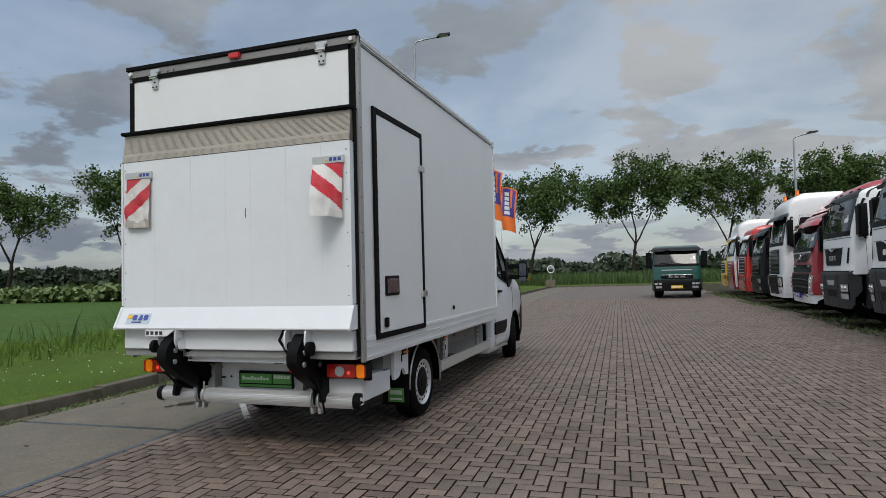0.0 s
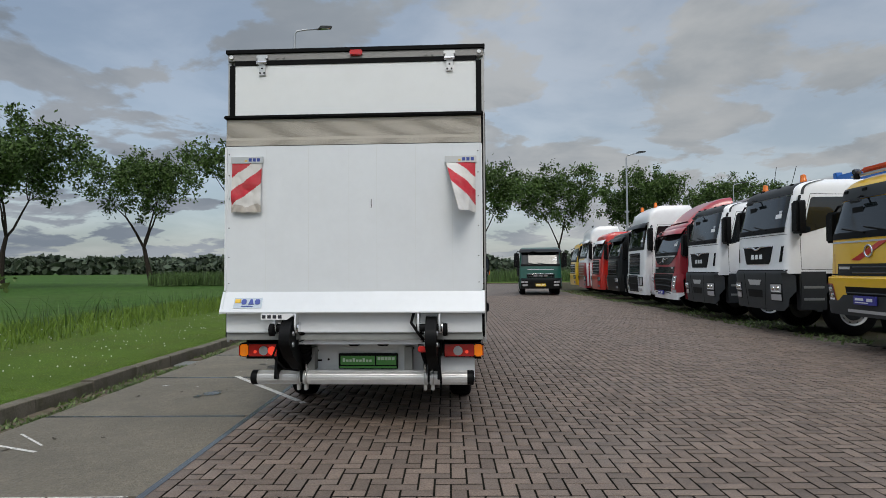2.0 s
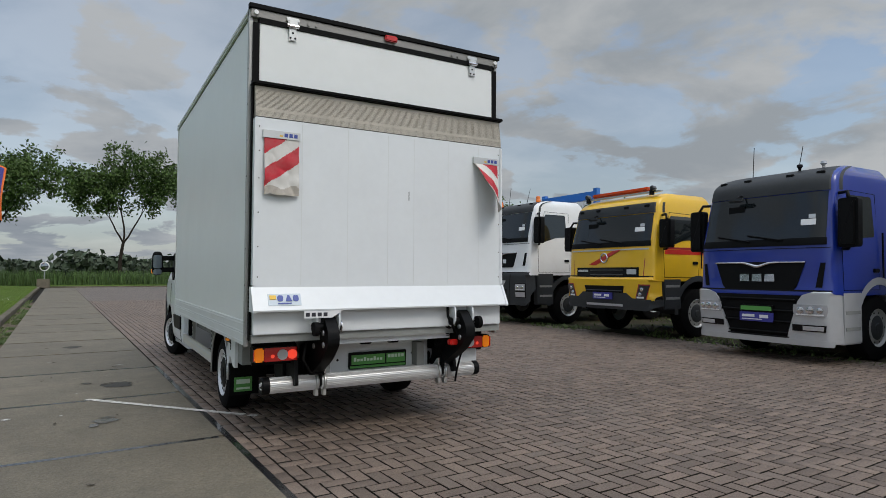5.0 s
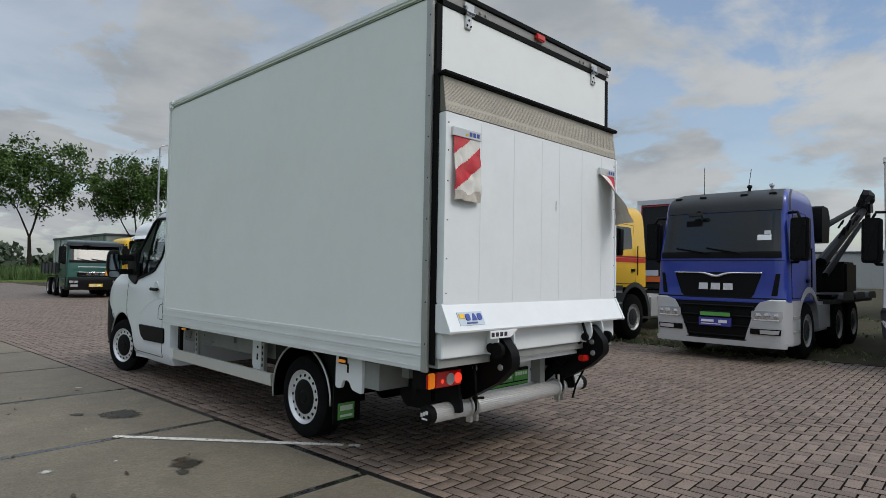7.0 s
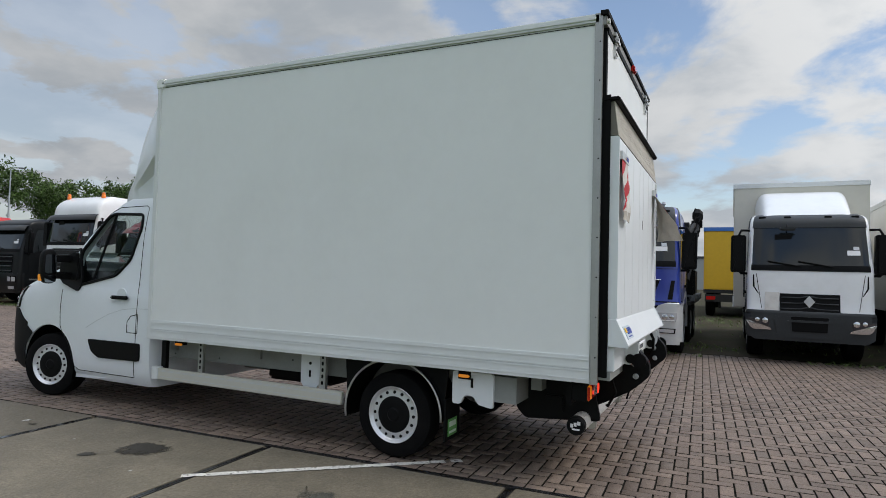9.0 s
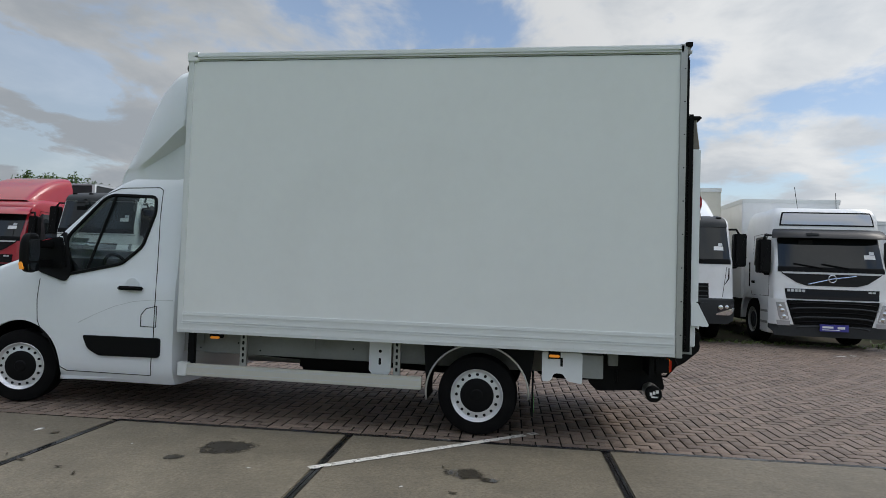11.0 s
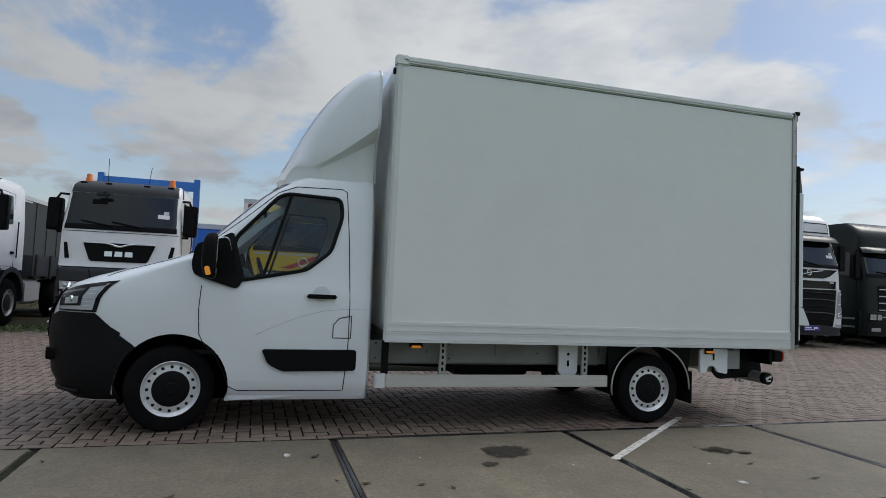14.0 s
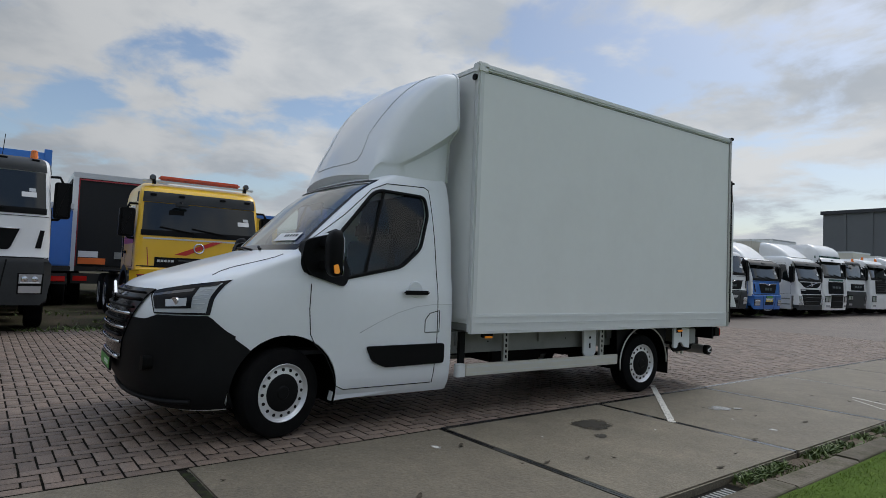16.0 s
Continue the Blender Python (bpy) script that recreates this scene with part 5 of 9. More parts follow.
for sg in (-1, 1):
    LY, LX = 0.075, 0.028
    lamp = part("tail_lamp", box(*sorted((LX + sg * 0.725, LX + sg * 1.062)), LY + 0.015, LY + 0.12, 0.630, 0.750), black_plastic, van, "long tail lamp, red with orange end", bevel=0.012)
    part("red_lens", box(*sorted((LX + sg * 0.735, LX + sg * 0.985)), LY, LY + 0.0145, 0.638, 0.742), red_lens, lamp, bevel=0.004)
    part("indicator", box(*sorted((LX + sg * 0.99, LX + sg * 1.060)), LY - 0.007, LY + 0.017, 0.638, 0.742), orange_glow, lamp, "lit orange indicator", bevel=0.01)
    part("lamp_end", box(*sorted((LX + sg * 1.0625, LX + sg * 1.068)), LY + 0.010, LY + 0.11, 0.634, 0.746), black_plastic, lamp, "black lamp end", bevel=0.002)
    part("side_lens", box(*sorted((LX + sg * 1.0625, LX + sg * 1.068)), LY - 0.009, LY + 0.009, 0.645, 0.735), red_lens, lamp, "narrow red side lens", bevel=0.002)
    part("reverse_lamp", rod((LX + sg * 0.85, LY + 0.001, 0.688), (LX + sg * 0.85, LY - 0.008, 0.688), 0.040, 20), clear_lens, lamp, "round clear lamp")
    part("brake_lamp", rod((LX + sg * 0.775, LY + 0.001, 0.688), (LX + sg * 0.775, LY - 0.009, 0.688), 0.036, 20), red_lit if sg < 0 else red_lens, lamp, "round red lamp")
    part("fog_spot", rod((LX + sg * 0.925, LY + 0.001, 0.678), (LX + sg * 0.925, LY - 0.004, 0.678), 0.014, 12), red_lit, lamp, "small lit red spot")
    part("lamp_bracket", box(*sorted((LX + sg * 0.72, LX + sg * 1.05)), LY + 0.122, LY + 0.16, 0.60, 0.77), black_plastic, van)
    # chassis
    part("chassis_rail", box(*sorted((sg * 0.40, sg * 0.47)), 0.20, 4.6, 0.50, 0.70), chassis_grey, van, "grey chassis rail")
    part("outer_rail", box(*sorted((sg * 0.78, sg * 0.82)), 2.05, 4.50, 0.56, 0.76), chassis_grey, van, "grey panel behind the side guard")
    guard = part("side_guard", box(*sorted((sg * 0.965, sg * 1.005)), 2.13, 4.33, 0.365, 0.475), guard_alu, van, "pale aluminium side guard rail", bevel=0.006)
    for z in (0.395, 0.445, 0.455):
        part("guard_groove", box(*sorted((sg * 1.0052, sg * 1.0062)), 2.14, 4.32, z - 0.002, z + 0.002), seam_grey, guard)
    part("guard_cap", prism(rounded([(sg * 0.93, 4.325), (sg * 1.009, 4.325), (sg * 1.009, 4.43), (sg * 0.93, 4.43)], 0.035, 4), "z", 0.361, 0.479), rail_white, guard, "pale plastic end cap", smooth=40)
    for y, z in ((4.40, 0.735), (4.40, 0.60), (4.30, 0.60), (3.70, 0.735), (3.70, 0.60), (3.30, 0.745), (2.75, 0.74), (2.80, 0.66), (3.92, 0.66)):
        part("bolt", rod((sg * 0.820, y, z), (sg * 0.8225, y, z), 0.008, 8), seam_dark, van)
    for y in (3.80, 2.36):
        post = part("guard_post", box(*sorted((sg * 0.93, sg * 0.963)), y - 0.03, y + 0.03, 0.40, 0.775), alu_dull, guard, "drilled aluminium post")
        for z in np.linspace(0.52, 0.74, 5):
            part("hole", prism(rounded([(y - 0.010, z - 0.017), (y + 0.010, z - 0.017), (y + 0.010, z + 0.017), (y - 0.010, z + 0.017)], 0.008, 2), "x", *sorted((sg * 0.963, sg * 0.9655))), seam_dark, post)
    bp = part("bracket_plate", prism([(2.42, 0.77), (2.62, 0.77), (2.62, 0.50), (2.59, 0.462), (2.45, 0.462), (2.42, 0.50)], "x", *sorted((sg * 0.90, sg * 0.925))), lift_white, van, "white bracket plate with cut corners")
    part("bracket_slot", prism(rounded([(2.51, 0.55), (2.532, 0.55), (2.532, 0.61), (2.51, 0.61)], 0.010, 3), "x", *sorted((sg * 0.926, sg * 0.929))), seam_dark, bp)
    part("bracket_hole", rod((sg * 0.925, 2.52, 0.67), (sg * 0.9285, 2.52, 0.67), 0.014, 14), seam_dark, bp)
    part("front_bracket", box(*sorted((sg * 0.90, sg * 0.94)), 4.30, 4.36, 0.45, 0.775), black_plastic, van)
    bp = part("rear_bracket", prism(rounded([(0.77, 0.50), (0.89, 0.52), (0.93, 0.58), (1.00, 0.58), (1.03, 0.51), (1.10, 0.51), (1.10, 0.755), (0.77, 0.755)], 0.02, 2), "x", *sorted((sg * 1.01, sg * 1.035))), lift_white, van, "white steel bracket")
    part("bracket_slot", box(*sorted((sg * 1.036, sg * 1.039)), 0.93, 0.95, 0.64, 0.71), seam_dark, bp)
    part("bracket_side", box(*sorted((sg * 0.70, sg * 1.01)), 0.60, 0.78, 0.55, 0.74), chassis_grey, van)
    for y, mx, mat in [(4.06, 0.99, orange_lit if sg < 0 else orange_lens), (1.0, 1.045, orange_lit if sg < 0 else orange_lens)] + ([(2.3, 0.99, orange_lens)] if sg > 0 else []):
        part("side_marker", box(*sorted((sg * mx, sg * (mx + 0.022))), y - 0.045, y + 0.045, 0.714, 0.736), mat, van, "orange side marker lamp", bevel=0.006)
    part("marker_mount", box(*sorted((sg * 1.0355, sg * 1.045)), 0.95, 1.05, 0.70, 0.775), black_plastic, van)
    part("marker_mount", box(*sorted((sg * 0.95, sg * 0.99)), 4.0, 4.12, 0.72, 0.775), black_plastic, van)
    # rear mudguard and flap
    arc = [(AXLE_R + 0.44 * math.cos(t), HUB + 0.02 + 0.42 * math.sin(t)) for t in np.linspace(-0.18, math.pi + 0.05, 30)]
    bm = bmesh.new()
    ins, outs = [], []
    for y, z in arc:
        ins.append(bm.verts.new((sg * 0.66, y, z)))
        outs.append(bm.verts.new((sg * 1.0, y, z)))
    for i in range(len(arc) - 1):
        bm.faces.new((ins[i], outs[i], outs[i + 1], ins[i + 1]))
    bmesh.ops.solidify(bm, geom=list(bm.faces), thickness=0.012)
    mg = part("mudguard", bm, black_plastic, van, "black mudguard with bright edge", smooth=40)
    part("mudguard_skirt", prism([(y, z) for y, z in arc[:-1]] + [(1.16, 0.78), (2.12, 0.78)], "x", *sorted((sg * 0.955, sg * 0.97))), black_plastic, mg)
    part("mudguard_edge", tube([(sg * 1.004, y, z) for y, z in arc], 0.009, 6), alu, mg, "bright metal edge", smooth=True)
    flap = part("mud_flap", box(*sorted((sg * 0.74, sg * 1.0)), 1.165, 1.182, 0.20, 0.52), rubber, van, "black mud flap with green sticker")
    part("flap_sticker", box(*sorted((sg * 0.80, sg * 0.96)), 1.1605, 1.1645, 0.23, 0.36), green_plate, flap, "green sticker with pale bars")
    part("sticker_print", box(*sorted((sg * 0.82, sg * 0.94)), 1.158, 1.1602, 0.30, 0.34), pale_print, flap)
    part("sticker_print", box(*sorted((sg * 0.82, sg * 0.94)), 1.158, 1.1602, 0.25, 0.268), pale_print, flap)
    wheel(van, sg * 0.865, AXLE_R, HUB, HUB, 0.225, 0.226, sg, steel_rim, black_plastic, 16, "rear_wheel")
    wheel(van, sg * 0.872, AXLE_F + 0.03, 0.348, 0.348, 0.225, 0.226, sg, steel_rim, black_plastic, 16, "front_wheel", 14)
for y in (0.5, 2.1, 3.2, 4.3):
    part("cross_member", box(-0.85, 0.85, y - 0.04, y + 0.04, 0.64, 0.775), chassis_grey, van)
part("rear_axle", rod((-0.80, AXLE_R, HUB), (0.80, AXLE_R, HUB), 0.055, 16), black_plastic, van, "black rear axle")
part("differential", lathe([(-0.16, 0.05), (-0.1, 0.13), (0.1, 0.13), (0.16, 0.05)], "x", 20, (0, AXLE_R, HUB)), black_plastic, van, smooth=40)
part("prop_shaft", rod((0, AXLE_R + 0.1, 0.38), (0, 5.2, 0.50), 0.04, 14), black_plastic, van)
part("spare_wheel", lathe([(0.40, 0.18), (0.40, 0.33), (0.58, 0.33), (0.58, 0.18)], "z", 32, (0.1, 0.80, 0)), rubber, van, "spare wheel slung under the box", smooth=40)
part("fuel_tank", box(-0.36, 0.30, 2.7, 3.5, 0.36, 0.52), black_plastic, van, bevel=0.03)
part("exhaust", rod((0.2, 2.9, 0.40), (0.2, 4.3, 0.40), 0.07, 16), alu_dull, van, "dull metal silencer", smooth=40)
part("lift_pump_box", box(0.60, 1.02, 0.18, 0.72, 0.43, 0.62), lift_white, van, "white pump housing under the box", bevel=0.01)
part("lift_frame", box(-0.75, 0.75, 0.32, 0.46, 0.48, 0.60), black_plastic, lift, "black lift cross tube", bevel=0.01)
for sg in (-1, 1):
    part("lift_cheek", prism(rounded([(0.05, 0.44), (0.62, 0.40), (0.70, 0.48), (0.60, 0.76), (0.12, 0.76)], 0.03, 2), "x", *sorted((sg * 0.70, sg * 0.725))), black_plastic, lift, "black steel lift cheek")

# side door on the kerb-away flank
DX = W
door = part("side_door", box(DX - 0.001, DX + 0.012, 0.30, 1.30, 0.96, 2.74), panel_white, van, "white side door with black seals", bevel=0.004)
for y0, y1, z0, z1 in ((0.235, 0.30, 0.915, 2.79), (1.30, 1.35, 0.915, 2.79), (0.30, 1.30, 2.74, 2.79), (0.30, 1.30, 0.915, 0.96)):
    part("door_frame", box(DX + 0.001, DX + 0.018, y0, y1, z0, z1), seal_black, door, "black door frame", bevel=0.003)
lock = part("door_lock", box(DX + 0.0125, DX + 0.022, 0.41, 0.70, 1.255, 1.42), black_plastic, door, "recessed chrome lock in a black frame", bevel=0.006)
part("lock_bowl", box(DX + 0.0225, DX + 0.026, 0.435, 0.675, 1.275, 1.40), chrome, lock, bevel=0.004)
part("lock_lever", box(DX + 0.0265, DX + 0.04, 0.47, 0.66, 1.33, 1.36), chrome, lock, bevel=0.006)
for z in (1.24, 2.44):
    hg = part("door_hinge", box(DX + 0.0185, DX + 0.035, 1.24, 1.37, z - 0.03, z + 0.03), alu, door, "metal hinge", bevel=0.005)
part("door_catch", box(DX + 0.0125, DX + 0.04, 0.38, 0.43, 1.0, 1.08), black_plastic, door, bevel=0.006)
part("side_button", box(DX + 0.0045, DX + 0.02, 2.235, 2.285, 1.03, 1.075), black_plastic, van, "small black box", bevel=0.006)

# the box stands a little higher at its front than at its rear
done = set()
for ob in van.children_recursive:
    if ob.type == "MESH" and ob.data.name not in done:
        done.add(ob.data.name)
        for p in ob.data.vertices:
            y, z = p.co.y, p.co.z
            if z > 0.8 and y > 0 and (y < 4.40 or z > 2.3):
                k = (z - 0.8) / 2.5 if y < 4.40 else z - 2.3
                p.co.z += 0.028 * min(y / 4.37, 1) * min(k, 1)

# ---------------------------------------------------------------- lorries
def lorry(label, group, x, y, turn=-90.0, W=2.4, paint=truck_white, roof=3.1, scr0=1.8, scr1=2.6, bump=1.0, bot=0.35, lean=0.22,
          band=None, band_z=None, bumper=truck_grey, middle=None, grille=(1.1, 1.5, 0.62), grille_mat=black_gloss, bars=0, bar_mat=truck_silver, badge=True,
          lamp=(0.78, 1.0), visor=None, deflector=0.0, sides=False, beacons=False, light_bar=False, load="tractor", load_mat=truck_white, load_h=3.6, length=7.0,
          plate=None, cab_len=2.0, wheel_r=0.50, stripe=None, chin=None, twin_mirror=True, lower=None, aerial=False, horns=False, top_lights=False, low=None, note=True, mid_w=0.52, style="bars", load_w=None, light_panel=None, panel_mat=None, crown=0.45, crown_p=4, two_tone=None, cooler=False, side_stripe=None):
    """A forward-control lorry. Its own frame: nose at y = 0 looking to -y, x across, z up."""
    t = thing("lorry", label, "lorry", group, at=pose(x, y, 0, 0, 0, turn))
    h = W / 2
    low = (bump - 0.06 if style != "bars" else bot + 0.12) if low is None else low

    def prof(z):
        """Set-back of the nose and half width at a height."""
        if z < bump:
            return 0.05 * min(1.0, max(0.0, 1 - (z - bot) / (bump - bot))) ** 2, h
        if z < scr0:
            return 0.02 + 0.03 * (z - bump) / (scr0 - bump), h * (1 - 0.01 * (z - bump))
        f = (z - scr0) / (scr1 - scr0)
        if z <= scr1:
            return 0.05 + lean * f, h * (0.99 - 0.035 * f)
        g = min(1.0, (z - scr1) / max(roof - scr1, 0.05))
        return 0.05 + lean + 0.05 * g + crown * g ** crown_p, h * (0.955 - 0.03 * g - 0.07 * g ** 5)

    N, D = 5.0, 0.24

    def face(z, u, off=0.0):
        """A place on the nose: u from -1 to 1 across it."""
        yb, hw = prof(z)
        a = abs(u) ** (N / 2)
        c = math.sqrt(max(0.0, 1 - a * a)) ** (2 / N)
        return Vector((u * hw, yb + D - D * c - off * (0.3 + 0.7 * c), z)) + Vector((math.copysign(off, u) * (1 - c), 0, 0))

    us = [math.sin(radians(a)) for a in np.linspace(-90, 90, 25)]
    us = [math.copysign(abs(u) ** (2 / N), u) for u in us]

    def shell(name, grid, off, mat, parent, lab, thick):
        """A panel on the nose from rows of (height, across), with its edge turned inwards."""
        bm = bmesh.new()
        g = [[bm.verts.new(face(z, u, off)) for z, u in row] for row in grid]
        for a, b in zip(g, g[1:]):
            for i in range(len(a) - 1):
                bm.faces.new((a[i], a[i + 1], b[i + 1], b[i]))
        if thick:
            rim = [(0, i) for i in range(len(g[0]))] + [(j, -1) for j in range(1, len(g))] + [(-1, i) for i in range(len(g[0]) - 2, -1, -1)] + [(j, 0) for j in range(len(g) - 2, 0, -1)]
            back = [bm.verts.new(face(grid[j][i][0], grid[j][i][1], off - thick)) for j, i in rim]
            for n, (j, i) in enumerate(rim):
                m = (n + 1) % len(rim)
                bm.faces.new((g[j][i], back[n], back[m], g[rim[m][0]][rim[m][1]]))
        bmesh.ops.recalc_face_normals(bm, faces=list(bm.faces))
        return part(name, bm, mat, parent, lab, smooth=40)

    def strip(name, z0, z1, u0, u1, off, mat, parent, lab="", nz=4, nu=14, thick=0.0):
        return shell(name, [[(z0 + (z1 - z0) * j / nz, u0 + (u1 - u0) * i / nu) for i in range(nu + 1)] for j in range(nz + 1)], off, mat, parent, lab, thick)

    def patch(name, rows, off, mat, parent, lab="", nu=12, nz=3, thick=0.0):
        """A panel on the nose given by rows of (height, from, to)."""
        grid = []
        for (za, a0, a1), (zb, b0, b1) in zip(rows, rows[1:]):
            for j in range(nz):
                f = j / nz
                grid.append((za + (zb - za) * f, a0 + (b0 - a0) * f, a1 + (b1 - a1) * f))
        grid.append(rows[-1])
        return shell(name, [[(z, a + (b - a) * i / nu) for i in range(nu + 1)] for z, a, b in grid], off, mat, parent, lab, thick)

    def both(name, rows, off, mat, parent, lab="", thick=0.0, nu=8):
        return [patch(name, [(z, sg * a, sg * b) for z, a, b in rows], off, mat, parent, lab, nu, 3, thick) for sg in (-1, 1)]

    def disc(name, z, u, off, r, mat, parent):
        c = face(z, u, off)
        return part(name, lathe([(c.y - 0.012, r * 0.5), (c.y - 0.006, r * 0.92), (c.y + 0.012, r)], "y", 16, (c.x, 0, c.z)), mat, parent, smooth=40)

    def head(rows, off, spots, parent, mat=lamp_dark):
        """Two headlamps: a dark moulded housing, bright round reflectors and a pale light guide."""
        for lampob, sg in zip(both("headlamp", rows, off, mat, parent, "dark headlamp with bright reflectors", 0.012), (-1, 1)):
            for z, u, r in spots:
                disc("reflector", z, sg * u, off + 0.006, r * 0.85, chrome, lampob)
            (za, a0, a1), (zb, b0, b1) = rows[0], rows[-1]
            hgt = zb - za
            patch("light_guide", [(za + hgt * 0.08, sg * (a0 + 0.02), sg * (a1 - 0.02)), (za + hgt * 0.20, sg * (a0 + 0.02), sg * (a1 - 0.02))], off + 0.006, white_print, lampob, "", 8, 1)

    def letters(zc, u0, u1, hgt, n, off, mat, parent, name="badge_bar"):
        """Plain bright blocks where the maker's name stands."""
        for k in range(n):
            a, b = u0 + (u1 - u0) * k / n, u0 + (u1 - u0) * (k + 0.78) / n
            patch(name, [(zc - hgt / 2, a, b), (zc + hgt / 2, a + (b - a) * 0.03, b - (b - a) * 0.03)], off, mat, parent, "plain bright block", 2, 1, 0.008)

    # cab
    zs = sorted(set([low, low + 0.05] + list(np.linspace(low + 0.1, scr1, 9)) + list(np.linspace(scr1, roof, 8))))
    bm = bmesh.new()
    rings = []
    for z in zs:
        ring = [bm.verts.new(face(z, u)) for u in us]
        hw = prof(z)[1]
        bk = cab_len - (0.12 * ((z - scr1) / (roof - scr1)) ** 3 if z > scr1 else 0)
        ring += [bm.verts.new((hw, bk - 0.1, z)), bm.verts.new((hw - 0.08, bk, z)), bm.verts.new((-hw + 0.08, bk, z)), bm.verts.new((-hw, bk - 0.1, z))]
        rings.append(ring)
    for a, b in zip(rings, rings[1:]):
        for i in range(len(a)):
            j = (i + 1) % len(a)
            bm.faces.new((a[i], a[j], b[j], b[i]))
    bm.faces.new(rings[0][::-1])
    bm.faces.new(rings[-1])
    part("cab", bm, paint, t, "", smooth=32)
    # a plain black block gives the shade under the cab
    part("under_cab", box(-h + 0.42, h - 0.42, 0.20, cab_len - 0.05, bot + 0.12, bump), black_plastic, t, "black block standing in for the shade under the cab")
    if two_tone:
        strip("lower_body", bot + 0.14, two_tone[1], -1.0, 1.0, 0.006, two_tone[0], t, "coloured lower cab", 6, 30)
        for s in (-1, 1):
            part("lower_side", box(*sorted((s * (h - 0.02), s * (h + 0.005))), 0.33, cab_len, bump, two_tone[1]), two_tone[0], t)
    if cooler:
        cu = part("cooling_unit", box(-0.85, 0.85, cab_len - 0.45, cab_len + 0.14, roof + 0.06, roof + 0.62), truck_white, t, "white cooling unit on the box", bevel=0.06)
        part("cooler_grille", box(-0.75, 0.75, cab_len - 0.462, cab_len - 0.452, roof + 0.38, roof + 0.56), black_plastic, cu, "black slotted top")
    # windscreen
    ws = strip("windscreen", scr0, scr1, -0.925, 0.925, 0.006, dark_glass, t, "dark glossy windscreen", 5, 24)
    strip("screen_edge", scr0 - 0.06, scr0 + 0.05, -0.935, 0.935, 0.010, black_plastic, ws, "", 2, 24)
    for s in (-1, 1):
        a, b = face(scr0 + 0.02, 0.25 * s + 0.12, 0.03), face(scr0 + 0.12, 0.25 * s - 0.42, 0.025)
        part("wiper", tube([a, a.lerp(b, 0.4), b], 0.014, 5), black_plastic, ws, "black wiper")
    if note:
        patch("window_note", [(scr0 + 0.24, 0.60, 0.80), (scr0 + 0.33, 0.60, 0.80)], 0.014, white_print, ws, "white paper behind the glass", 3, 2)
        patch("window_note", [(scr0 + 0.34, 0.70, 0.79), (scr0 + 0.40, 0.70, 0.79)], 0.014, truck_silver, ws, "pale paper behind the glass", 2, 1)
    p = face(scr1 - 0.18, -0.42, 0.014)
    part("inside_mirror", box(p.x - 0.14, p.x + 0.14, p.y - 0.004, p.y + 0.001, p.z - 0.07, p.z + 0.05), black_plastic, ws)
    if band:
        z0, z1 = band_z
        strip("roof_band", z0, z1, -1.0, 1.0, 0.020, band, t, "dark roof panel over the windscreen", 10, 30)
        if top_lights is False and roof - scr1 > 0.25:
            for u in (-0.8, -0.35, 0.35, 0.8):
                p = face(z0 + (z1 - z0) * 0.7, u, 0.02)
                part("marker", box(p.x - 0.06, p.x + 0.06, p.y - 0.02, p.y + 0.02, p.z - 0.025, p.z + 0.025), black_plastic, t, bevel=0.008)
    if visor:
        vm = visor
        bm = bmesh.new()
        g = []
        for j, (dz, off) in enumerate(((0.10, 0.02), (0.06, 0.14), (-0.03, 0.22), (-0.10, 0.24))):
            g.append([face(scr1 + dz, u, off) for u in np.linspace(-0.98, 0.98, 21)])
        bm.free()
        skin("sun_visor", g, vm, t, "wide sun visor", 0.012)
    if light_panel:
        patch("light_panel", [(light_panel[0], -0.86, 0.86), (light_panel[1], -0.84, 0.84)], 0.012, panel_mat or clear_lens, t, "pale glazed panel over the visor", 20, 4, 0.01)
        patch("panel_edge", [(light_panel[0] - 0.03, -0.89, 0.89), (light_panel[1] + 0.03, -0.87, 0.87)], 0.006, black_plastic, t, "", 20, 4)
    z0, z1, gw = grille
    bh = bump - bot
    if style == "wing":                     # winged grille, bumper with cheeks
        gr = patch("grille", [(z0, -0.76 * gw, 0.76 * gw), (z0 + 0.05, -0.82 * gw, 0.82 * gw), (z1, -gw, gw)], 0.012, black_plastic, t, "black tapering grille", 16, 3, 0.012)
        part("badge_strip", tube([face(z1 - 0.01 - 0.06 * math.exp(-(u / 0.13) ** 2), u, 0.030) for u in np.linspace(-gw, gw, 41)], [0.012 + 0.016 * math.exp(-(u / 0.2) ** 2) for u in np.linspace(-gw, gw, 41)], 6), chrome, gr, "bright strip", smooth=True)
        letters(z0 + (z1 - z0) * 0.42, -0.40 * gw, 0.44 * gw, (z1 - z0) * 0.27, 3, 0.024, chrome, gr)
        both("side_vent", [(z0 + 0.04, 0.80, 0.88), (z1 - 0.02, 0.86, 0.92)], 0.006, black_plastic, t, "dark slot")
        part("panel_gap", tube([face(scr0 - 0.10, u, 0.004) for u in np.linspace(-0.97, 0.97, 21)], 0.006, 4), seam_dark, t)
        part("panel_gap", tube([face(bump + 0.01, u, 0.012) for u in np.linspace(-0.98, 0.98, 21)], 0.016, 4), seam_dark, t)
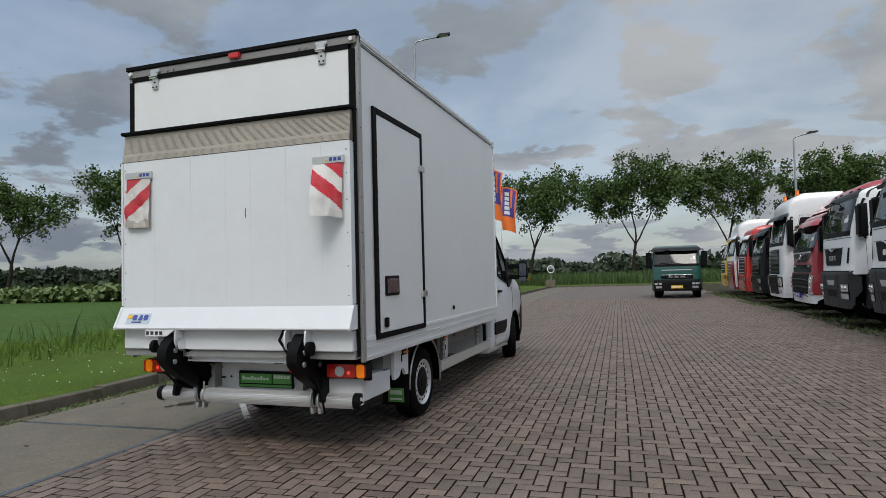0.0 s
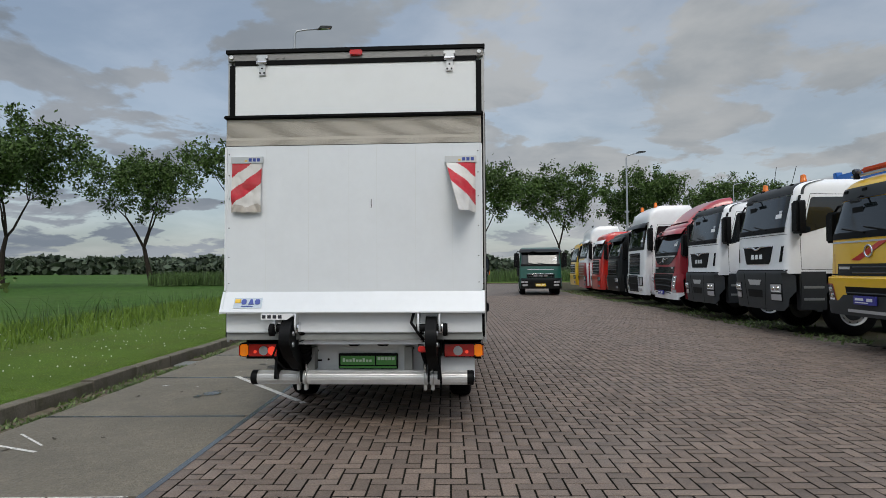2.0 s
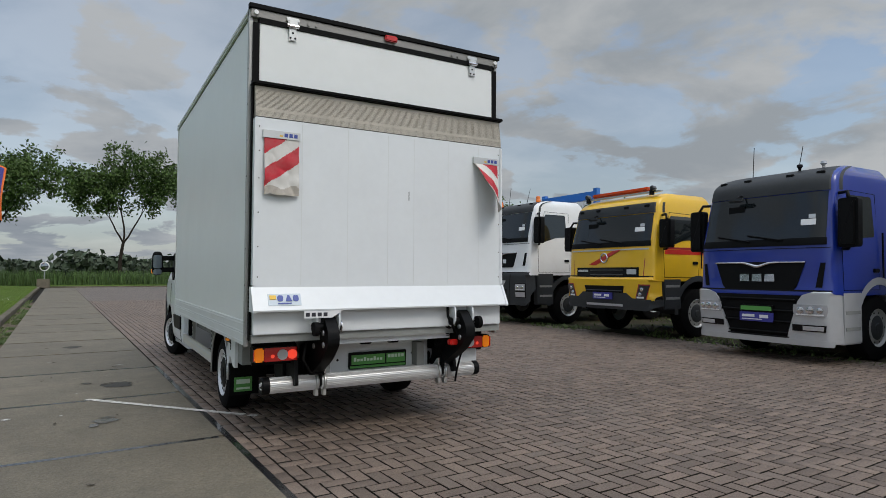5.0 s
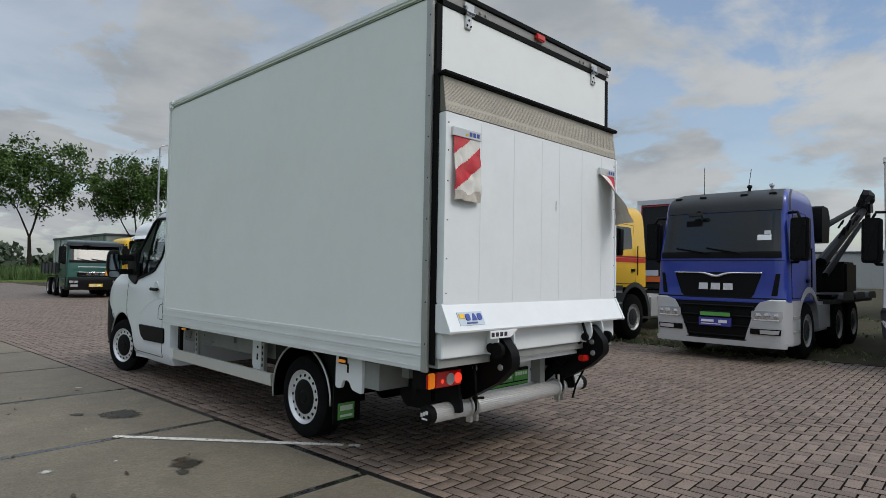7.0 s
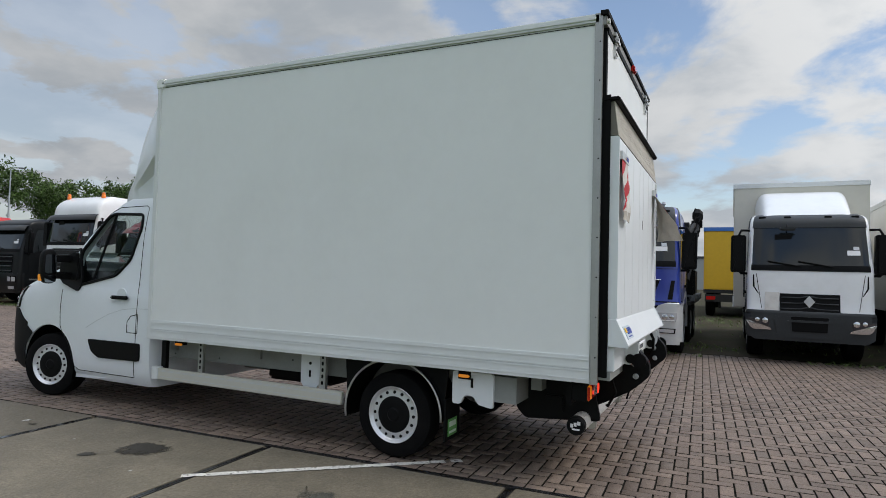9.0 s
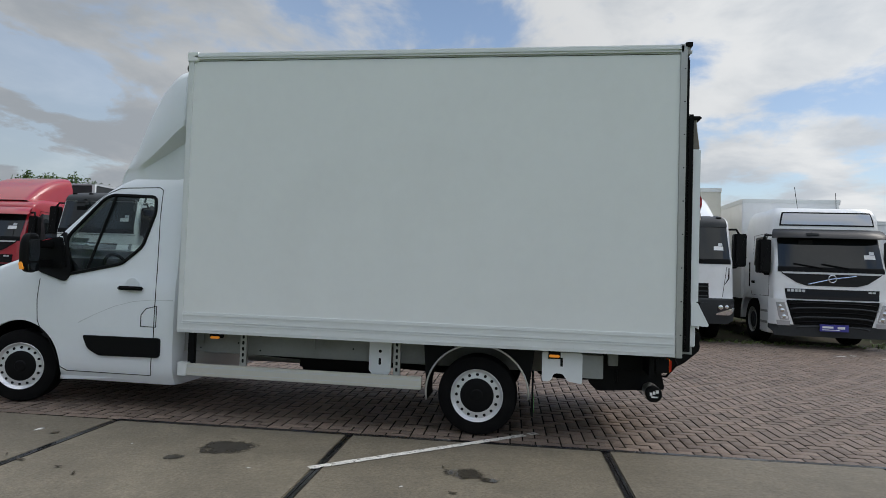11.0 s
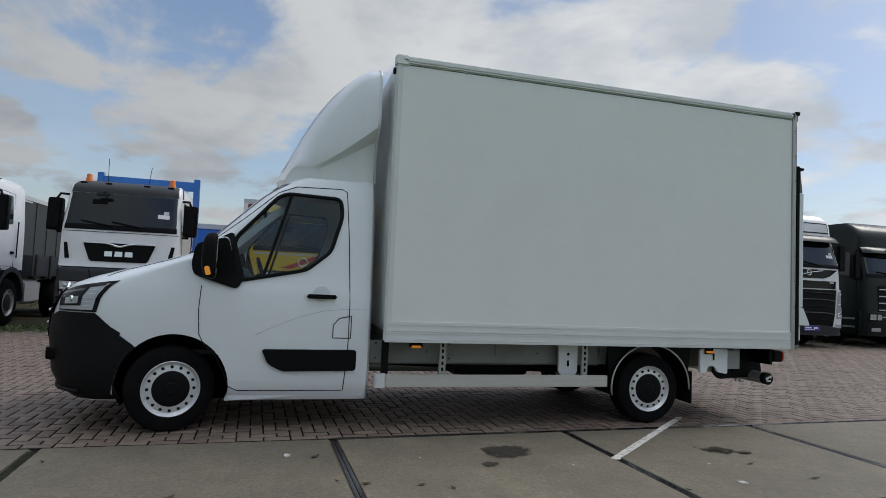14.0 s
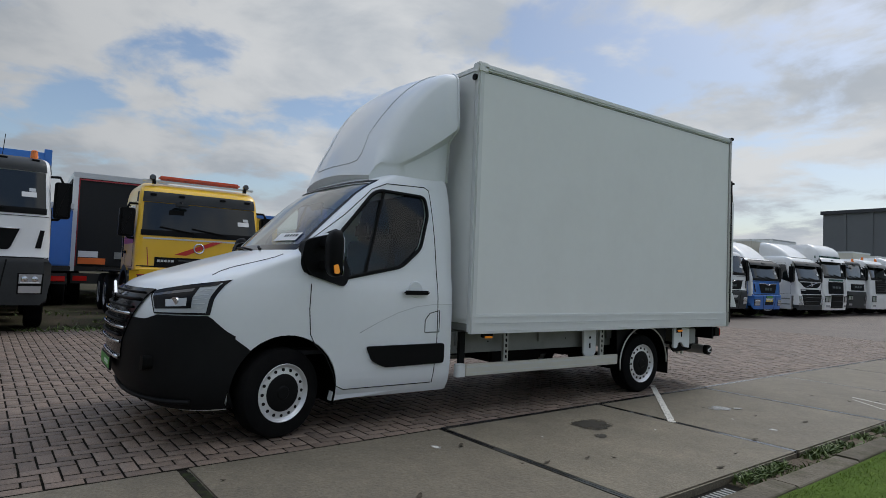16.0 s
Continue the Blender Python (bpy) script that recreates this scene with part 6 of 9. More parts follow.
        if middle:
            bp = patch("bumper", [(bot + 0.04, -0.6, 0.6), (bump, -0.66, 0.66)], 0.014, black_plastic, t, "dark ribbed air intake", 16, 3, 0.01)
            for k in range(4):
                z = bot + 0.16 + bh * 0.21 * k
                part("intake_bar", tube([face(z, u, 0.030) for u in np.linspace(-0.56, 0.56, 11)], 0.020, 5), black_plastic, bp, smooth=True)
            both("bumper_cheek", [(bot + 0.05, 0.42, 1.0), (bot + bh * 0.30, 0.47, 1.0), (bump - 0.14, 0.60, 1.0), (bump - 0.05, 0.66, 1.0), (bump, 0.80, 0.97)], 0.05, bumper, bp, "silver bumper corner", 0.03, 14)
            patch("bumper_lip", [(bot, -0.98, 0.98), (bot + 0.09, -0.99, 0.99)], 0.06, bumper, bp, "", 24, 2, 0.02)
            part("lip_gap", tube([face(bot + 0.105, u, 0.05) for u in np.linspace(-0.46, 0.46, 9)], 0.012, 4), seam_dark, bp)
            head([(bot + bh * 0.55, 0.56, 0.93), (bot + bh * 0.64, 0.54, 0.95), (bot + bh * 0.76, 0.55, 0.945)], 0.066, [(bot + bh * 0.655, 0.64, 0.065), (bot + bh * 0.66, 0.76, 0.07), (bot + bh * 0.66, 0.87, 0.055)], bp, clear_lens)
            both("fog_lamp", [(bot + bh * 0.27, 0.52, 0.92), (bot + bh * 0.39, 0.52, 0.93)], 0.066, black_gloss, bp, "dark fog lamp recess", 0.008)
            both("fog_lens", [(bot + bh * 0.29, 0.66, 0.90), (bot + bh * 0.37, 0.66, 0.91)], 0.074, clear_lens, bp)
        else:
            bp = patch("bumper", [(bot, -0.90, 0.90), (bot + 0.10, -0.98, 0.98), (bot + bh * 0.5, -1.0, 1.0), (bump - 0.10, -1.0, 1.0), (bump, -0.97, 0.97)], 0.045, bumper, t, "dark plastic bumper", 28, 2, 0.03)
            patch("bumper_recess", [(bot + bh * 0.30, -0.28, 0.28), (bot + bh * 0.50, -0.30, 0.30)], 0.056, black_plastic, bp, "", 10, 1)
            patch("bumper_badge", [(bot + bh * 0.62, -0.20, 0.20), (bot + bh * 0.76, -0.27, 0.27)], 0.060, truck_silver, bp, "pale plate", 6, 1, 0.006)
            both("bumper_edge", [(bot + bh * 0.02, 0.34, 0.36), (bot + bh * 0.96, 0.44, 0.46)], 0.053, seam_dark, bp)
            both("lamp_recess", [(bot + bh * 0.24, 0.60, 0.92), (bot + bh * 0.68, 0.60, 0.93)], 0.052, black_plastic, bp, "", 0.006)
            head([(bot + bh * 0.46, 0.62, 0.90), (bot + bh * 0.66, 0.62, 0.91)], 0.062, [(bot + bh * 0.56, 0.69, 0.06), (bot + bh * 0.56, 0.82, 0.06)], bp, clear_lens)
            both("fog_lamp", [(bot + bh * 0.26, 0.62, 0.90), (bot + bh * 0.41, 0.62, 0.90)], 0.062, clear_lens, bp, "clear fog lamp", 0.008)
    elif style in ("slant", "slot"):        # slanting lamps; a wide ribbed grille, or a slot over a painted bumper
        v0, v1 = scr0 - 0.34, scr0 - 0.02
        if style == "slant":
            gr = patch("nose_panel", [(v0, -0.44, 0.44), (v0 + 0.06, -0.62, 0.62), (v1 - 0.08, -0.86, 0.86), (v1, -0.90, 0.90)], 0.010, black_gloss, t, "black tapering panel under the windscreen", 18, 3, 0.006)
            patch("nose_trim", [(v1 - 0.075, -0.84, 0.84), (v1 - 0.035, -0.87, 0.87)], 0.022, truck_silver, gr, "silver strip", 18, 1, 0.006)
            part("badge_bar", tube([face(v0 + 0.03, -0.42, 0.024), face((v0 + v1) / 2 - 0.01, 0, 0.026), face(v1 - 0.10, 0.42, 0.024)], 0.012, 5), chrome, gr, "thin slanting bar")
            c = face((v0 + v1) / 2 - 0.01, 0, 0.03)
            part("badge_ring", tube([(c.x + 0.075 * math.cos(a), c.y, c.z + 0.075 * math.sin(a)) for a in np.linspace(0, 6.283, 18, endpoint=False)], 0.014, 5, closed=True), chrome, gr, "plain ring", smooth=True)
            ns0 = v0 - 0.28
            gr2 = patch("name_strip", [(ns0, -0.80, 0.80), (v0 - 0.07, -0.82, 0.82)], 0.012, black_gloss, t, "black strip", 16, 2, 0.006)
            letters(v0 - 0.11, -0.78, -0.46, 0.05, 5, 0.02, truck_silver, gr2, "strip_mark")
            letters(v0 - 0.11, 0.62, 0.76, 0.04, 2, 0.02, truck_silver, gr2, "strip_mark")
            g1, g0 = ns0 - 0.03, bot + 0.17
            bp = patch("bumper", [(bot, -0.97, 0.97), (bot + 0.15, -1.0, 1.0), (bot + 0.24, -1.0, 1.0)], 0.05, chin or truck_grey, t, "grey lower bumper", 28, 2, 0.03)
            g = patch("grille", [(g0, -0.64, 0.64), (g0 + 0.08, -0.68, 0.68), (g1, -0.80, 0.80)], 0.030, black_plastic, t, "wide black ribbed grille", 18, 3, 0.012)
            for k in range(6):
                z = g0 + (g1 - g0) * (k + 0.5) / 6
                ww = 0.62 + 0.15 * (k + 0.5) / 6
                part("grille_bar", tube([face(z - 0.04 * (u / ww) ** 4, u, 0.042) for u in np.linspace(-ww, ww, 17)], 0.016 if k % 2 else 0.022, 5), bar_mat if k % 2 == 0 else black_plastic, g, smooth=True)
            both("bumper_cheek", [(g0 + 0.06, 0.67, 1.0), (g0 + (g1 - g0) * 0.5, 0.74, 1.0), (g1 + 0.02, 0.82, 1.0)], 0.045, bumper, t, "painted lamp cheek", 0.02, 10)
            head([(g0 + (g1 - g0) * 0.28, 0.76, 0.90), (g0 + (g1 - g0) * 0.45, 0.77, 0.93), (g1 - 0.05, 0.84, 0.965)], 0.058, [(g0 + (g1 - g0) * 0.40, 0.84, 0.055), (g0 + (g1 - g0) * 0.62, 0.87, 0.055), (g1 - 0.13, 0.905, 0.04)], bp, clear_lens)
            both("fog_lamp", [(g0 + 0.05, 0.74, 0.94), (g0 + 0.15, 0.74, 0.95)], 0.062, clear_lens, bp, "clear fog lamp", 0.006)
        else:
            gr = patch("grille", [(z0, -0.72, 0.72), (z1, -0.72, 0.72)], 0.014, black_gloss, t, "narrow black slot", 18, 2, 0.01)
            letters((z0 + z1) / 2 + 0.03, -0.68, -0.42, 0.045, 5, 0.024, truck_silver, gr, "strip_mark")
            patch("slot_plate", [(z0 + 0.06, 0.48, 0.68), (z0 + 0.16, 0.48, 0.68)], 0.024, truck_silver, gr, "pale plate", 4, 1)
            for k in range(2):
                part("grille_bar", tube([face(z0 + 0.05 + 0.09 * k, u, 0.024) for u in np.linspace(-0.36, 0.40, 9)], 0.016, 5), truck_grey, gr)
            part("badge_bar", prism([(-0.52, z1 + 0.06), (-0.30, z1 + 0.05), (0.40, z1 + 0.36), (0.20, z1 + 0.35)], "y", face(z1 + 0.2, 0).y - 0.012, face(z1 + 0.2, 0).y + 0.01), truck_scarlet, gr, "slanting red bar")
            c = face(z1 + 0.20, -0.05, 0.014)
            part("badge_ring", tube([(c.x + 0.095 * math.cos(a), c.y, c.z + 0.095 * math.sin(a)) for a in np.linspace(0, 6.283, 18, endpoint=False)], 0.018, 5, closed=True), chrome, gr, "plain ring", smooth=True)
            patch("nose_trim", [(scr0 - 0.13, -0.90, 0.90), (scr0 - 0.10, -0.90, 0.90)], 0.010, truck_silver, t, "pale line under the windscreen", 18, 1)
            both("corner_line", [(z0 + 0.02, 0.80, 0.812), (z1 + 0.18, 0.83, 0.842)], 0.006, truck_red, t)
            bp = patch("bumper", [(bot + 0.20, -0.98, 0.98), (bot + 0.3, -1.0, 1.0), (bump - 0.06, -1.0, 1.0), (bump, -0.96, 0.96)], 0.055, bumper, t, "painted upper bumper", 28, 3, 0.04)
            patch("bumper_gap", [(bump + 0.0, -0.97, 0.97), (bump + 0.05, -0.97, 0.97)], 0.008, seam_dark, bp, "", 24, 1)
            g = patch("air_intake", [(bump - 0.36, -0.42, 0.42), (bump - 0.16, -0.46, 0.46)], 0.064, black_plastic, bp, "black slot in the bumper", 10, 1, 0.006)
            part("intake_bar", tube([face(bump - 0.26, u, 0.074) for u in np.linspace(-0.42, 0.42, 7)], 0.014, 5), truck_grey, g)
            patch("bumper_chin", [(bot, -0.92, 0.92), (bot + 0.10, -1.0, 1.0), (bot + 0.22, -1.0, 1.0), (bot + 0.24, -0.62, 0.62), (bot + 0.34, -0.50, 0.50)], 0.075, truck_grey, bp, "dark lower bumper", 26, 2, 0.03)
            patch("skid_plate", [(bot + 0.06, -0.42, 0.42), (bot + 0.11, -0.42, 0.42)], 0.085, truck_silver, bp, "", 10, 1, 0.006)
            both("lamp_edge", [(bot + 0.20, 0.68, 0.88), (bump - 0.12, 0.76, 0.955)], 0.062, truck_red, bp)
            head([(bot + 0.22, 0.70, 0.87), (bump - 0.14, 0.775, 0.945)], 0.068, [(bot + 0.32, 0.78, 0.05), (bot + 0.42, 0.82, 0.05)], bp)
    elif style == "round":                  # rounded small cab with dark bumper
        gr = patch("grille", [(z0, -gw * 0.98, gw), (z1, -gw * 0.98, gw)], 0.014, black_plastic, t, "black grille with three bars", 16, 2, 0.01)
        for k in range(3):
            z = z0 + (z1 - z0) * (k + 0.6) / 3.3
            part("grille_bar", tube([face(z + 0.03 * math.exp(-(u / 0.1) ** 2), u, 0.026) for u in np.linspace(-gw * 0.95, gw * 0.95, 25)], 0.013, 5), truck_grey, gr, smooth=True)
        c = face((z0 + z1) / 2 + 0.03, 0.0, 0.035)
        part("badge", prism([(c.x - 0.09, c.z), (c.x, c.z - 0.11), (c.x + 0.09, c.z), (c.x, c.z + 0.11)], "y", c.y - 0.008, c.y + 0.02), truck_silver, gr, "plain bright lozenge")
        patch("white_flap", [(z0 + 0.0, -gw - 0.24, -gw - 0.005), (z1 + 0.02, -gw - 0.23, -gw - 0.005)], 0.020, cloth_white, t, "pale flap beside the grille", 4, 1, 0.008)
        both("panel_gap", [(bump, 0.745, 0.755), (scr0 - 0.12, 0.845, 0.855)], 0.004, seam_dark, t)
        both("side_vent", [(z1 - 0.02, 0.80, 0.815), (z1 + 0.12, 0.875, 0.905), (scr0 - 0.14, 0.885, 0.905)], 0.006, black_plastic, t, "dark curved slot")
        bp = patch("bumper", [(bot, -0.86, 0.86), (bot + 0.08, -0.98, 0.98), (bump - 0.08, -1.0, 1.0), (bump, -0.98, 0.98)], 0.045, bumper, t, "dark plastic bumper", 28, 3, 0.03)
        patch("bumper_panel", [(bot + 0.06, -0.50, 0.50), (bump - 0.10, -0.56, 0.56)], 0.060, truck_grey, bp, "", 14, 2, 0.012)
        g = patch("air_intake", [(bot + 0.18, -0.27, 0.27), (bump - 0.10, -0.29, 0.29)], 0.074, black_plastic, bp, "dark slot in the bumper", 8, 1, 0.004)
        patch("intake_step", [(bump - 0.20, -0.40, 0.40), (bump - 0.16, -0.30, 0.30)], 0.084, truck_grey, bp, "", 8, 1, 0.01)
        head([(bot + 0.20, 0.66, 0.90), (bot + 0.30, 0.64, 0.955), (bump - 0.16, 0.64, 0.975)], 0.060, [(bot + 0.36, 0.70, 0.065), (bot + 0.37, 0.82, 0.05)], bp)
        both("lamp_blade", [(bot + 0.19, 0.60, 0.88), (bot + 0.23, 0.62, 0.93), (bump - 0.20, 0.955, 0.985)], 0.070, chrome, bp, "bright blade under the lamp", 0.004)
    else:
        # middle panel with grille
        z0, z1, gw = grille
        gr = strip("grille", z0, z1, -gw, gw, 0.012, grille_mat, t, "black grille", 4, 16, 0.01)
        if badge:
            zc = z0 + (z1 - z0) * 0.52
            bw = 0.16 * W * gw
            for k in range(3):
                xx = (k - 1) * bw * 1.15
                part("badge_bar", prism(rounded([(xx - bw * 0.45, zc - 0.05), (xx + bw * 0.45, zc - 0.05), (xx + bw * 0.38, zc + 0.05), (xx - bw * 0.38, zc + 0.05)], 0.02, 2), "y", face(zc, 0).y - 0.034, face(zc, 0).y - 0.010), chrome, gr, "plain bright block")
            part("badge_strip", tube([face(z1 - 0.02, u, 0.025) for u in np.linspace(-gw, gw, 13)], 0.017, 6), chrome, gr, "bright strip", smooth=True)
        for k in range(bars):
            z = z0 + (z1 - z0) * (k + 0.5) / bars
            part("grille_bar", tube([face(z, u, 0.022) for u in np.linspace(-gw * 0.97, gw * 0.97, 13)], 0.018, 6), bar_mat, gr, "", smooth=True)
        # bumper
        bp = strip("bumper", bot, bump, -1.0, 1.0, 0.03, bumper, t, "", 6, 30, 0.02)
        if chin:
            strip("bumper_chin", bot - 0.02, bot + 0.16, -0.98, 0.98, 0.045, chin, bp, "", 2, 30, 0.015)
        if middle:
            strip("air_intake", bot + 0.10, bump - 0.02, -mid_w, mid_w, 0.045, middle, bp, "dark lower air intake", 3, 14, 0.01)
            for k in range(3):
                z = bot + 0.16 + (bump - bot - 0.24) * k / 2
                part("intake_bar", tube([face(z, u, 0.055) for u in np.linspace(-mid_w + 0.02, mid_w - 0.02, 9)], 0.012, 5), truck_grey, bp, smooth=True)
        for sg in (-1, 1):
            hl = strip("headlamp", lamp[0], lamp[1], sg * 0.60, sg * 0.93, 0.05, black_gloss, bp, "clear headlamp", 3, 8, 0.01)
            strip("lens", lamp[0] + 0.03, lamp[1] - 0.03, sg * 0.62, sg * 0.91, 0.058, clear_lens, hl, "", 2, 8)
            strip("lens_divider", lamp[0] + 0.03, lamp[1] - 0.03, sg * 0.74, sg * 0.77, 0.061, black_gloss, hl, "", 2, 2)
            strip("fog_lamp", bot + 0.14, bot + 0.24, sg * 0.62, sg * 0.86, 0.05, clear_lens, bp, "clear fog lamp", 2, 6, 0.008)
    for s in (-1, 1):
        # flanks: window, door seams, steps, arch
        hw = lambda z: prof(z)[1]
        win = rounded([(0.42, scr0 - 0.10), (0.52 + lean * 0.5, scr1 - 0.05), (1.28, scr1 - 0.05), (1.30, scr0 + 0.08), (0.95, scr0 + 0.06)], 0.05, 2)
        bm = bmesh.new()
        bm.faces.new([bm.verts.new((s * (hw(z) + 0.006), yy, z)) for yy, z in win])
        part("side_window", bm, dark_glass, t, "dark side window")
        seam = [(0.36, scr0 - 0.3), (0.37, bump + 0.02), (1.40, bump + 0.02), (1.40, scr1), (0.50 + lean * 0.6, scr1 + 0.02), (0.36, scr0 - 0.12)]
        part("door_gap", tube([(s * (hw(z) + 0.001), yy, z) for yy, z in seam], 0.006, 4, closed=True), seam_dark, t)
        if side_stripe:
            for zs0, zs1, m in ((scr0 - 0.22, scr0 - 0.13, side_stripe), (scr0 - 0.12, scr0 - 0.08, truck_red)):
                part("side_stripe", box(*sorted((s * (h - 0.03), s * (hw(scr0) + 0.012))), 0.40, cab_len - 0.12, zs0, zs1), m, t, "red stripe along the door")
        part("grab_rail", tube([(s * (h + 0.03), 1.46, bump + 0.20), (s * (h + 0.03), 1.46, scr0 + 0.15)], 0.014, 6), black_plastic, t, "black grab rail")
        part("door_handle", box(*sorted((s * (h - 0.01), s * (h + 0.03))), 1.22, 1.36, bump + 0.28, bump + 0.34), black_plastic, t, bevel=0.008)
        lw = lower or truck_grey
        part("step_panel", box(*sorted((s * (h - 0.18), s * (h + 0.004))), 0.34, 0.86, bot + 0.02, bump + 0.0), lw, t, "step panel under the door", bevel=0.02)
        for z in (bot + 0.22, bot + 0.46):
            part("step", box(*sorted((s * (h - 0.10), s * (h + 0.012))), 0.40, 0.80, z, z + 0.05), chassis_grey, t, "grey step tread")
        arc = [(1.38 + (wheel_r + 0.13) * math.cos(a), wheel_r + 0.03 + (wheel_r + 0.13) * math.sin(a)) for a in np.linspace(-0.05, math.pi + 0.05, 18)]
        bm = bmesh.new()
        i0, o0 = [], []
        for yy, z in arc:
            i0.append(bm.verts.new((s * (h - 0.45), yy, z)))
            o0.append(bm.verts.new((s * (h + 0.01), yy, z)))
        for i in range(len(arc) - 1):
            bm.faces.new((i0[i], o0[i], o0[i + 1], i0[i + 1]))
        bmesh.ops.solidify(bm, geom=list(bm.faces), thickness=0.02)
        part("wheel_arch", bm, lw, t, "wheel arch", smooth=40)
        face_arc = [(yy, z) for yy, z in arc] + [(0.70, bump + 0.06), (2.02, bump + 0.06)][::1]
        ring_o = [(1.38 + (wheel_r + 0.24) * math.cos(a), wheel_r + 0.03 + (wheel_r + 0.24) * math.sin(a)) for a in np.linspace(-0.05, math.pi + 0.05, 18)]
        bm = bmesh.new()
        va = [bm.verts.new((s * (h + 0.008), yy, z)) for yy, z in arc]
        vb = [bm.verts.new((s * (h + 0.008), yy, z)) for yy, z in ring_o]
        for i in range(17):
            bm.faces.new((va[i], va[i + 1], vb[i + 1], vb[i]))
        part("arch_lip", bm, lw, t)
        wheel(t, s * (h - 0.17), 1.38, wheel_r, wheel_r, 0.30, wheel_r * 0.58, s, alu_dull, truck_grey, 10, "front_wheel")
        # mirrors
        mx, mz = s * (h + 0.15), scr1 - 0.12
        m0, m1 = (scr0 - 0.10, scr1 - 0.14) if twin_mirror else (scr0 + 0.04, scr1 - 0.16)
        bm = prism(rounded([(mx - 0.14, m0), (mx + 0.13, m0), (mx + 0.14, m1), (mx - 0.13, m1)], 0.05, 3), "y", 0.17, 0.33)
        bmesh.ops.bevel(bm, geom=[e for e in bm.edges if all(p.co.y < 0.175 for p in e.verts)], offset=0.045, segments=2, affect="EDGES")
        mr = part("mirror", bm, black_plastic, t, "tall black mirror on arms", smooth=40)
        part("mirror_glass", box(mx - 0.11, mx + 0.11, 0.331, 0.335, m0 + 0.22, m1 - 0.05), mirror_mat, mr, "mirror glass")
        part("wide_mirror", box(mx - 0.11, mx + 0.11, 0.331, 0.335, m0 + 0.04, m0 + 0.19), mirror_mat, mr, "wide-angle mirror glass")
        part("mirror_gap", box(mx - 0.142, mx + 0.142, 0.20, 0.325, m0 + 0.198, m0 + 0.210), seam_dark, mr)
        for za, zb in ((scr1 - 0.04, m1 - 0.02), (scr0 - 0.12, m0 + 0.05)):
            part("mirror_arm", tube([(s * (h - 0.08), 0.40, za), (mx - s * 0.05, 0.32, za), (mx, 0.27, zb)], 0.024, 6), black_plastic, mr, smooth=True)
        if s == 1:
            kx = -h * 0.34
            part("kerb_mirror", box(kx - 0.14, kx + 0.14, 0.02, 0.10, scr1 - 0.07, scr1 + 0.0), truck_grey, t, "small mirror over the windscreen", bevel=0.025)
            part("mirror_arm", tube([(kx, 0.06, scr1 - 0.02), (kx, 0.14, scr1 + 0.04), (kx, 0.32, scr1 + 0.04)], 0.014, 6), black_plastic, t, smooth=True)
    if stripe:
        strip("bonnet_stripe", stripe[0], stripe[1], -0.62, 0.62, 0.010, stripe[2], t, "coloured stripe", 2, 14)
    if plate:
        z = bot + (0.38 if style == "wing" else 0.27 if style == "slot" else 0.20)
        y0 = face(z, 0).y - (0.05 if style == "wing" else 0.11)
        pl = part("front_plate", box(-0.27, 0.27, y0 - 0.01, y0 + 0.02, z - 0.07, z + 0.07), plate, t, "plate with plain pale bars")
        part("plate_bar", box(-0.23, -0.02, y0 - 0.014, y0 - 0.0105, z - 0.005, z + 0.035), white_print, pl)
        part("plate_bar", box(0.06, 0.20, y0 - 0.014, y0 - 0.0105, z - 0.015, z + 0.035), white_print, pl)
        part("plate_bar", box(-0.23, 0.10, y0 - 0.014, y0 - 0.0105, z - 0.045, z - 0.03), white_print, pl)
        if style == "wing":
            up = part("front_plate", box(-0.27, 0.27, y0 - 0.008, y0 + 0.02, z + 0.075, z + 0.185), black_plastic, t, "dark holder with green strip")
            part("plate_bar", box(-0.25, 0.25, y0 - 0.012, y0 - 0.0085, z + 0.10, z + 0.165), green_plate, up)
    # roof gear
    if deflector:
        bm = bmesh.new()
        g = []
        for j in range(9):
            f = j / 8
            yy = 0.55 + 1.35 * f
            top = roof - 0.03 + deflector * math.sin(f * math.pi / 2) ** 0.9
            wv = (h - 0.16) * (0.86 + 0.14 * f)
            g.append([bm.verts.new((wv * u, yy, roof - 0.10 + (top - roof + 0.10) * (1 - abs(u) ** 14) ** 0.5)) for u in np.sign(np.linspace(-1, 1, 25)) * np.abs(np.linspace(-1, 1, 25)) ** 0.4])
        for a, b in zip(g, g[1:]):
            for i in range(24):
                bm.faces.new((a[i], a[i + 1], b[i + 1], b[i]))
        bm.faces.new(g[-1])
        part("roof_deflector", bm, paint if load_mat is not truck_cream else truck_white, t, "moulded roof air deflector", smooth=35)
    if beacons:
        for s in (-1, 1):
            part("beacon", lathe([(roof - 0.06, 0.065), (roof + 0.02, 0.065), (roof + 0.03, 0.058), (roof + 0.11, 0.055), (roof + 0.13, 0.03)], "z", 18, (s * h * 0.72, 0.62, 0)), orange_lens, t, "orange beacon", smooth=40)
    if light_bar:
        lb = part("light_bar", box(-h * 0.66, h * 0.66, 0.40, 0.56, roof + 0.06, roof + 0.15), light_bar_red, t, "orange-red roof light bar", bevel=0.03)
        for s in (-1, 1):
            part("spot_lamp", lathe([(0.36, 0.045), (0.38, 0.06), (0.45, 0.055), (0.48, 0.03)], "y", 20, (s * h * 0.76, 0, roof + 0.10)), lamp_dark, t, "round spot lamp", smooth=40)
            part("lamp_foot", box(s * h * 0.74 - 0.03, s * h * 0.74 + 0.03, 0.36, 0.44, roof - 0.03, roof + 0.06), black_plastic, t)
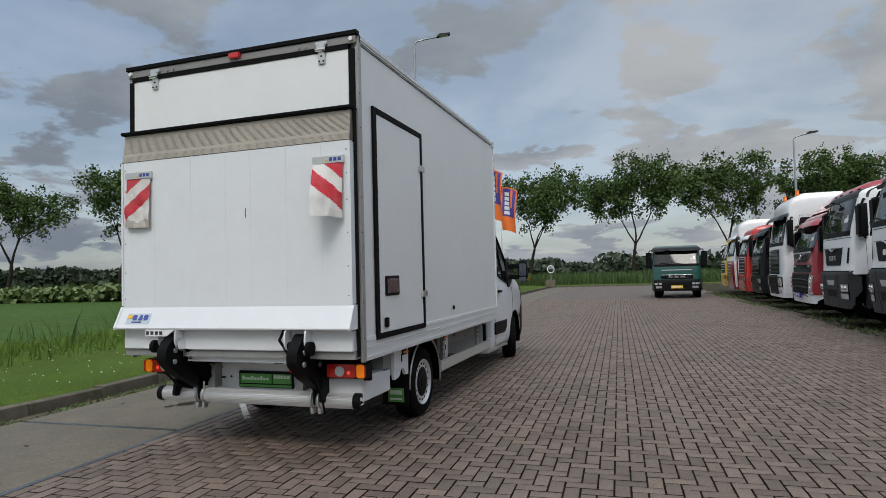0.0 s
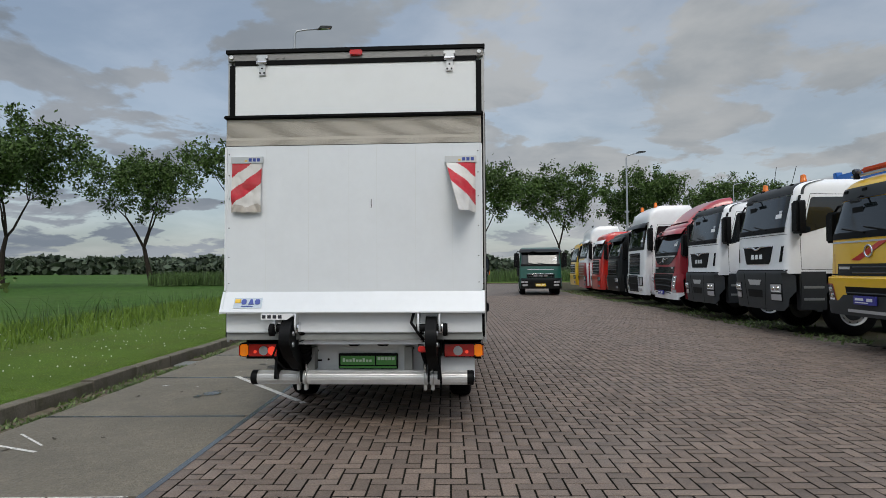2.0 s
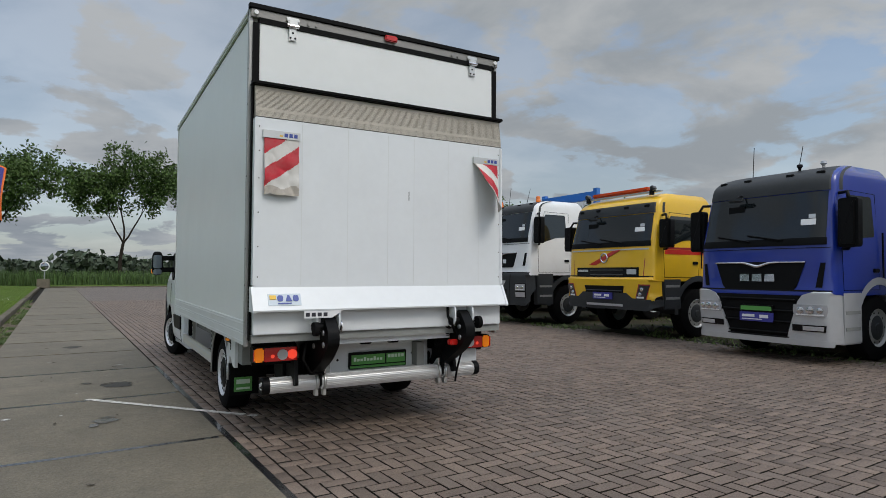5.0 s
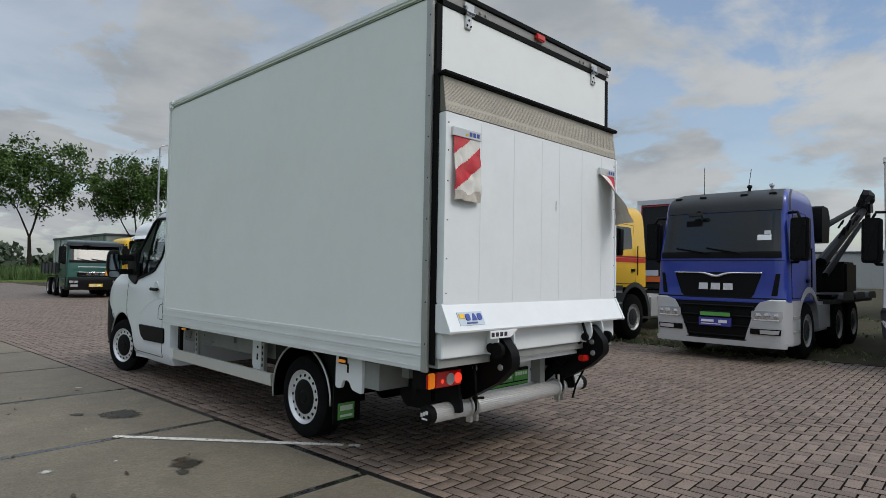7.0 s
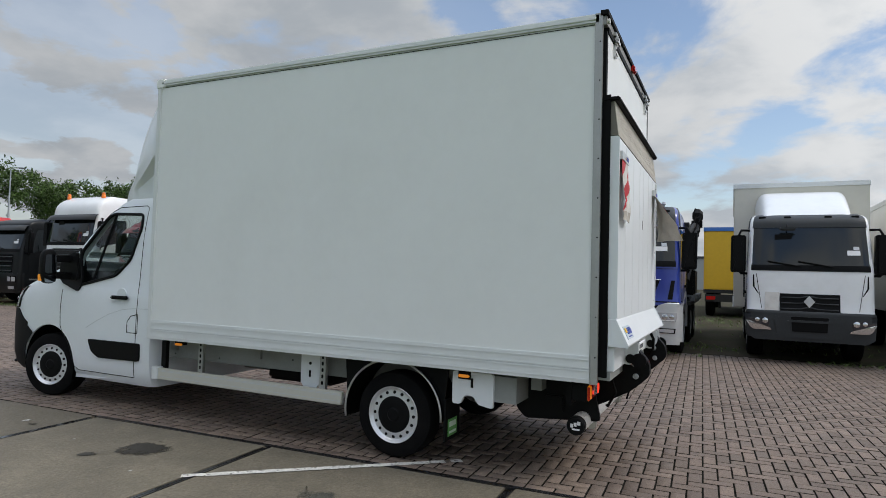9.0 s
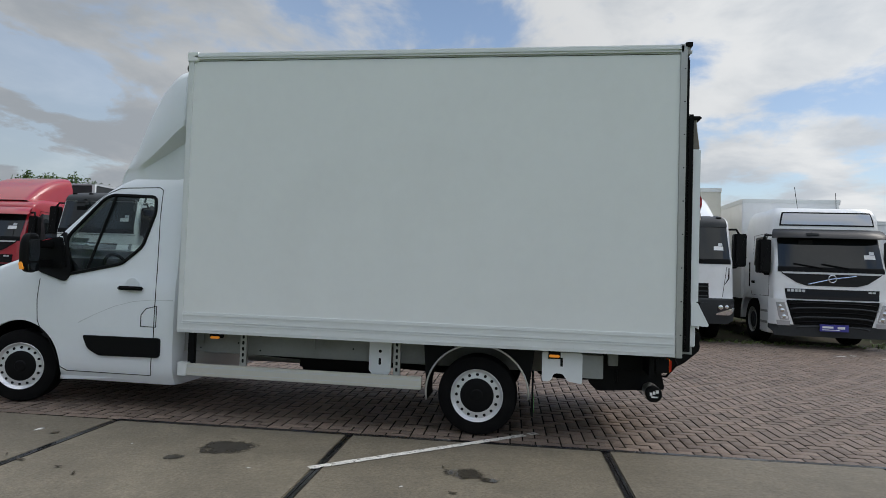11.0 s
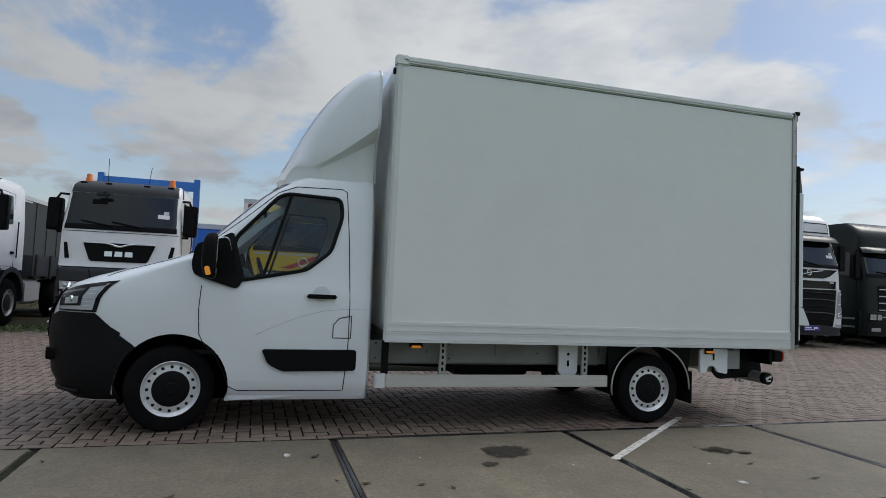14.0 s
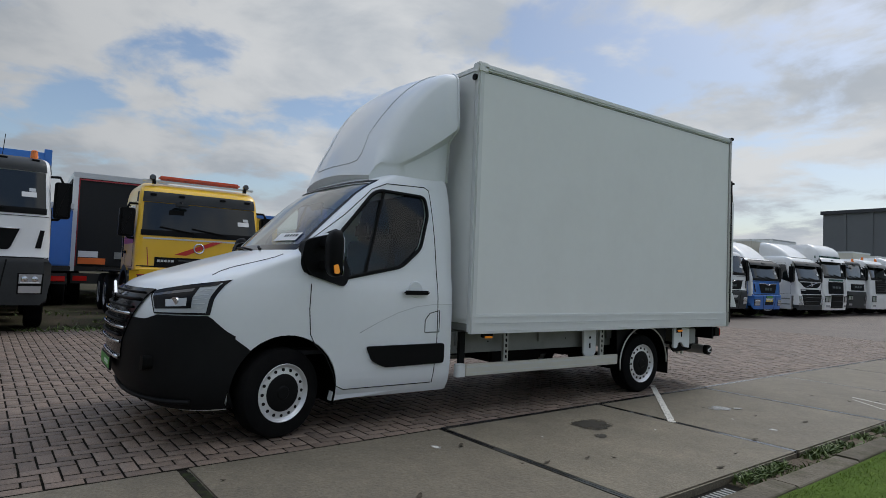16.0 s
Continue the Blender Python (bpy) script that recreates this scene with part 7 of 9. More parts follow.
        part("bar_rail", box(-h * 0.9, h * 0.9, 0.42, 0.50, roof + 0.02, roof + 0.055), alu, t)
    if horns:
        for xx, m in ((0.72, clear_lens), (0.36, black_gloss)):
            part("roof_lamp", lathe([(roof - 0.02, 0.02), (roof + 0.02, 0.025), (roof + 0.04, 0.045), (roof + 0.075, 0.04), (roof + 0.085, 0.01)], "z", 16, (xx, 0.6, 0)), m, t, "round roof lamp", smooth=40)
    if aerial:
        for xx, hh in ((-0.4, 0.5), (0.3, 0.38)):
            part("aerial", rod((xx * h, 0.62, roof - 0.03), (xx * h * 1.08, 0.72, roof + hh), 0.006, 5), black_plastic, t)
    # chassis, rear wheels
    part("chassis", box(-0.43, 0.43, 0.5, length, 0.62, 0.90), truck_dim, t, "dark chassis frame")
    for s in (-1, 1):
        for k in range(2):
            wy = length - 1.3 - 1.35 * k
            if wy > cab_len + 0.8:
                wheel(t, s * (h - 0.20), wy, wheel_r, wheel_r, 0.36, wheel_r * 0.58, s, alu_dull, truck_grey, 10, "rear_wheel")
                part("rear_guard", box(*sorted((s * (h - 0.40), s * (h - 0.02))), wy - 0.6, wy + 0.6, wheel_r * 2 + 0.06, wheel_r * 2 + 0.10), black_plastic, t, bevel=0.01)
        part("side_tank", box(*sorted((s * 0.50, s * (h - 0.06))), cab_len + 0.25, cab_len + 1.25, 0.42, 0.98), truck_silver if s > 0 else truck_dim, t, "tank on the chassis", bevel=0.06)
    lwid = load_w or h + 0.04
    if load == "box":
        bd = part("load_body", box(-lwid, lwid, cab_len + 0.15, length + 0.6, 0.95, load_h), load_mat, t, "box body", bevel=0.02)
        for s in (-1, 1):
            part("body_rail", box(*sorted((s * (lwid - 0.005), s * (lwid + 0.015))), cab_len + 0.15, length + 0.6, load_h - 0.10, load_h + 0.005), rail_white, bd)
            part("body_rail", box(*sorted((s * (lwid - 0.005), s * (lwid + 0.015))), cab_len + 0.15, length + 0.6, 0.95, 1.05), rail_white, bd)
        part("body_rail", box(-lwid - 0.01, lwid + 0.01, cab_len + 0.135, cab_len + 0.149, load_h - 0.09, load_h + 0.004), rail_white, bd)
    elif load == "tarp":
        bd = part("load_body", box(-h - 0.03, h + 0.03, cab_len + 0.5, length + 4.0, 1.15, load_h), load_mat, t, "curtain-sided body", bevel=0.02)
        for s in (-1, 1):
            part("body_post", box(*sorted((s * (h - 0.05), s * (h + 0.045))), cab_len + 0.47, cab_len + 0.53, 1.1, load_h + 0.02), rail_white, bd)
            for k in range(9):
                yy = cab_len + 1.0 + k * 0.9
                part("curtain_strap", box(*sorted((s * (h + 0.031), s * (h + 0.036))), yy, yy + 0.05, 1.1, load_h - 0.08), truck_grey, bd)
        part("body_rail", box(-h - 0.04, h + 0.04, cab_len + 0.48, length + 4.0, load_h, load_h + 0.05), truck_silver, bd)
        part("body_sill", box(-h - 0.03, h + 0.03, cab_len + 0.49, length + 4.0, 1.03, 1.14), truck_silver, bd)
    elif load == "tipper":
        bd = part("tipper_body", box(-h, h, cab_len + 0.45, length + 0.3, 1.05, 1.55), truck_grey, t, "steel tipper body", bevel=0.02)
        for k in range(5):
            yy = cab_len + 0.6 + k * 0.9
            for s in (-1, 1):
                part("stake", box(*sorted((s * h, s * (h + 0.04))), yy, yy + 0.08, 1.0, 1.58), truck_dim, bd)
    elif load == "gate":
        for s in (-1, 1):
            part("gate_post", box(s * h * 0.95 - 0.07, s * h * 0.95 + 0.07, cab_len + 0.35, cab_len + 0.49, 0.9, roof + 0.44), load_mat, t, "blue steel post", bevel=0.01)
        part("gate_beam", box(-h * 0.95, h * 0.95, cab_len + 0.36, cab_len + 0.48, roof + 0.14, roof + 0.36), load_mat, t, "blue steel beam")
        for k in range(15):
            xx = -h * 0.9 + k * h * 0.128
            part("gate_wire", rod((xx, cab_len + 0.42, 1.3), (xx, cab_len + 0.42, roof + 0.12), 0.008, 5), galv, t)
        for k in range(12):
            z = 1.4 + k * (roof - 1.3) / 12
            part("gate_wire", rod((-h * 0.9, cab_len + 0.42, z), (h * 0.9, cab_len + 0.42, z), 0.008, 5), galv, t)
        part("gate_body", box(-h, h, cab_len + 0.6, length + 0.5, 1.05, 1.75), load_mat, t, "blue steel body", bevel=0.02)
    elif load == "crane":
        part("crane_base", box(-0.55, 0.70, cab_len + 0.20, cab_len + 0.85, 0.9, 2.1), black_plastic, t, "black loader crane base", bevel=0.04)
        part("crane_cover", prism(rounded([(cab_len + 0.30, 2.1), (cab_len + 0.85, 2.1), (cab_len + 0.95, 2.60), (cab_len + 0.80, 2.78), (cab_len + 0.35, 2.80)], 0.08, 3), "x", 0.45, 1.08), black_plastic, t, "black crane cover", smooth=30)
        tip = Vector((1.04, 6.85, 3.38))
        boom = [((1.0, cab_len + 0.6, 1.72), (1.04, 6.3, 3.02), 0.10), ((1.02, cab_len + 0.8, 1.48), (1.05, 6.0, 2.70), 0.06), ((0.92, cab_len + 0.7, 2.35), (1.02, 5.6, 3.02), 0.065)]
        for a, b, r in boom:
            part("crane_boom", rod(a, b, r, 8, r * 0.8), black_plastic, t, "black folded crane boom")
        rgc = random.Random(5)
        for k in range(14):
            q = Vector(boom[0][0]).lerp(tip, 0.30 + k * 0.05)
            dx = rgc.uniform(-0.12, 0.12)
            part("crane_hose", tube([q + Vector((dx, 0, 0.05)), q + Vector((dx + 0.06, 0.16, rgc.uniform(0.16, 0.30))), q + Vector((dx, 0.36, 0.16))], 0.02, 5), rubber, t)
        part("crane_tip", lathe([(-0.14, 0.10), (-0.05, 0.22), (0.06, 0.2), (0.14, 0.10)], "x", 9, tip), black_plastic, t, "black crane head")
        part("crane_tip", box(0.9, 1.18, 6.3, 6.75, 2.95, 3.26), black_plastic, t, bevel=0.06)
        part("crane_grab", box(0.98, 1.08, 6.85, 7.0, 2.75, 3.2), black_plastic, t, bevel=0.03)
        part("hose_box", box(0.30, 1.14, 4.0, 5.0, 1.12, 1.78), black_plastic, t, "black box behind the crane", bevel=0.05)
        part("deck", box(-1.1, 1.1, cab_len + 0.9, length + 0.5, 0.92, 1.0), truck_dim, t, "dark deck")
        for k in range(3):
            part("mudguard", prism(rounded([(cab_len + 1.6 + 1.25 * k, 0.98), (cab_len + 1.75 + 1.25 * k, 1.14), (cab_len + 2.55 + 1.25 * k, 1.14), (cab_len + 2.7 + 1.25 * k, 0.98)], 0.08, 3), "x", 0.72, 1.15), truck_grey, t, "grey mudguard", smooth=30)
    return t


ROW = "row of parked lorries"
blue = lorry("dark blue lorry with silver bumper corners and crane", ROW, 6.92, 1.17, W=2.16, paint=truck_blue, roof=2.96, scr0=1.80, scr1=2.54, bump=1.06, bot=0.27, lean=0.18, band=truck_grey, band_z=(2.55, 2.955), bumper=truck_silver, middle=black_plastic,
             grille=(1.08, 1.50, 0.68), lamp=(0.78, 1.02), mid_w=0.56, load="crane", length=6.4, plate=plate_violet, lower=truck_silver, horns=True, aerial=True, style="wing")
lorry("yellow lorry with red stripes and an orange light bar", ROW, 7.30, 4.78, W=2.44, paint=truck_yellow, roof=2.94, crown=0.3, scr0=1.92, scr1=2.52, bump=1.22, bot=0.58, lean=0.16, band=truck_grey, band_z=(2.53, 2.74), bumper=truck_yellow, middle=black_plastic, chin=truck_grey,
      grille=(1.24, 1.44, 0.66), bars=2, bar_mat=truck_grey, badge=False, lamp=(0.72, 1.10), light_bar=True, load="tractor", length=7.4, plate=plate_violet, lower=truck_grey, style="slot", side_stripe=truck_scarlet)
lorry("white lorry with black bumper, dark roof and blue rack", ROW, 7.24, 8.50, W=2.26, paint=truck_white, roof=3.18, scr0=2.16, scr1=2.86, bump=1.32, bot=0.50, lean=0.18, band=truck_grey, band_z=(2.87, 3.175), bumper=truck_grey, middle=None,
      grille=(1.46, 1.84, 0.60), lamp=(0.82, 1.08), beacons=True, load="gate", load_mat=truck_sky, length=7.2, aerial=True, style="wing")
lorry("white lorry with dark bumper and dark roof band", ROW, 7.27, 12.03, W=2.26, paint=truck_white, roof=3.12, scr0=2.10, scr1=2.84, bump=1.26, bot=0.45, lean=0.18, band=truck_grey, band_z=(2.85, 3.115), bumper=truck_grey, grille=(1.40, 1.80, 0.60), lamp=(0.80, 1.06), load="tipper", length=7.2, beacons=False, style="wing")
lorry("dark red lorry with a tall roof deflector", ROW, 7.3, 15.3, W=2.44, paint=truck_red, roof=2.92, scr0=1.85, scr1=2.58, bump=1.10, bot=0.40, lean=0.28, bumper=truck_red, middle=black_plastic, chin=truck_white, grille=(1.12, 1.70, 0.80), grille_mat=black_plastic, bars=3, bar_mat=truck_grey, badge=False,
      lamp=(0.72, 1.08), deflector=0.75, load="tarp", load_mat=truck_grey, load_h=3.55, length=7.0, visor=truck_red, lower=truck_red, plate=plate_violet, style="slant")
lorry("tall white lorry with high roof", ROW, 7.3, 19.0, W=2.50, paint=truck_white, roof=3.75, scr0=2.15, scr1=3.02, bump=1.15, bot=0.40, lean=0.16, bumper=truck_white, middle=black_plastic, grille=(1.16, 1.98, 0.60), bars=6, bar_mat=truck_grey, badge=False, lamp=(0.74, 1.08), visor=truck_black, load="tractor", length=6.2, lower=truck_white, beacons=True)
lorry("black lorry with dark grille", ROW, 7.3, 22.8, W=2.45, paint=truck_black, roof=3.05, scr0=1.90, scr1=2.70, bump=1.10, bot=0.40, bumper=truck_black, grille=(1.10, 1.75, 0.70), bars=4, bar_mat=truck_grey, badge=False, visor=truck_black, load="tractor", length=6.2, lower=truck_black)
lorry("bright red and white lorry", ROW, 7.3, 26.6, W=2.45, paint=truck_scarlet, roof=3.25, scr0=1.95, scr1=2.75, bump=1.10, bot=0.35, bumper=truck_scarlet, grille=(1.10, 1.85, 0.64), grille_mat=black_plastic, bars=5, bar_mat=truck_silver, badge=False, visor=truck_white, load="tractor", length=6.2, lower=truck_scarlet)
lorry("tall white, yellow and red lorry", ROW, 7.3, 30.6, W=2.50, paint=truck_white, roof=3.80, scr0=2.05, scr1=2.95, bump=1.75, bot=0.32, bumper=truck_red, grille=(0.95, 1.85, 0.62), grille_mat=black_plastic, bars=6, bar_mat=truck_silver, badge=False, lamp=(0.72, 1.0), visor=truck_white, load="tractor", length=6.4, lower=truck_red, stripe=(1.78, 2.0, truck_yellow), horns=True)
lorry("yellow lorry at the end of the row", ROW, 7.4, 34.6, W=2.45, paint=truck_yellow, roof=3.1, scr0=1.9, scr1=2.7, bump=1.1, bot=0.38, bumper=truck_yellow, grille=(1.1, 1.7, 0.66), bars=4, badge=False, load="tractor", length=6.2, lower=truck_yellow)
lorry("white lorry with cream box body and dark grille", ROW, 7.65, -2.07, W=2.04, paint=truck_white, roof=2.84, scr0=1.78, scr1=2.54, bump=0.98, bot=0.43, lean=0.20, band=truck_grey, band_z=(2.54, 2.83), bumper=truck_grey, middle=black_plastic, grille=(0.96, 1.30, 0.47), grille_mat=black_plastic, bars=3, bar_mat=truck_grey, badge=False,
      lamp=(0.62, 0.80), deflector=0.60, load="box", load_mat=truck_cream, load_h=3.64, load_w=1.25, length=7.5, plate=None, wheel_r=0.46, style="round", cab_len=1.78)
lorry("white lorry with black grille and box body", ROW, 7.45, -4.93, W=2.22, crown=0.10, crown_p=8, paint=truck_white, roof=2.98, scr0=1.66, scr1=2.42, bump=1.05, bot=0.26, lean=0.22, bumper=truck_white, middle=black_plastic, chin=truck_grey, grille=(1.06, 1.60, 0.78), grille_mat=black_plastic, bars=3, bar_mat=truck_grey, badge=False, lamp=(0.55, 1.02),
      visor=truck_black, light_panel=(2.62, 2.86), style="slant", deflector=0.0, load="box", load_mat=truck_white, load_h=3.38, load_w=1.1, length=8.5, plate=plate_violet, aerial=True, lower=truck_white)
lorry("tall white lorry with black grille panel", ROW, 7.2, -8.82, W=2.38, crown=0.18, crown_p=6, paint=truck_white, roof=3.72, scr0=2.26, scr1=3.04, bump=1.05, bot=0.34, lean=0.24, bumper=truck_white, middle=black_plastic, chin=truck_grey, grille=(1.06, 2.14, 0.76), grille_mat=black_plastic, bars=4, bar_mat=truck_grey, badge=False, lamp=(0.62, 1.12),
      visor=truck_black, light_panel=(3.24, 3.48), style="slant", load="tractor", length=6.2, plate=plate_violet, aerial=True, lower=truck_white)
lorry("black-green lorry with silver grille bars", ROW, 7.4, -12.35, W=2.50, paint=truck_dark_green, roof=3.70, scr0=2.10, scr1=2.86, bump=1.05, bot=0.34, bumper=truck_dark_green, grille=(0.80, 1.80, 0.66), grille_mat=black_plastic, bars=5, bar_mat=truck_silver, badge=False, visor=truck_dark_green, load="tractor", length=6.2, lower=truck_dark_green)
lorry("white lorry with a cooled box and dark bumper", ROW, 7.45, -15.4, W=2.42, paint=truck_white, roof=2.76, scr0=1.80, scr1=2.52, bump=1.12, bot=0.40, bumper=truck_grey, grille=(1.18, 1.55, 0.66), lamp=(0.72, 0.96), load="box", load_mat=truck_white, load_h=3.3, length=8.0, deflector=0.0, plate=None, style="wing", cooler=True)
lorry("bright blue lorry with white upper cab and deflector", ROW, 7.4, -18.1, W=2.36, paint=truck_white, roof=2.55, scr0=1.62, scr1=2.30, bump=0.98, bot=0.38, bumper=truck_sky, two_tone=(truck_sky, 1.56), style="wing", grille=(1.05, 1.45, 0.62), lamp=(0.62, 0.86), visor=truck_grey, deflector=0.75, load="box", load_mat=truck_cream, load_h=3.4, length=8.0, lower=truck_sky, plate=plate_yellow, band=truck_grey, band_z=(2.32, 2.44))
lorry("white lorry with black grille and roof deflector", ROW, 7.3, -21.8, W=2.42, paint=truck_white, roof=2.75, scr0=1.68, scr1=2.42, bump=1.02, bot=0.34, bumper=truck_white, middle=black_plastic, grille=(1.04, 1.62, 0.76), grille_mat=black_plastic, bars=3, bar_mat=truck_grey, badge=False, lamp=(0.6, 1.05), visor=truck_grey, deflector=0.7, load="box", load_mat=truck_cream, load_h=3.55, length=8.0, lower=truck_white, style="slant")
lorry("tall white lorry with green trim", ROW, 7.4, -24.6, W=2.48, paint=truck_white, roof=3.45, scr0=1.90, scr1=2.72, bump=1.08, bot=0.32, bumper=truck_white, middle=black_plastic, grille=(1.10, 1.70, 0.66), lamp=(0.7, 1.0), visor=truck_white, load="tarp", load_mat=truck_white, load_h=3.7, length=7.0, lower=truck_white, stripe=(1.72, 1.80, truck_green), band=truck_green, band_z=(2.78, 2.9))
lorry("white lorry with black bumper and beacons", ROW, 7.6, -27.6, W=2.42, paint=truck_white, roof=2.85, scr0=1.90, scr1=2.60, bump=1.25, bot=0.40, bumper=truck_grey, grille=(1.30, 1.65, 0.66), lamp=(0.8, 1.05), visor=None, band=truck_grey, band_z=(2.62, 2.8), beacons=True, load="box", load_mat=truck_white, load_h=3.2, length=7.0)
lorry("white lorry with tall white grille", ROW, 7.6, -30.6, W=2.48, paint=truck_white, roof=3.0, scr0=1.95, scr1=2.66, bump=1.1, bot=0.34, bumper=truck_white, grille=(1.12, 1.88, 0.58), grille_mat=black_plastic, bars=6, bar_mat=truck_grey, badge=False, lamp=(0.72, 1.05), visor=truck_black, beacons=True, load="tractor", length=6.2, lower=truck_white)
lorry("white lorry further down the row", ROW, 7.6, -33.8, W=2.48, paint=truck_white, roof=3.2, scr0=1.95, scr1=2.7, bump=1.1, bot=0.34, bumper=truck_white, grille=(1.12, 1.7, 0.6), bars=4, badge=False, load="box", load_mat=truck_cream, load_h=3.6, length=8, lower=truck_white)
lorry("white lorry further down the row", ROW, 7.6, -37.2, W=2.48, paint=truck_white, roof=3.2, scr0=1.95, scr1=2.7, bump=1.1, bot=0.34, bumper=truck_grey, grille=(1.12, 1.7, 0.6), bars=4, badge=False, load="box", load_mat=truck_white, load_h=3.5, length=8)

# green tipper lorry standing in the yard
lorry("dark green tipper lorry with yellow number plate", "", 4.55, 27.2, turn=-3.0, W=2.22, paint=truck_green, roof=2.58, scr0=1.62, scr1=2.40, bump=0.92, bot=0.36, lean=0.30, bumper=truck_black, grille=(0.94, 1.16, 0.66), grille_mat=black_plastic, bars=2, bar_mat=truck_dark_green, lamp=(0.64, 0.80), visor=truck_black,
      load="tipper", length=5.6, plate=plate_yellow, wheel_r=0.42, cab_len=1.7, lower=truck_black, stripe=(1.36, 1.40, truck_silver))

# ---------------------------------------------------------------- trees
def limb_mesh(seed, height=15.0, spread=6.5, fork=5.0):
    """Trunk, limbs and the ends of the twigs of one broad-crowned tree."""
    rg = random.Random(seed)
    bm = bmesh.new()
    tips = []

    def grow(p, d, length, r, depth):
        pts, rad = [p], [r]
        n = 4
        for k in range(n):
            d = (d + Vector((rg.uniform(-1, 1), rg.uniform(-1, 1), rg.uniform(-0.5, 0.7))) * 0.17).normalized()
            p = p + d * (length / n)
            pts.append(p)
            rad.append(max(0.012, r * (1 - 0.42 * (k + 1) / n)))
        tube(pts, rad, 8 if depth < 2 else 5, bm)
        if depth >= 4:
            tips.append(p)
            return
        if depth >= 2:
            tips.append(pts[2])
        kids = rg.choice((2, 3)) if depth else rg.choice((3, 4))
        a0 = rg.uniform(0, 6.28)
        for k in range(kids):
            a = a0 + k * 6.28 / kids + rg.uniform(-0.5, 0.5)
            tilt = rg.uniform(0.42, 0.78) if depth else rg.uniform(0.32, 0.75)
            side = Vector((math.cos(a), math.sin(a), 0))
            nd = (d * math.cos(tilt) + side * math.sin(tilt) + Vector((0, 0, 0.10))).normalized()
            grow(p, nd, length * rg.uniform(0.62, 0.85) if depth else (height - fork) * rg.uniform(0.36, 0.46), rad[-1] * rg.uniform(0.62, 0.8), depth + 1)

    grow(Vector((0, 0, -0.3)), Vector((rg.uniform(-0.05, 0.05), rg.uniform(-0.05, 0.05), 1)).normalized(), fork, 0.34, 0)
    return bm, tips


def leaf_cloud(tips, seed, per, size, clump):
    """Many small leaves in uneven clumps about the twig ends."""
    rg = np.random.RandomState(seed)
    vs, fs = [], []
    for tip in tips:
        c0 = np.array(tip)
        for c in range(3):
            cc = c0 + rg.normal(0, clump, 3) * (1, 1, 0.65)
            n = int(per * rg.uniform(0.4, 1.5))
            for k in range(n):
                p = cc + rg.normal(0, clump * 0.42, 3)
                a, b = rg.normal(0, 1, 3), rg.normal(0, 1, 3)
                a /= np.linalg.norm(a)
                b -= a * a.dot(b)
                b /= np.linalg.norm(b)
                s = size * rg.uniform(0.6, 1.4)
                i = len(vs)
                vs += [p - a * s, p + b * s * 0.5, p + a * s, p - b * s * 0.5]
                fs.append((i, i + 1, i + 2, i + 3))
    return vs, fs


def tree(label, seed, at, height=15.0, spread=6.5, per=52, size=0.18):
    t = thing("tree", label, "tree", "row of roadside trees", at=at)
    bm, tips = limb_mesh(seed, height, spread, height * 0.35)
    part("trunk", bm, bark, t, "grey-brown trunk and limbs", smooth=40)
    vs, fs = leaf_cloud(tips, seed, per, size * height / 12.5, 0.066 * height)
    cr = from_arrays("crown", vs, fs, leaf_mat)
    cr.parent = t
    cr["label"] = "airy crown of small green leaves"
    return t


models = [tree("broad green roadside tree behind the yard", 11 + k, pose(x, y, -0.1, 0, 0, 40 * k), (12.8, 16.6, 17.0)[k]) for k, (x, y) in enumerate(((-20.7, 52.5), (-15.0, 95.0), (1.6, 95.0)))]
for k, (x, y, s) in enumerate(((-71, 49, 1.0), (-60, 55, 0.91), (-44, 50.5, 0.88), (-33.5, 58, 1.0), (15.0, 93.0, 0.96), (28.5, 95, 0.92), (42, 96, 1.15), (56, 97, 0.88), (70, 98, 0.88), (84, 98, 1.1), (98, 98, 1.0), (112, 98, 0.9))):
    src = models[k % 3]
    src.scale = (s, s, s)
    copy_thing(src, pose(x, y, -0.1, 0, 0, 73 * k + 20))
    src.scale = (1, 1, 1)


# distant belts of trees: many small leaf tufts, uneven along the top
def belt(name, label, x0, x1, y0, y1, h0, h1, count, size, seed):
    rg = np.random.RandomState(seed)
    vs, fs = [], []
    for k in range(count):
        f = rg.uniform()
        x, y = x0 + (x1 - x0) * f + rg.normal(0, 1.5), y0 + (y1 - y0) * f + rg.normal(0, 3 if size > 0.4 else 1)
        hh = h0 + (h1 - h0) * (0.5 + 0.5 * noise.noise((x * 0.06, y * 0.05, seed))) + rg.normal(0, 0.5 if size > 0.4 else 0.12)
        z = hh * rg.uniform(0.0, 1.0) ** 0.7
        p = np.array((x, y, z))
        a, b = rg.normal(0, 1, 3), rg.normal(0, 1, 3)
        a /= np.linalg.norm(a)
        b -= a * a.dot(b)
        b /= np.linalg.norm(b)
        s = size * rg.uniform(0.6, 1.4)
        i = len(vs)
        vs += [p - a * s, p + b * s * 0.7, p + a * s, p - b * s * 0.7]
        fs.append((i, i + 1, i + 2, i + 3))
    return tagged(from_arrays(name, vs, fs, far_leaf if size > 0.4 else weed_leaf), label, "trees" if size > 0.4 else "crop", kind="stuff")


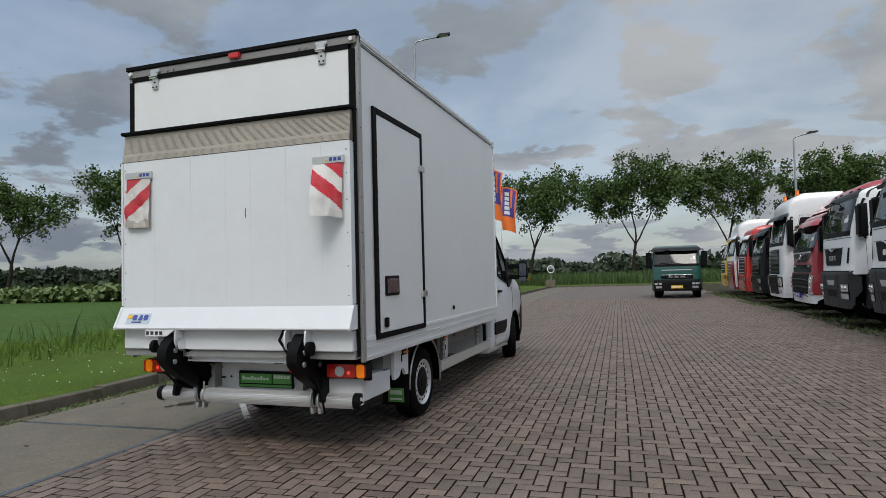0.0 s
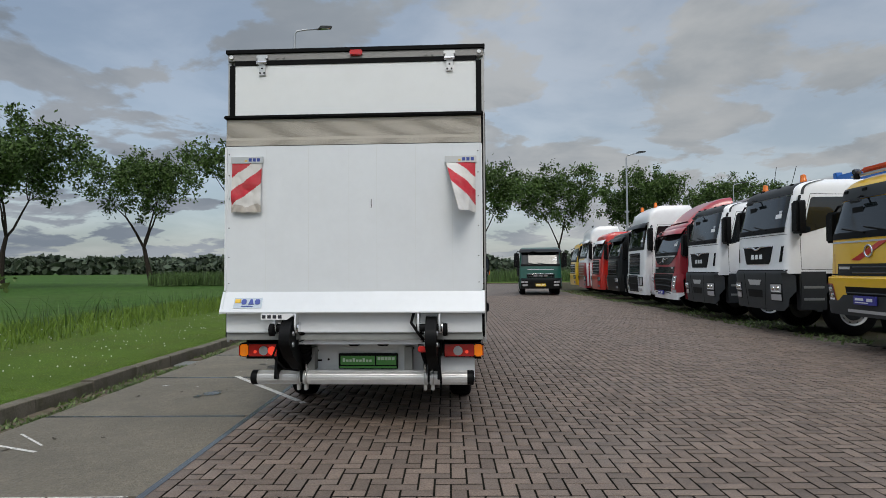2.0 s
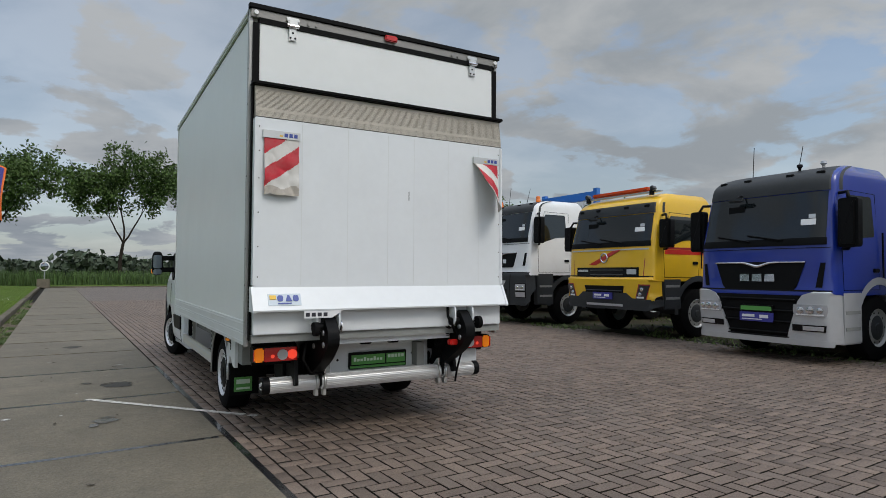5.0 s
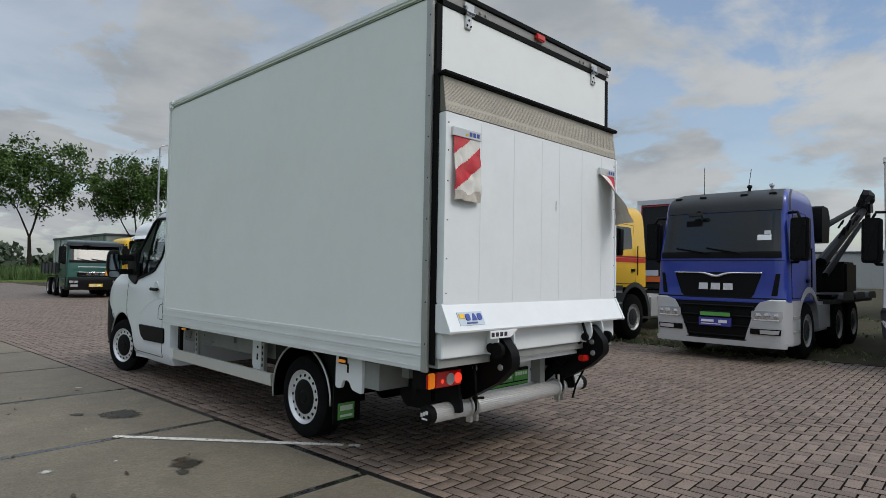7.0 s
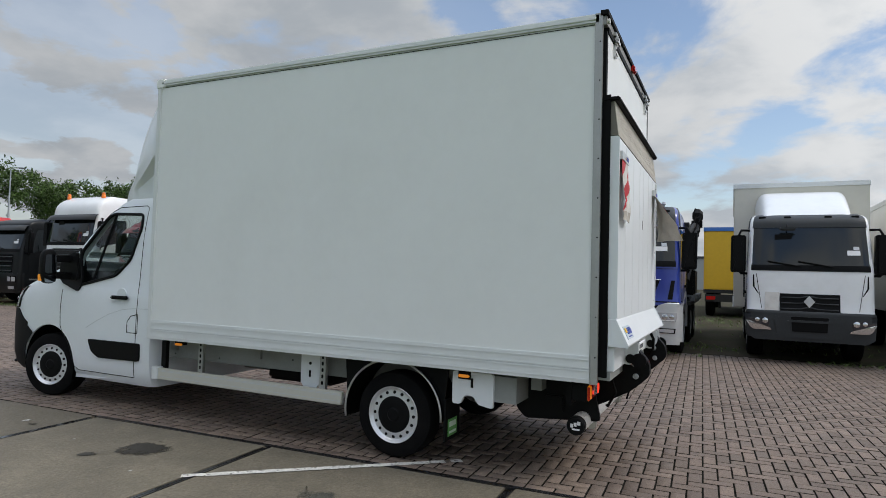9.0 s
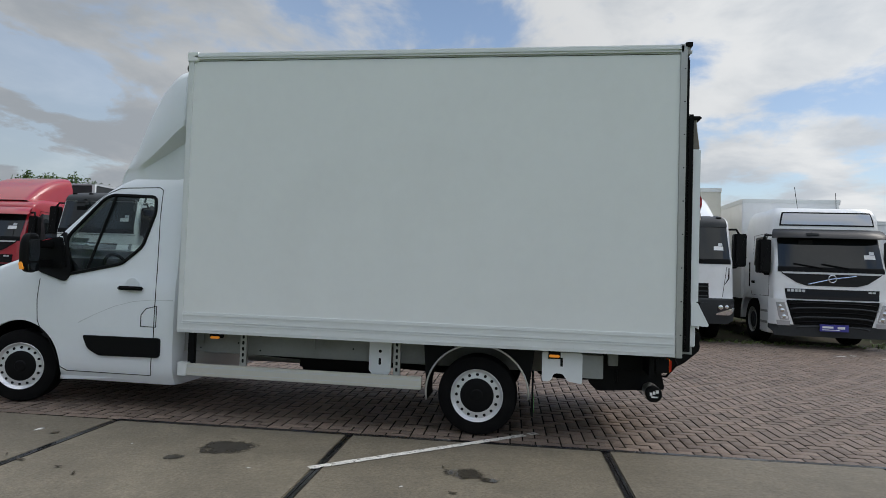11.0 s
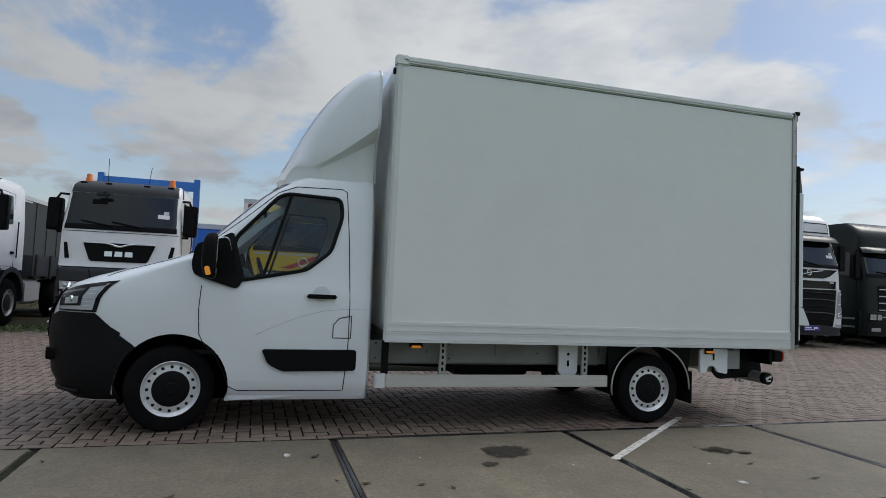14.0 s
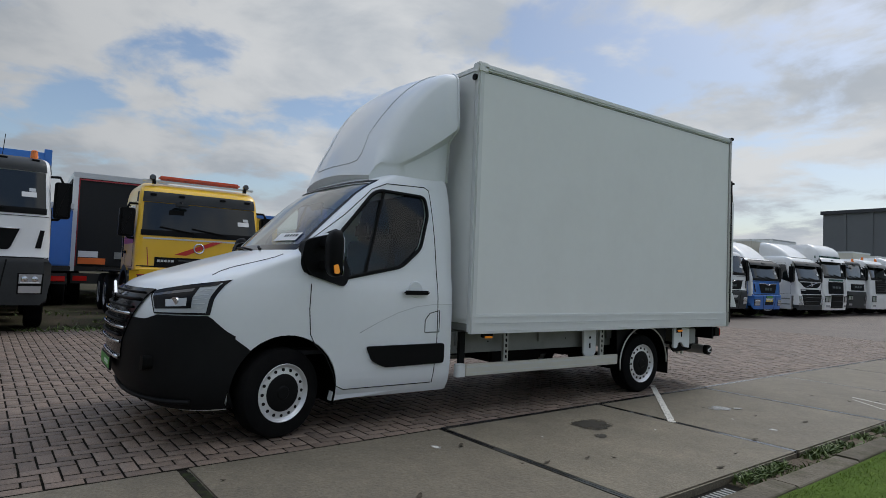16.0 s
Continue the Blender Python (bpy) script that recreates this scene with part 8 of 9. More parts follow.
belt("far_wood", "dark green belt of distant trees", -420, -60, 330, 420, 6, 13, 9000, 2.6, 1)
belt("far_wood", "dark green belt of distant trees", -60, 160, 420, 420, 3, 9, 5000, 2.2, 2)
belt("far_wood", "dark green belt of distant trees", -520, -380, 100, 360, 8, 16, 5000, 3.0, 3)
belt("crop_row", "tall green crop along the far ditch", -83.0, -36.5, 32.5, 37.8, 0.8, 1.3, 12000, 0.3, 12)
belt("far_bush", "dark round bushes along the far road", -10, 30, 190, 185, 3, 8, 1500, 0.9, 4)
belt("far_wood", "pale green belt of distant trees", -140, -30, 260, 240, 3, 9, 4500, 1.4, 7)


# ---------------------------------------------------------------- reeds and hedge, grass
def blades(name, label, mat, places, seed, lo, hi, width, bend, category="grass", parent=None):
    rg = np.random.RandomState(seed)
    vs, fs = [], []
    for x, y, z in places:
        h = rg.uniform(lo, hi)
        a = rg.uniform(0, 2 * math.pi)
        w = width * rg.uniform(0.6, 1.4)
        side = np.array((math.cos(a), math.sin(a), 0)) * w
        lean = np.array((rg.normal(0, bend), rg.normal(0, bend), 0)) * h
        p = np.array((x, y, z))
        i = len(vs)
        vs += [p - side, p + side, p + side * 0.6 + lean * 0.4 + (0, 0, h * 0.6), p - side * 0.6 + lean * 0.4 + (0, 0, h * 0.6), p + lean + (0, 0, h)]
        fs += [(i, i + 1, i + 2, i + 3), (i + 3, i + 2, i + 4)]
    return tagged(from_arrays(name, vs, fs, mat), label, category, kind="stuff")


rg = np.random.RandomState(8)
spots = []
for k in range(26000):                      # reeds behind the far verge
    u, v = rg.uniform(-30, 40), YARD_END + rg.uniform(2.0, 7.0)
    p = on_road(u, v)
    spots.append((p.x, p.y, 0.0))
blades("reed_bed", "tall green reeds along the ditch", reed_blade, spots, 3, 0.7, 1.6, 0.035, 0.16, "reeds")
spots = []
for k in range(1800):                      # reeds along the ditch beside the verge
    u, v = KERB - rg.uniform(3.5, 9.0), rg.uniform(-10, YARD_END + 6)
    p = on_road(u, v)
    spots.append((p.x, p.y, verge_height(u, v)))
blades("reed_bed", "tall green reeds along the ditch", reed_blade, spots, 4, 0.3, 0.85, 0.014, 0.3, "reeds")
spots = []
for k in range(30000):                       # uncut grass at the back of the verge
    u, v = KERB - rg.uniform(2.7, 9.0), rg.uniform(-6, 50)
    p = on_road(u, v)
    spots.append((p.x, p.y, verge_height(u, v)))
blades("long_grass", "uncut pale green grass", grass_blade, spots, 5, 0.08, 0.32, 0.010, 0.45)
spots = []
for k in range(150000):                     # mown verge
    d = rg.uniform(0, 1) ** 1.6 * 3.0
    v = rg.uniform(-4, 26) if rg.uniform() < 0.7 else rg.uniform(-10, 50)
    u = KERB - 0.20 - d
    p = on_road(u, v)
    spots.append((p.x, p.y, verge_height(u, v) - 0.01))
blades("mown_grass", "short mown green grass", mown_blade, spots, 6, 0.014, 0.036, 0.0024, 0.9)
spots = []
for k in range(9000):                       # thin weeds under the lorries' noses
    u, v = 7.75 + abs(rg.normal(0, 0.9)), rg.uniform(-34, 34)
    if noise.noise((u * 0.5, v * 0.35, 3)) > -0.05:
        p = on_road(u, v)
        spots.append((p.x, p.y, -0.01))
for k in range(16000):
    u, v = rg.uniform(8.5, 24), rg.uniform(-24, 30)
    if noise.noise((u * 0.45, v * 0.45, 5)) > 0.05:
        p = on_road(u, v)
        spots.append((p.x, p.y, 0.0))
blades("weeds", "thin green weeds on the earth by the lorries", weed_leaf, spots, 7, 0.02, 0.09, 0.020, 1.0, "weeds")
spots = []
for k in range(5000):                       # weeds in the gutter under the kerb
    v = rg.uniform(-6, 30)
    if noise.noise((v * 0.6, 2, 0)) > -0.12:
        u = KERB + (abs(rg.normal(0, 0.05)) + 0.01 if rg.uniform() < 0.5 else 0.17 + rg.normal(0, 0.012))
        p = on_road(u, v)
        spots.append((p.x, p.y, -0.045))
blades("gutter_weeds", "low green weeds along the kerb", weed_leaf, spots, 9, 0.01, 0.05, 0.010, 0.9, "weeds")
spots = []
clumps = [3.72, 3.55, 3.40, 3.22, 2.62, 2.45, 2.30, 1.98, 1.50, 1.05, 0.6, 4.75, 5.0, 5.3, -0.3, -0.6, -1.4, -2.2] + [rg.uniform(5.5, 24) for k in range(30)]
for c in clumps:                            # leafy clumps against the edge of the slabs
    wide = rg.uniform(0.05, 0.12)
    for k in range(int(1500 * wide)):
        p = on_road(SLAB_L - 0.06 + rg.normal(0, 0.035), c + rg.normal(0, wide))
        spots.append((p.x, p.y, -0.045))
blades("gutter_weeds", "leafy green weed clumps along the slabs", clump_leaf, spots, 12, 0.015, 0.055, 0.011, 1.0, "weeds")
spots = []
for k in range(900):                        # daisies in the mown verge
    u, v = KERB - 0.5 - abs(rg.normal(0, 3)), rg.uniform(-2, 30)
    p = on_road(u, v)
    spots.append((p.x, p.y, verge_height(u, v) + 0.05))
blades("daisies", "tiny white flowers in the grass", white_print, spots, 10, 0.01, 0.02, 0.010, 0.2, "flowers")


# ---------------------------------------------------------------- lamps, flags, sign, bin
def street_lamp(x, y, h, arm, toward):
    t = thing("street_lamp", "tall grey street lamp with a single arm", "street lamp", at=pose(x, y, 0.0, 0, 0, toward))
    part("post", rod((0, 0, 0.0), (0, 0, h * 0.985), 0.115, 16, 0.055), galv, t, "tapered grey steel post", smooth=40)
    part("post_base", rod((0, 0, 0.0), (0, 0, 1.6), 0.15, 16, 0.13), galv, t, smooth=40)
    pts = [(0, 0, h * 0.97), (0.02, 0, h * 0.99), (0.12, 0, h), (arm * 0.5, 0, h + 0.12 * arm), (arm, 0, h + 0.22 * arm)]
    part("arm", tube(pts, 0.045, 10), galv, t, smooth=True)
    head = part("lamp_head", prism(rounded([(arm - 0.05, h + 0.20 * arm), (arm + 0.75, h + 0.33 * arm), (arm + 0.72, h + 0.33 * arm + 0.10), (arm + 0.1, h + 0.22 * arm + 0.16)], 0.05, 3), "y", -0.15, 0.15), truck_grey, t, "dark lamp head", smooth=30)
    part("lamp_glass", prism([(arm + 0.15, h + 0.228 * arm), (arm + 0.62, h + 0.305 * arm), (arm + 0.62, h + 0.298 * arm), (arm + 0.15, h + 0.222 * arm)], "y", -0.12, 0.12), clear_lens, head)
    part("post_box", box(-0.16, 0.16, -0.05, 0.12, h * 0.56, h * 0.575), galv, t)
    return t


lamp_a = street_lamp(-8.72, 27.2, 14.6, 1.3, 25)
street_lamp(13.6, 45.0, 10.7, 0.9, 10)
street_lamp(31.0, 66.0, 11.0, 1.0, 20)


def flag(x, y, h, seed):
    t = thing("flagpole", "white flagpole with a tall orange and blue banner", "flag", "three banners on poles", at=pose(x, y, 0.3, 0, 0, -18))
    part("pole", rod((0, 0, 0), (0, 0, h), 0.06, 12, 0.035), pole_white, t, "white pole", smooth=40)
    part("pole_knob", lathe([(h, 0.04), (h + 0.05, 0.06), (h + 0.1, 0.02)], "z", 12), pole_white, t, smooth=40)
    Wf, Hf = 1.55, 4.0

    def at(u, v, off=0.0):
        wave = 0.22 * math.sin(2.2 * u + seed + 3.0 * v) * u + 0.10 * math.sin(6 * u + 5 * v + seed)
        drop = 0.45 * u * u
        return Vector((0.08 + Wf * u * (1 - 0.04 * math.sin(3 * v)), wave + off, h - 0.15 - Hf * (1 - v) - drop))

    def cloth(name, u0, u1, v0, v1, off, mat, lab=""):
        return skin(name, [[at(u0 + (u1 - u0) * i / 10, v0 + (v1 - v0) * j / 14, off) for i in range(11)] for j in range(15)], mat, t, lab)

    cloth("banner", 0, 1, 0, 1, 0.0, flag_orange, "orange cloth banner")
    for side in (-0.012, 0.012):
        cloth("banner_panel", 0.07, 0.93, 0.33, 0.97, side, flag_blue, "blue panel")
        for k in range(5):
            v0 = 0.37 + k * 0.108
            cloth("banner_mark", 0.22, 0.58, v0, v0 + 0.082, side * 1.9, white_print, "plain white bar")
        cloth("banner_mark", 0.66, 0.78, 0.55, 0.95, side * 1.9, flag_orange, "plain orange bar")
    return t


flag(-8.35, 36.0, 9.75, 0.4)
flag(-8.95, 43.3, 9.75, 1.5)
flag(-9.4, 50.6, 9.3, 2.6)

t = thing("traffic_mirror", "round mirror on a post in a concrete block", "mirror", at=pose(-5.45, 53.4, 0, 0, 0, 0))
part("block", box(-0.43, 0.43, -0.4, 0.4, 0.0, 0.72), concrete, t, "pale concrete block", bevel=0.04)
part("post", rod((0.05, 0, 0.7), (0.05, 0, 1.5), 0.035, 12), galv, t)
part("mirror_face", lathe([(-0.05, 0.30), (-0.06, 0.27), (-0.08, 0.16), (-0.085, 0.01)], "y", 28, (0.05, 0, 1.72)), mirror_mat, t, "round convex mirror", smooth=60)
part("mirror_rim", tube([(0.05 + 0.31 * math.cos(a), -0.04, 1.72 + 0.34 * math.sin(a)) for a in np.linspace(0, 6.283, 28, endpoint=False)], 0.035, 8, closed=True), white_print, t, "white rim", smooth=True)

t = thing("litter_bin", "red litter bin beside the lamp post", "bin", at=pose(-8.35, 27.4, 0.30, 0, 0, 10))
part("bin_body", lathe([(0.15, 0.19), (0.2, 0.22), (0.85, 0.24), (0.86, 0.2)], "z", 20), bin_red, t, "red bin", smooth=40)
part("bin_lid", lathe([(0.87, 0.27), (0.93, 0.27), (1.02, 0.12)], "z", 20), bin_red, t, smooth=40)
part("bin_foot", rod((0, 0, -0.2), (0, 0, 0.2), 0.05, 10), galv, t)
part("bin_label", box(-0.12, 0.12, -0.26, -0.235, 0.5, 0.65), white_print, t)

# car on the road beyond the reeds
t = thing("car", "dark grey estate car on the far road", "car", at=pose(-4.6, 88.0, -0.09, 0, 0, 90))
part("body", prism(rounded([(-2.3, 0.35), (-2.35, 0.75), (-2.2, 0.95), (-1.3, 1.0), (2.2, 1.0), (2.35, 0.7), (2.3, 0.35)], 0.1, 3), "x", -0.9, 0.9), truck_grey, t, "grey car body", smooth=30)
part("cabin", prism(rounded([(-1.3, 0.99), (-0.5, 1.48), (1.7, 1.48), (2.2, 0.99)], 0.1, 3), "x", -0.78, 0.78), dark_glass, t, "dark windows", smooth=30)
part("car_roof", prism(rounded([(-0.5, 1.47), (-0.45, 1.53), (1.65, 1.53), (1.75, 1.47)], 0.02, 2), "x", -0.76, 0.76), truck_grey, t)
for yy in (-1.45, 1.45):
    for s in (-1, 1):
        wheel(t, s * 0.8, yy, 0.33, 0.33, 0.2, 0.21, s, truck_silver, truck_grey, 8)


# ---------------------------------------------------------------- sheds and things behind the row
def shed(label, x0, x1, y0, y1, h, mat, bays):
    t = thing("warehouse", label, "building")
    part("wall", box(x0, x1, y0, y1, -0.1, h), mat, t, "profiled metal wall")
    part("roof", box(x0 - 0.2, x1 + 0.2, y0 - 0.2, y1 + 0.2, h, h + 0.35), roof_dark, t, "dark roof edge")
    n = int((x1 - x0) / bays)
    for k in range(n):
        xx = x0 + (k + 0.5) * bays
        for yy in (y0 - 0.05, y1 + 0.05):
            part("wall_rib", box(xx - 0.12, xx + 0.12, yy - 0.06, yy + 0.06, 0, h), mat, t)
    n = int((y1 - y0) / bays)
    for k in range(n):
        yy = y0 + (k + 0.5) * bays
        for xx in (x0 - 0.05, x1 + 0.05):
            part("wall_rib", box(xx - 0.06, xx + 0.06, yy - 0.12, yy + 0.12, 0, h), mat, t)
    return t


w = shed("long pale grey metal shed beyond the yard", 25.0, 60.0, 96.0, 126.0, 6.0, facade_pale, 3.0)
for k in range(5):
    part("window", box(28 + k * 2.2, 29.6 + k * 2.2, 95.88, 95.99, 1.2, 3.4), dark_glass, w, "dark window")
shed("tall dark grey metal warehouse behind the lorries", -30.0, 23.7, -108.0, -62.0, 9.2, facade_grey, 2.4)
shed("long pale grey building far behind the lorries", 110.0, 130.0, -10.0, 80.0, 5.5, facade_pale, 3.0)


def trailer(label, x, y, L, H, mat, top, turn=0.0, low=1.15):
    t = thing("trailer", label, "trailer", at=pose(x, y, 0, 0, 0, turn))
    part("body", box(-1.25, 1.25, 0, L, low, H), mat, t, "", bevel=0.03)
    part("top_rail", box(-1.27, 1.27, -0.02, L + 0.02, H + 0.003, H + 0.16), top, t)
    part("sill", box(-1.26, 1.26, -0.01, L + 0.01, low - 0.14, low - 0.003), truck_dim, t)
    for k in range(int(L / 1.2)):
        for s in (-1, 1):
            part("body_post", box(*sorted((s * 1.25, s * 1.275)), 0.5 + k * 1.2, 0.56 + k * 1.2, low, H), mat, t)
    for s in (-1, 1):
        for yy in (1.2, 2.5, 3.8, L - 1.0):
            wheel(t, s * 1.05, yy, 0.5, 0.5, 0.32, 0.29, s, truck_silver, truck_grey, 10)
        part("leg", box(s * 0.8 - 0.06, s * 0.8 + 0.06, L - 2.6, L - 2.45, 0.0, low), truck_dim, t)
    part("tail_board", box(-1.2, 1.2, -0.06, -0.012, low - 0.5, low - 0.2), truck_dim, t)
    for s in (-1, 1):
        part("tail_lamp", box(*sorted((s * 0.8, s * 1.15)), -0.08, -0.061, low - 0.42, low - 0.28), red_lens, t)
    return t


trailer("yellow trailer with a blue top behind the lorries", 22.5, -0.95, 12, 3.6, yellow_body, truck_sky, -90)
trailer("white flat-sided trailer behind the lorries", 21.5, -3.7, 12, 2.6, truck_cream, truck_silver, -90)
dark = trailer("black curtain trailer with red edges behind the lorries", 14.9, 5.36, 11, 3.72, tarp_black, truck_silver, -90)
for s in (-1, 1):
    part("end_post", box(*sorted((s * 1.13, s * 1.27)), -0.03, 0.08, 1.0, 3.74), rail_white if s < 0 else tarp_black, dark, "pale corner post")
    part("end_edge", box(*sorted((s * 1.10, s * 1.125)), -0.035, -0.002, 1.15, 3.68), truck_red, dark, "red edge")
part("end_edge", box(-1.12, 1.12, -0.035, -0.002, 3.66, 3.70), truck_red, dark)
part("end_board", box(-1.05, -0.55, -0.04, -0.004, 1.42, 1.60), white_print, dark, "white board")
part("end_board", box(-1.05, -0.35, -0.04, -0.004, 1.22, 1.40), flag_orange, dark, "orange board")
part("end_board", box(-0.12, 0.36, -0.04, -0.004, 1.40, 1.60), chassis_grey, dark, "grey board")
trailer("blue container on wheels behind the lorries", 14.0, 7.9, 9, 2.72, truck_sky, truck_silver, -90)
trailer("grey curtain trailer behind the red lorry", 19.0, 16.0, 12, 3.8, truck_grey, truck_silver, -90)
trailer("cream box trailer behind the lorries", 20.0, -6.8, 12, 3.5, truck_cream, rail_white, -90)
trailer("white box trailer behind the lorries", 20.0, -12.6, 12, 3.7, truck_white, rail_white, -90)
trailer("white box trailer behind the lorries", 19.5, -17.2, 12, 3.6, truck_white, rail_white, -90)
trailer("cream box trailer behind the lorries", 19.5, -21.6, 12, 3.7, truck_cream, rail_white, -90)

# ---------------------------------------------------------------- concrete strip, kerb, bricks
strip = thing("concrete_strip", "strip of worn grey concrete slabs along the kerb", "pavement", kind="structure")
tagged(strip, kind="structure")
SLAB = 2.105
slab_bm = box(-0.996, 0.996, -SLAB / 2 + 0.026, SLAB / 2 - 0.026, -0.15, 0.0)
bmesh.ops.bevel(slab_bm, geom=[e for e in slab_bm.edges if all(v.co.z > -0.01 for v in e.verts)], offset=0.012, segments=2, affect="EDGES")
slab_ob = part("slab", slab_bm, concrete, strip)
first = True
for k in range(-16, 25):
    v = 0.63 + SLAB * (k + 0.5)
    if v > YARD_END:
        break
    ob = slab_ob if first else new("slab", slab_ob.data)
    first = False
    ob.parent = strip
    ob.matrix_basis = road_turn @ pose((EDGE + SLAB_L + 0.012) / 2, v, random.uniform(-0.003, 0.002), random.uniform(-0.08, 0.08), 0, random.uniform(-0.1, 0.1))
bm = bmesh.new()
for k in range(-16, 25):
    v = 0.63 + SLAB * k
    if 5.5 < v < YARD_END:
        box(SLAB_L + 0.02, EDGE - 0.06, v - 0.028, v + 0.028, -0.05, -0.006, bm)
bm.transform(road_turn)
part("slab_joint", bm, joint_dark, strip, "dark mossy joint between the slabs")
bm = bmesh.new()
for k in range(-16, 3):
    v = 0.63 + SLAB * k
    box(SLAB_L + 0.02, EDGE - 0.06, v - 0.026, v - 0.003, -0.05, -0.001, bm)
    box(SLAB_L + 0.02, EDGE - 0.06, v + 0.003, v + 0.026, -0.05, -0.001, bm)
bm.transform(road_turn)
part("slab_joint", bm, joint_gloss, strip, "shiny black joint filler between the slabs")

kerb = thing("kerb", "weathered grey concrete kerb stones along the verge", "kerb", kind="structure")
stone_bm = prism(rounded([(-0.09, -0.2), (0.085, -0.2), (0.075, 0.098), (-0.09, 0.098)], 0.020, 3), "y", -0.494, 0.494)
stone = part("kerb_stone", stone_bm, kerb_mat, kerb, smooth=30)
first = True
for k in range(-30, int(YARD_END)):
    ob = stone if first else new("kerb_stone", stone.data)
    first = False
    ob.parent = kerb
    ob.matrix_basis = road_turn @ pose(KERB - 0.075 + random.uniform(-0.008, 0.008), k + 0.5, random.uniform(-0.012, 0.008), random.uniform(-0.5, 0.5), 0, random.uniform(-0.5, 0.5))
kerb_far = thing("kerb", "low grey concrete kerb stones at the end of the yard", "kerb", kind="structure")
for k in range(0, 34):
    ob = new("kerb_stone", stone.data)
    ob.parent = kerb_far
    ob.matrix_basis = road_turn @ pose(KERB + 0.6 + k, YARD_END, 0, 0, 0, 90)

# gutter of small grey pavers between slabs and kerb, with a drain
gut = thing("gutter", "mossy gutter of two rows of small brown pavers", "gutter", kind="structure")
paver_bm = box(-0.082, 0.082, -0.098, 0.098, -0.06, 0.0)
bmesh.ops.bevel(paver_bm, geom=[e for e in paver_bm.edges if all(v.co.z > -0.01 for v in e.verts)], offset=0.008, segments=1, affect="EDGES")
paver = part("paver", paver_bm, paver_mat, gut)
for k in range(340):
    row = k % 2
    v = -8.0 + (k // 2 + 0.5 + 0.5 * row) * 0.208
    if 3.92 < v < 4.53:
        continue
    ob = paver if k == 0 else new("paver", paver.data)
    ob.parent = gut
    ob.matrix_basis = road_turn @ pose(SLAB_L - 0.088 - 0.170 * row, v, -0.044 + random.uniform(-0.006, 0.004), random.uniform(-1, 1), random.uniform(-2, 2), random.uniform(-1, 1))
drain = thing("drain_grate", "rusty dark iron drain grate in the gutter", "drain", kind="structure")
bm = box(SLAB_L - 0.31, SLAB_L - 0.07, 4.02, 4.43, -0.085, -0.072)
bm.transform(road_turn)
part("drain_bed", bm, seam_dark, drain)
for k in range(9):
    bm = box(SLAB_L - 0.31, SLAB_L - 0.07, 4.03 + k * 0.046, 4.052 + k * 0.046, -0.071, -0.036)
    bm.transform(road_turn)
    part("drain_bar", bm, chassis_grey, drain)

# bitumen along the edge of the concrete
bm = box(-1.112, -1.060, -11.0, 4.83, -0.01, 0.003)
bm.transform(road_turn)
tagged(link_mesh("edge_filler", bm, joint_gloss), "dark bitumen filler along the concrete edge", "joint", kind="structure")

# white line, stains and drops of paint on the concrete
def patch(name, u, v, ru, rv, mat, label, category, seed, z=0.004):
    bm = bmesh.new()
    ring = []
    for i in range(40):
        a = 2 * math.pi * i / 40
        k = 1 + 0.22 * noise.noise((math.cos(a) * 1.3 + seed, math.sin(a) * 1.3, seed)) + 0.12 * noise.noise((math.cos(a) * 5, math.sin(a) * 5 + seed, 0))
        ring.append(bm.verts.new(on_road(u + ru * k * math.cos(a), v + rv * k * math.sin(a), z)))
    bm.faces.new(ring)
    return tagged(link_mesh(name, bm, mat), label, category, kind="structure")


def near(x, y):
    p = road_turn.inverted() @ Vector((x, y, 0))
    return p.x, p.y


for x, y, a, b in ((-1.78, 3.47, 0.21, 0.23), (-2.11, 3.72, 0.07, 0.08), (-2.35, 7.8, 0.16, 0.2), (-2.2, -3.2, 0.2, 0.25)):
    patch("oil_stain", *near(x, y), a, b, oil_stain, "dark dried oil stain on the concrete", "stain", x + y)
for x, y, a, b in ((-1.95, 1.60, 0.11, 0.17), (-2.04, 1.45, 0.045, 0.08)):
    patch("wet_stain", *near(x, y), a, b, wet_stain, "wet dark patch drying on the concrete", "stain", x + y)
for x, y, a, b in ((-1.72, 5.15, 0.06, 0.035), (-2.2, 3.1, 0.02, 0.02), (-2.6, 5.9, 0.025, 0.02), (-2.3, 2.0, 0.02, 0.02), (-1.9, 4.2, 0.02, 0.015), (-2.5, -1.4, 0.05, 0.02), (-2.72, 2.05, 0.05, 0.05)):
    patch("paint_drop", *near(x, y), a, b, paint_drop, "pale splash of dried paint on the concrete", "stain", x * 3 + y)
for x, y, a, b in ((6.35, -4.6, 0.10, 0.16), (6.55, -4.9, 0.12, 0.08), (6.2, -5.3, 0.05, 0.12), (6.45, -5.6, 0.07, 0.05)):
    patch("paint_drop", *near(x, y), a, b, paint_drop, "white splash of dried paint on the bricks", "stain", x * 3 + y, 0.008)
bm = bmesh.new()
p, q = Vector((-2.10, 2.70, 0.005)), Vector((-0.72, 1.09, 0.005))
side = Vector((q.y - p.y, p.x - q.x, 0)).normalized() * 0.033
n = 46
rows = []
for i in range(n + 1):
    c = p.lerp(q, i / n)
    rows.append((bm.verts.new(c + side * (1 + 0.35 * noise.noise((i * 0.7, 0, 0)))), bm.verts.new(c - side * (1 + 0.35 * noise.noise((i * 0.7, 5, 0))))))
for i, (a, b) in enumerate(zip(rows, rows[1:])):
    if i < 40 or i % 3:
        bm.faces.new((a[0], b[0], b[1], a[1]))
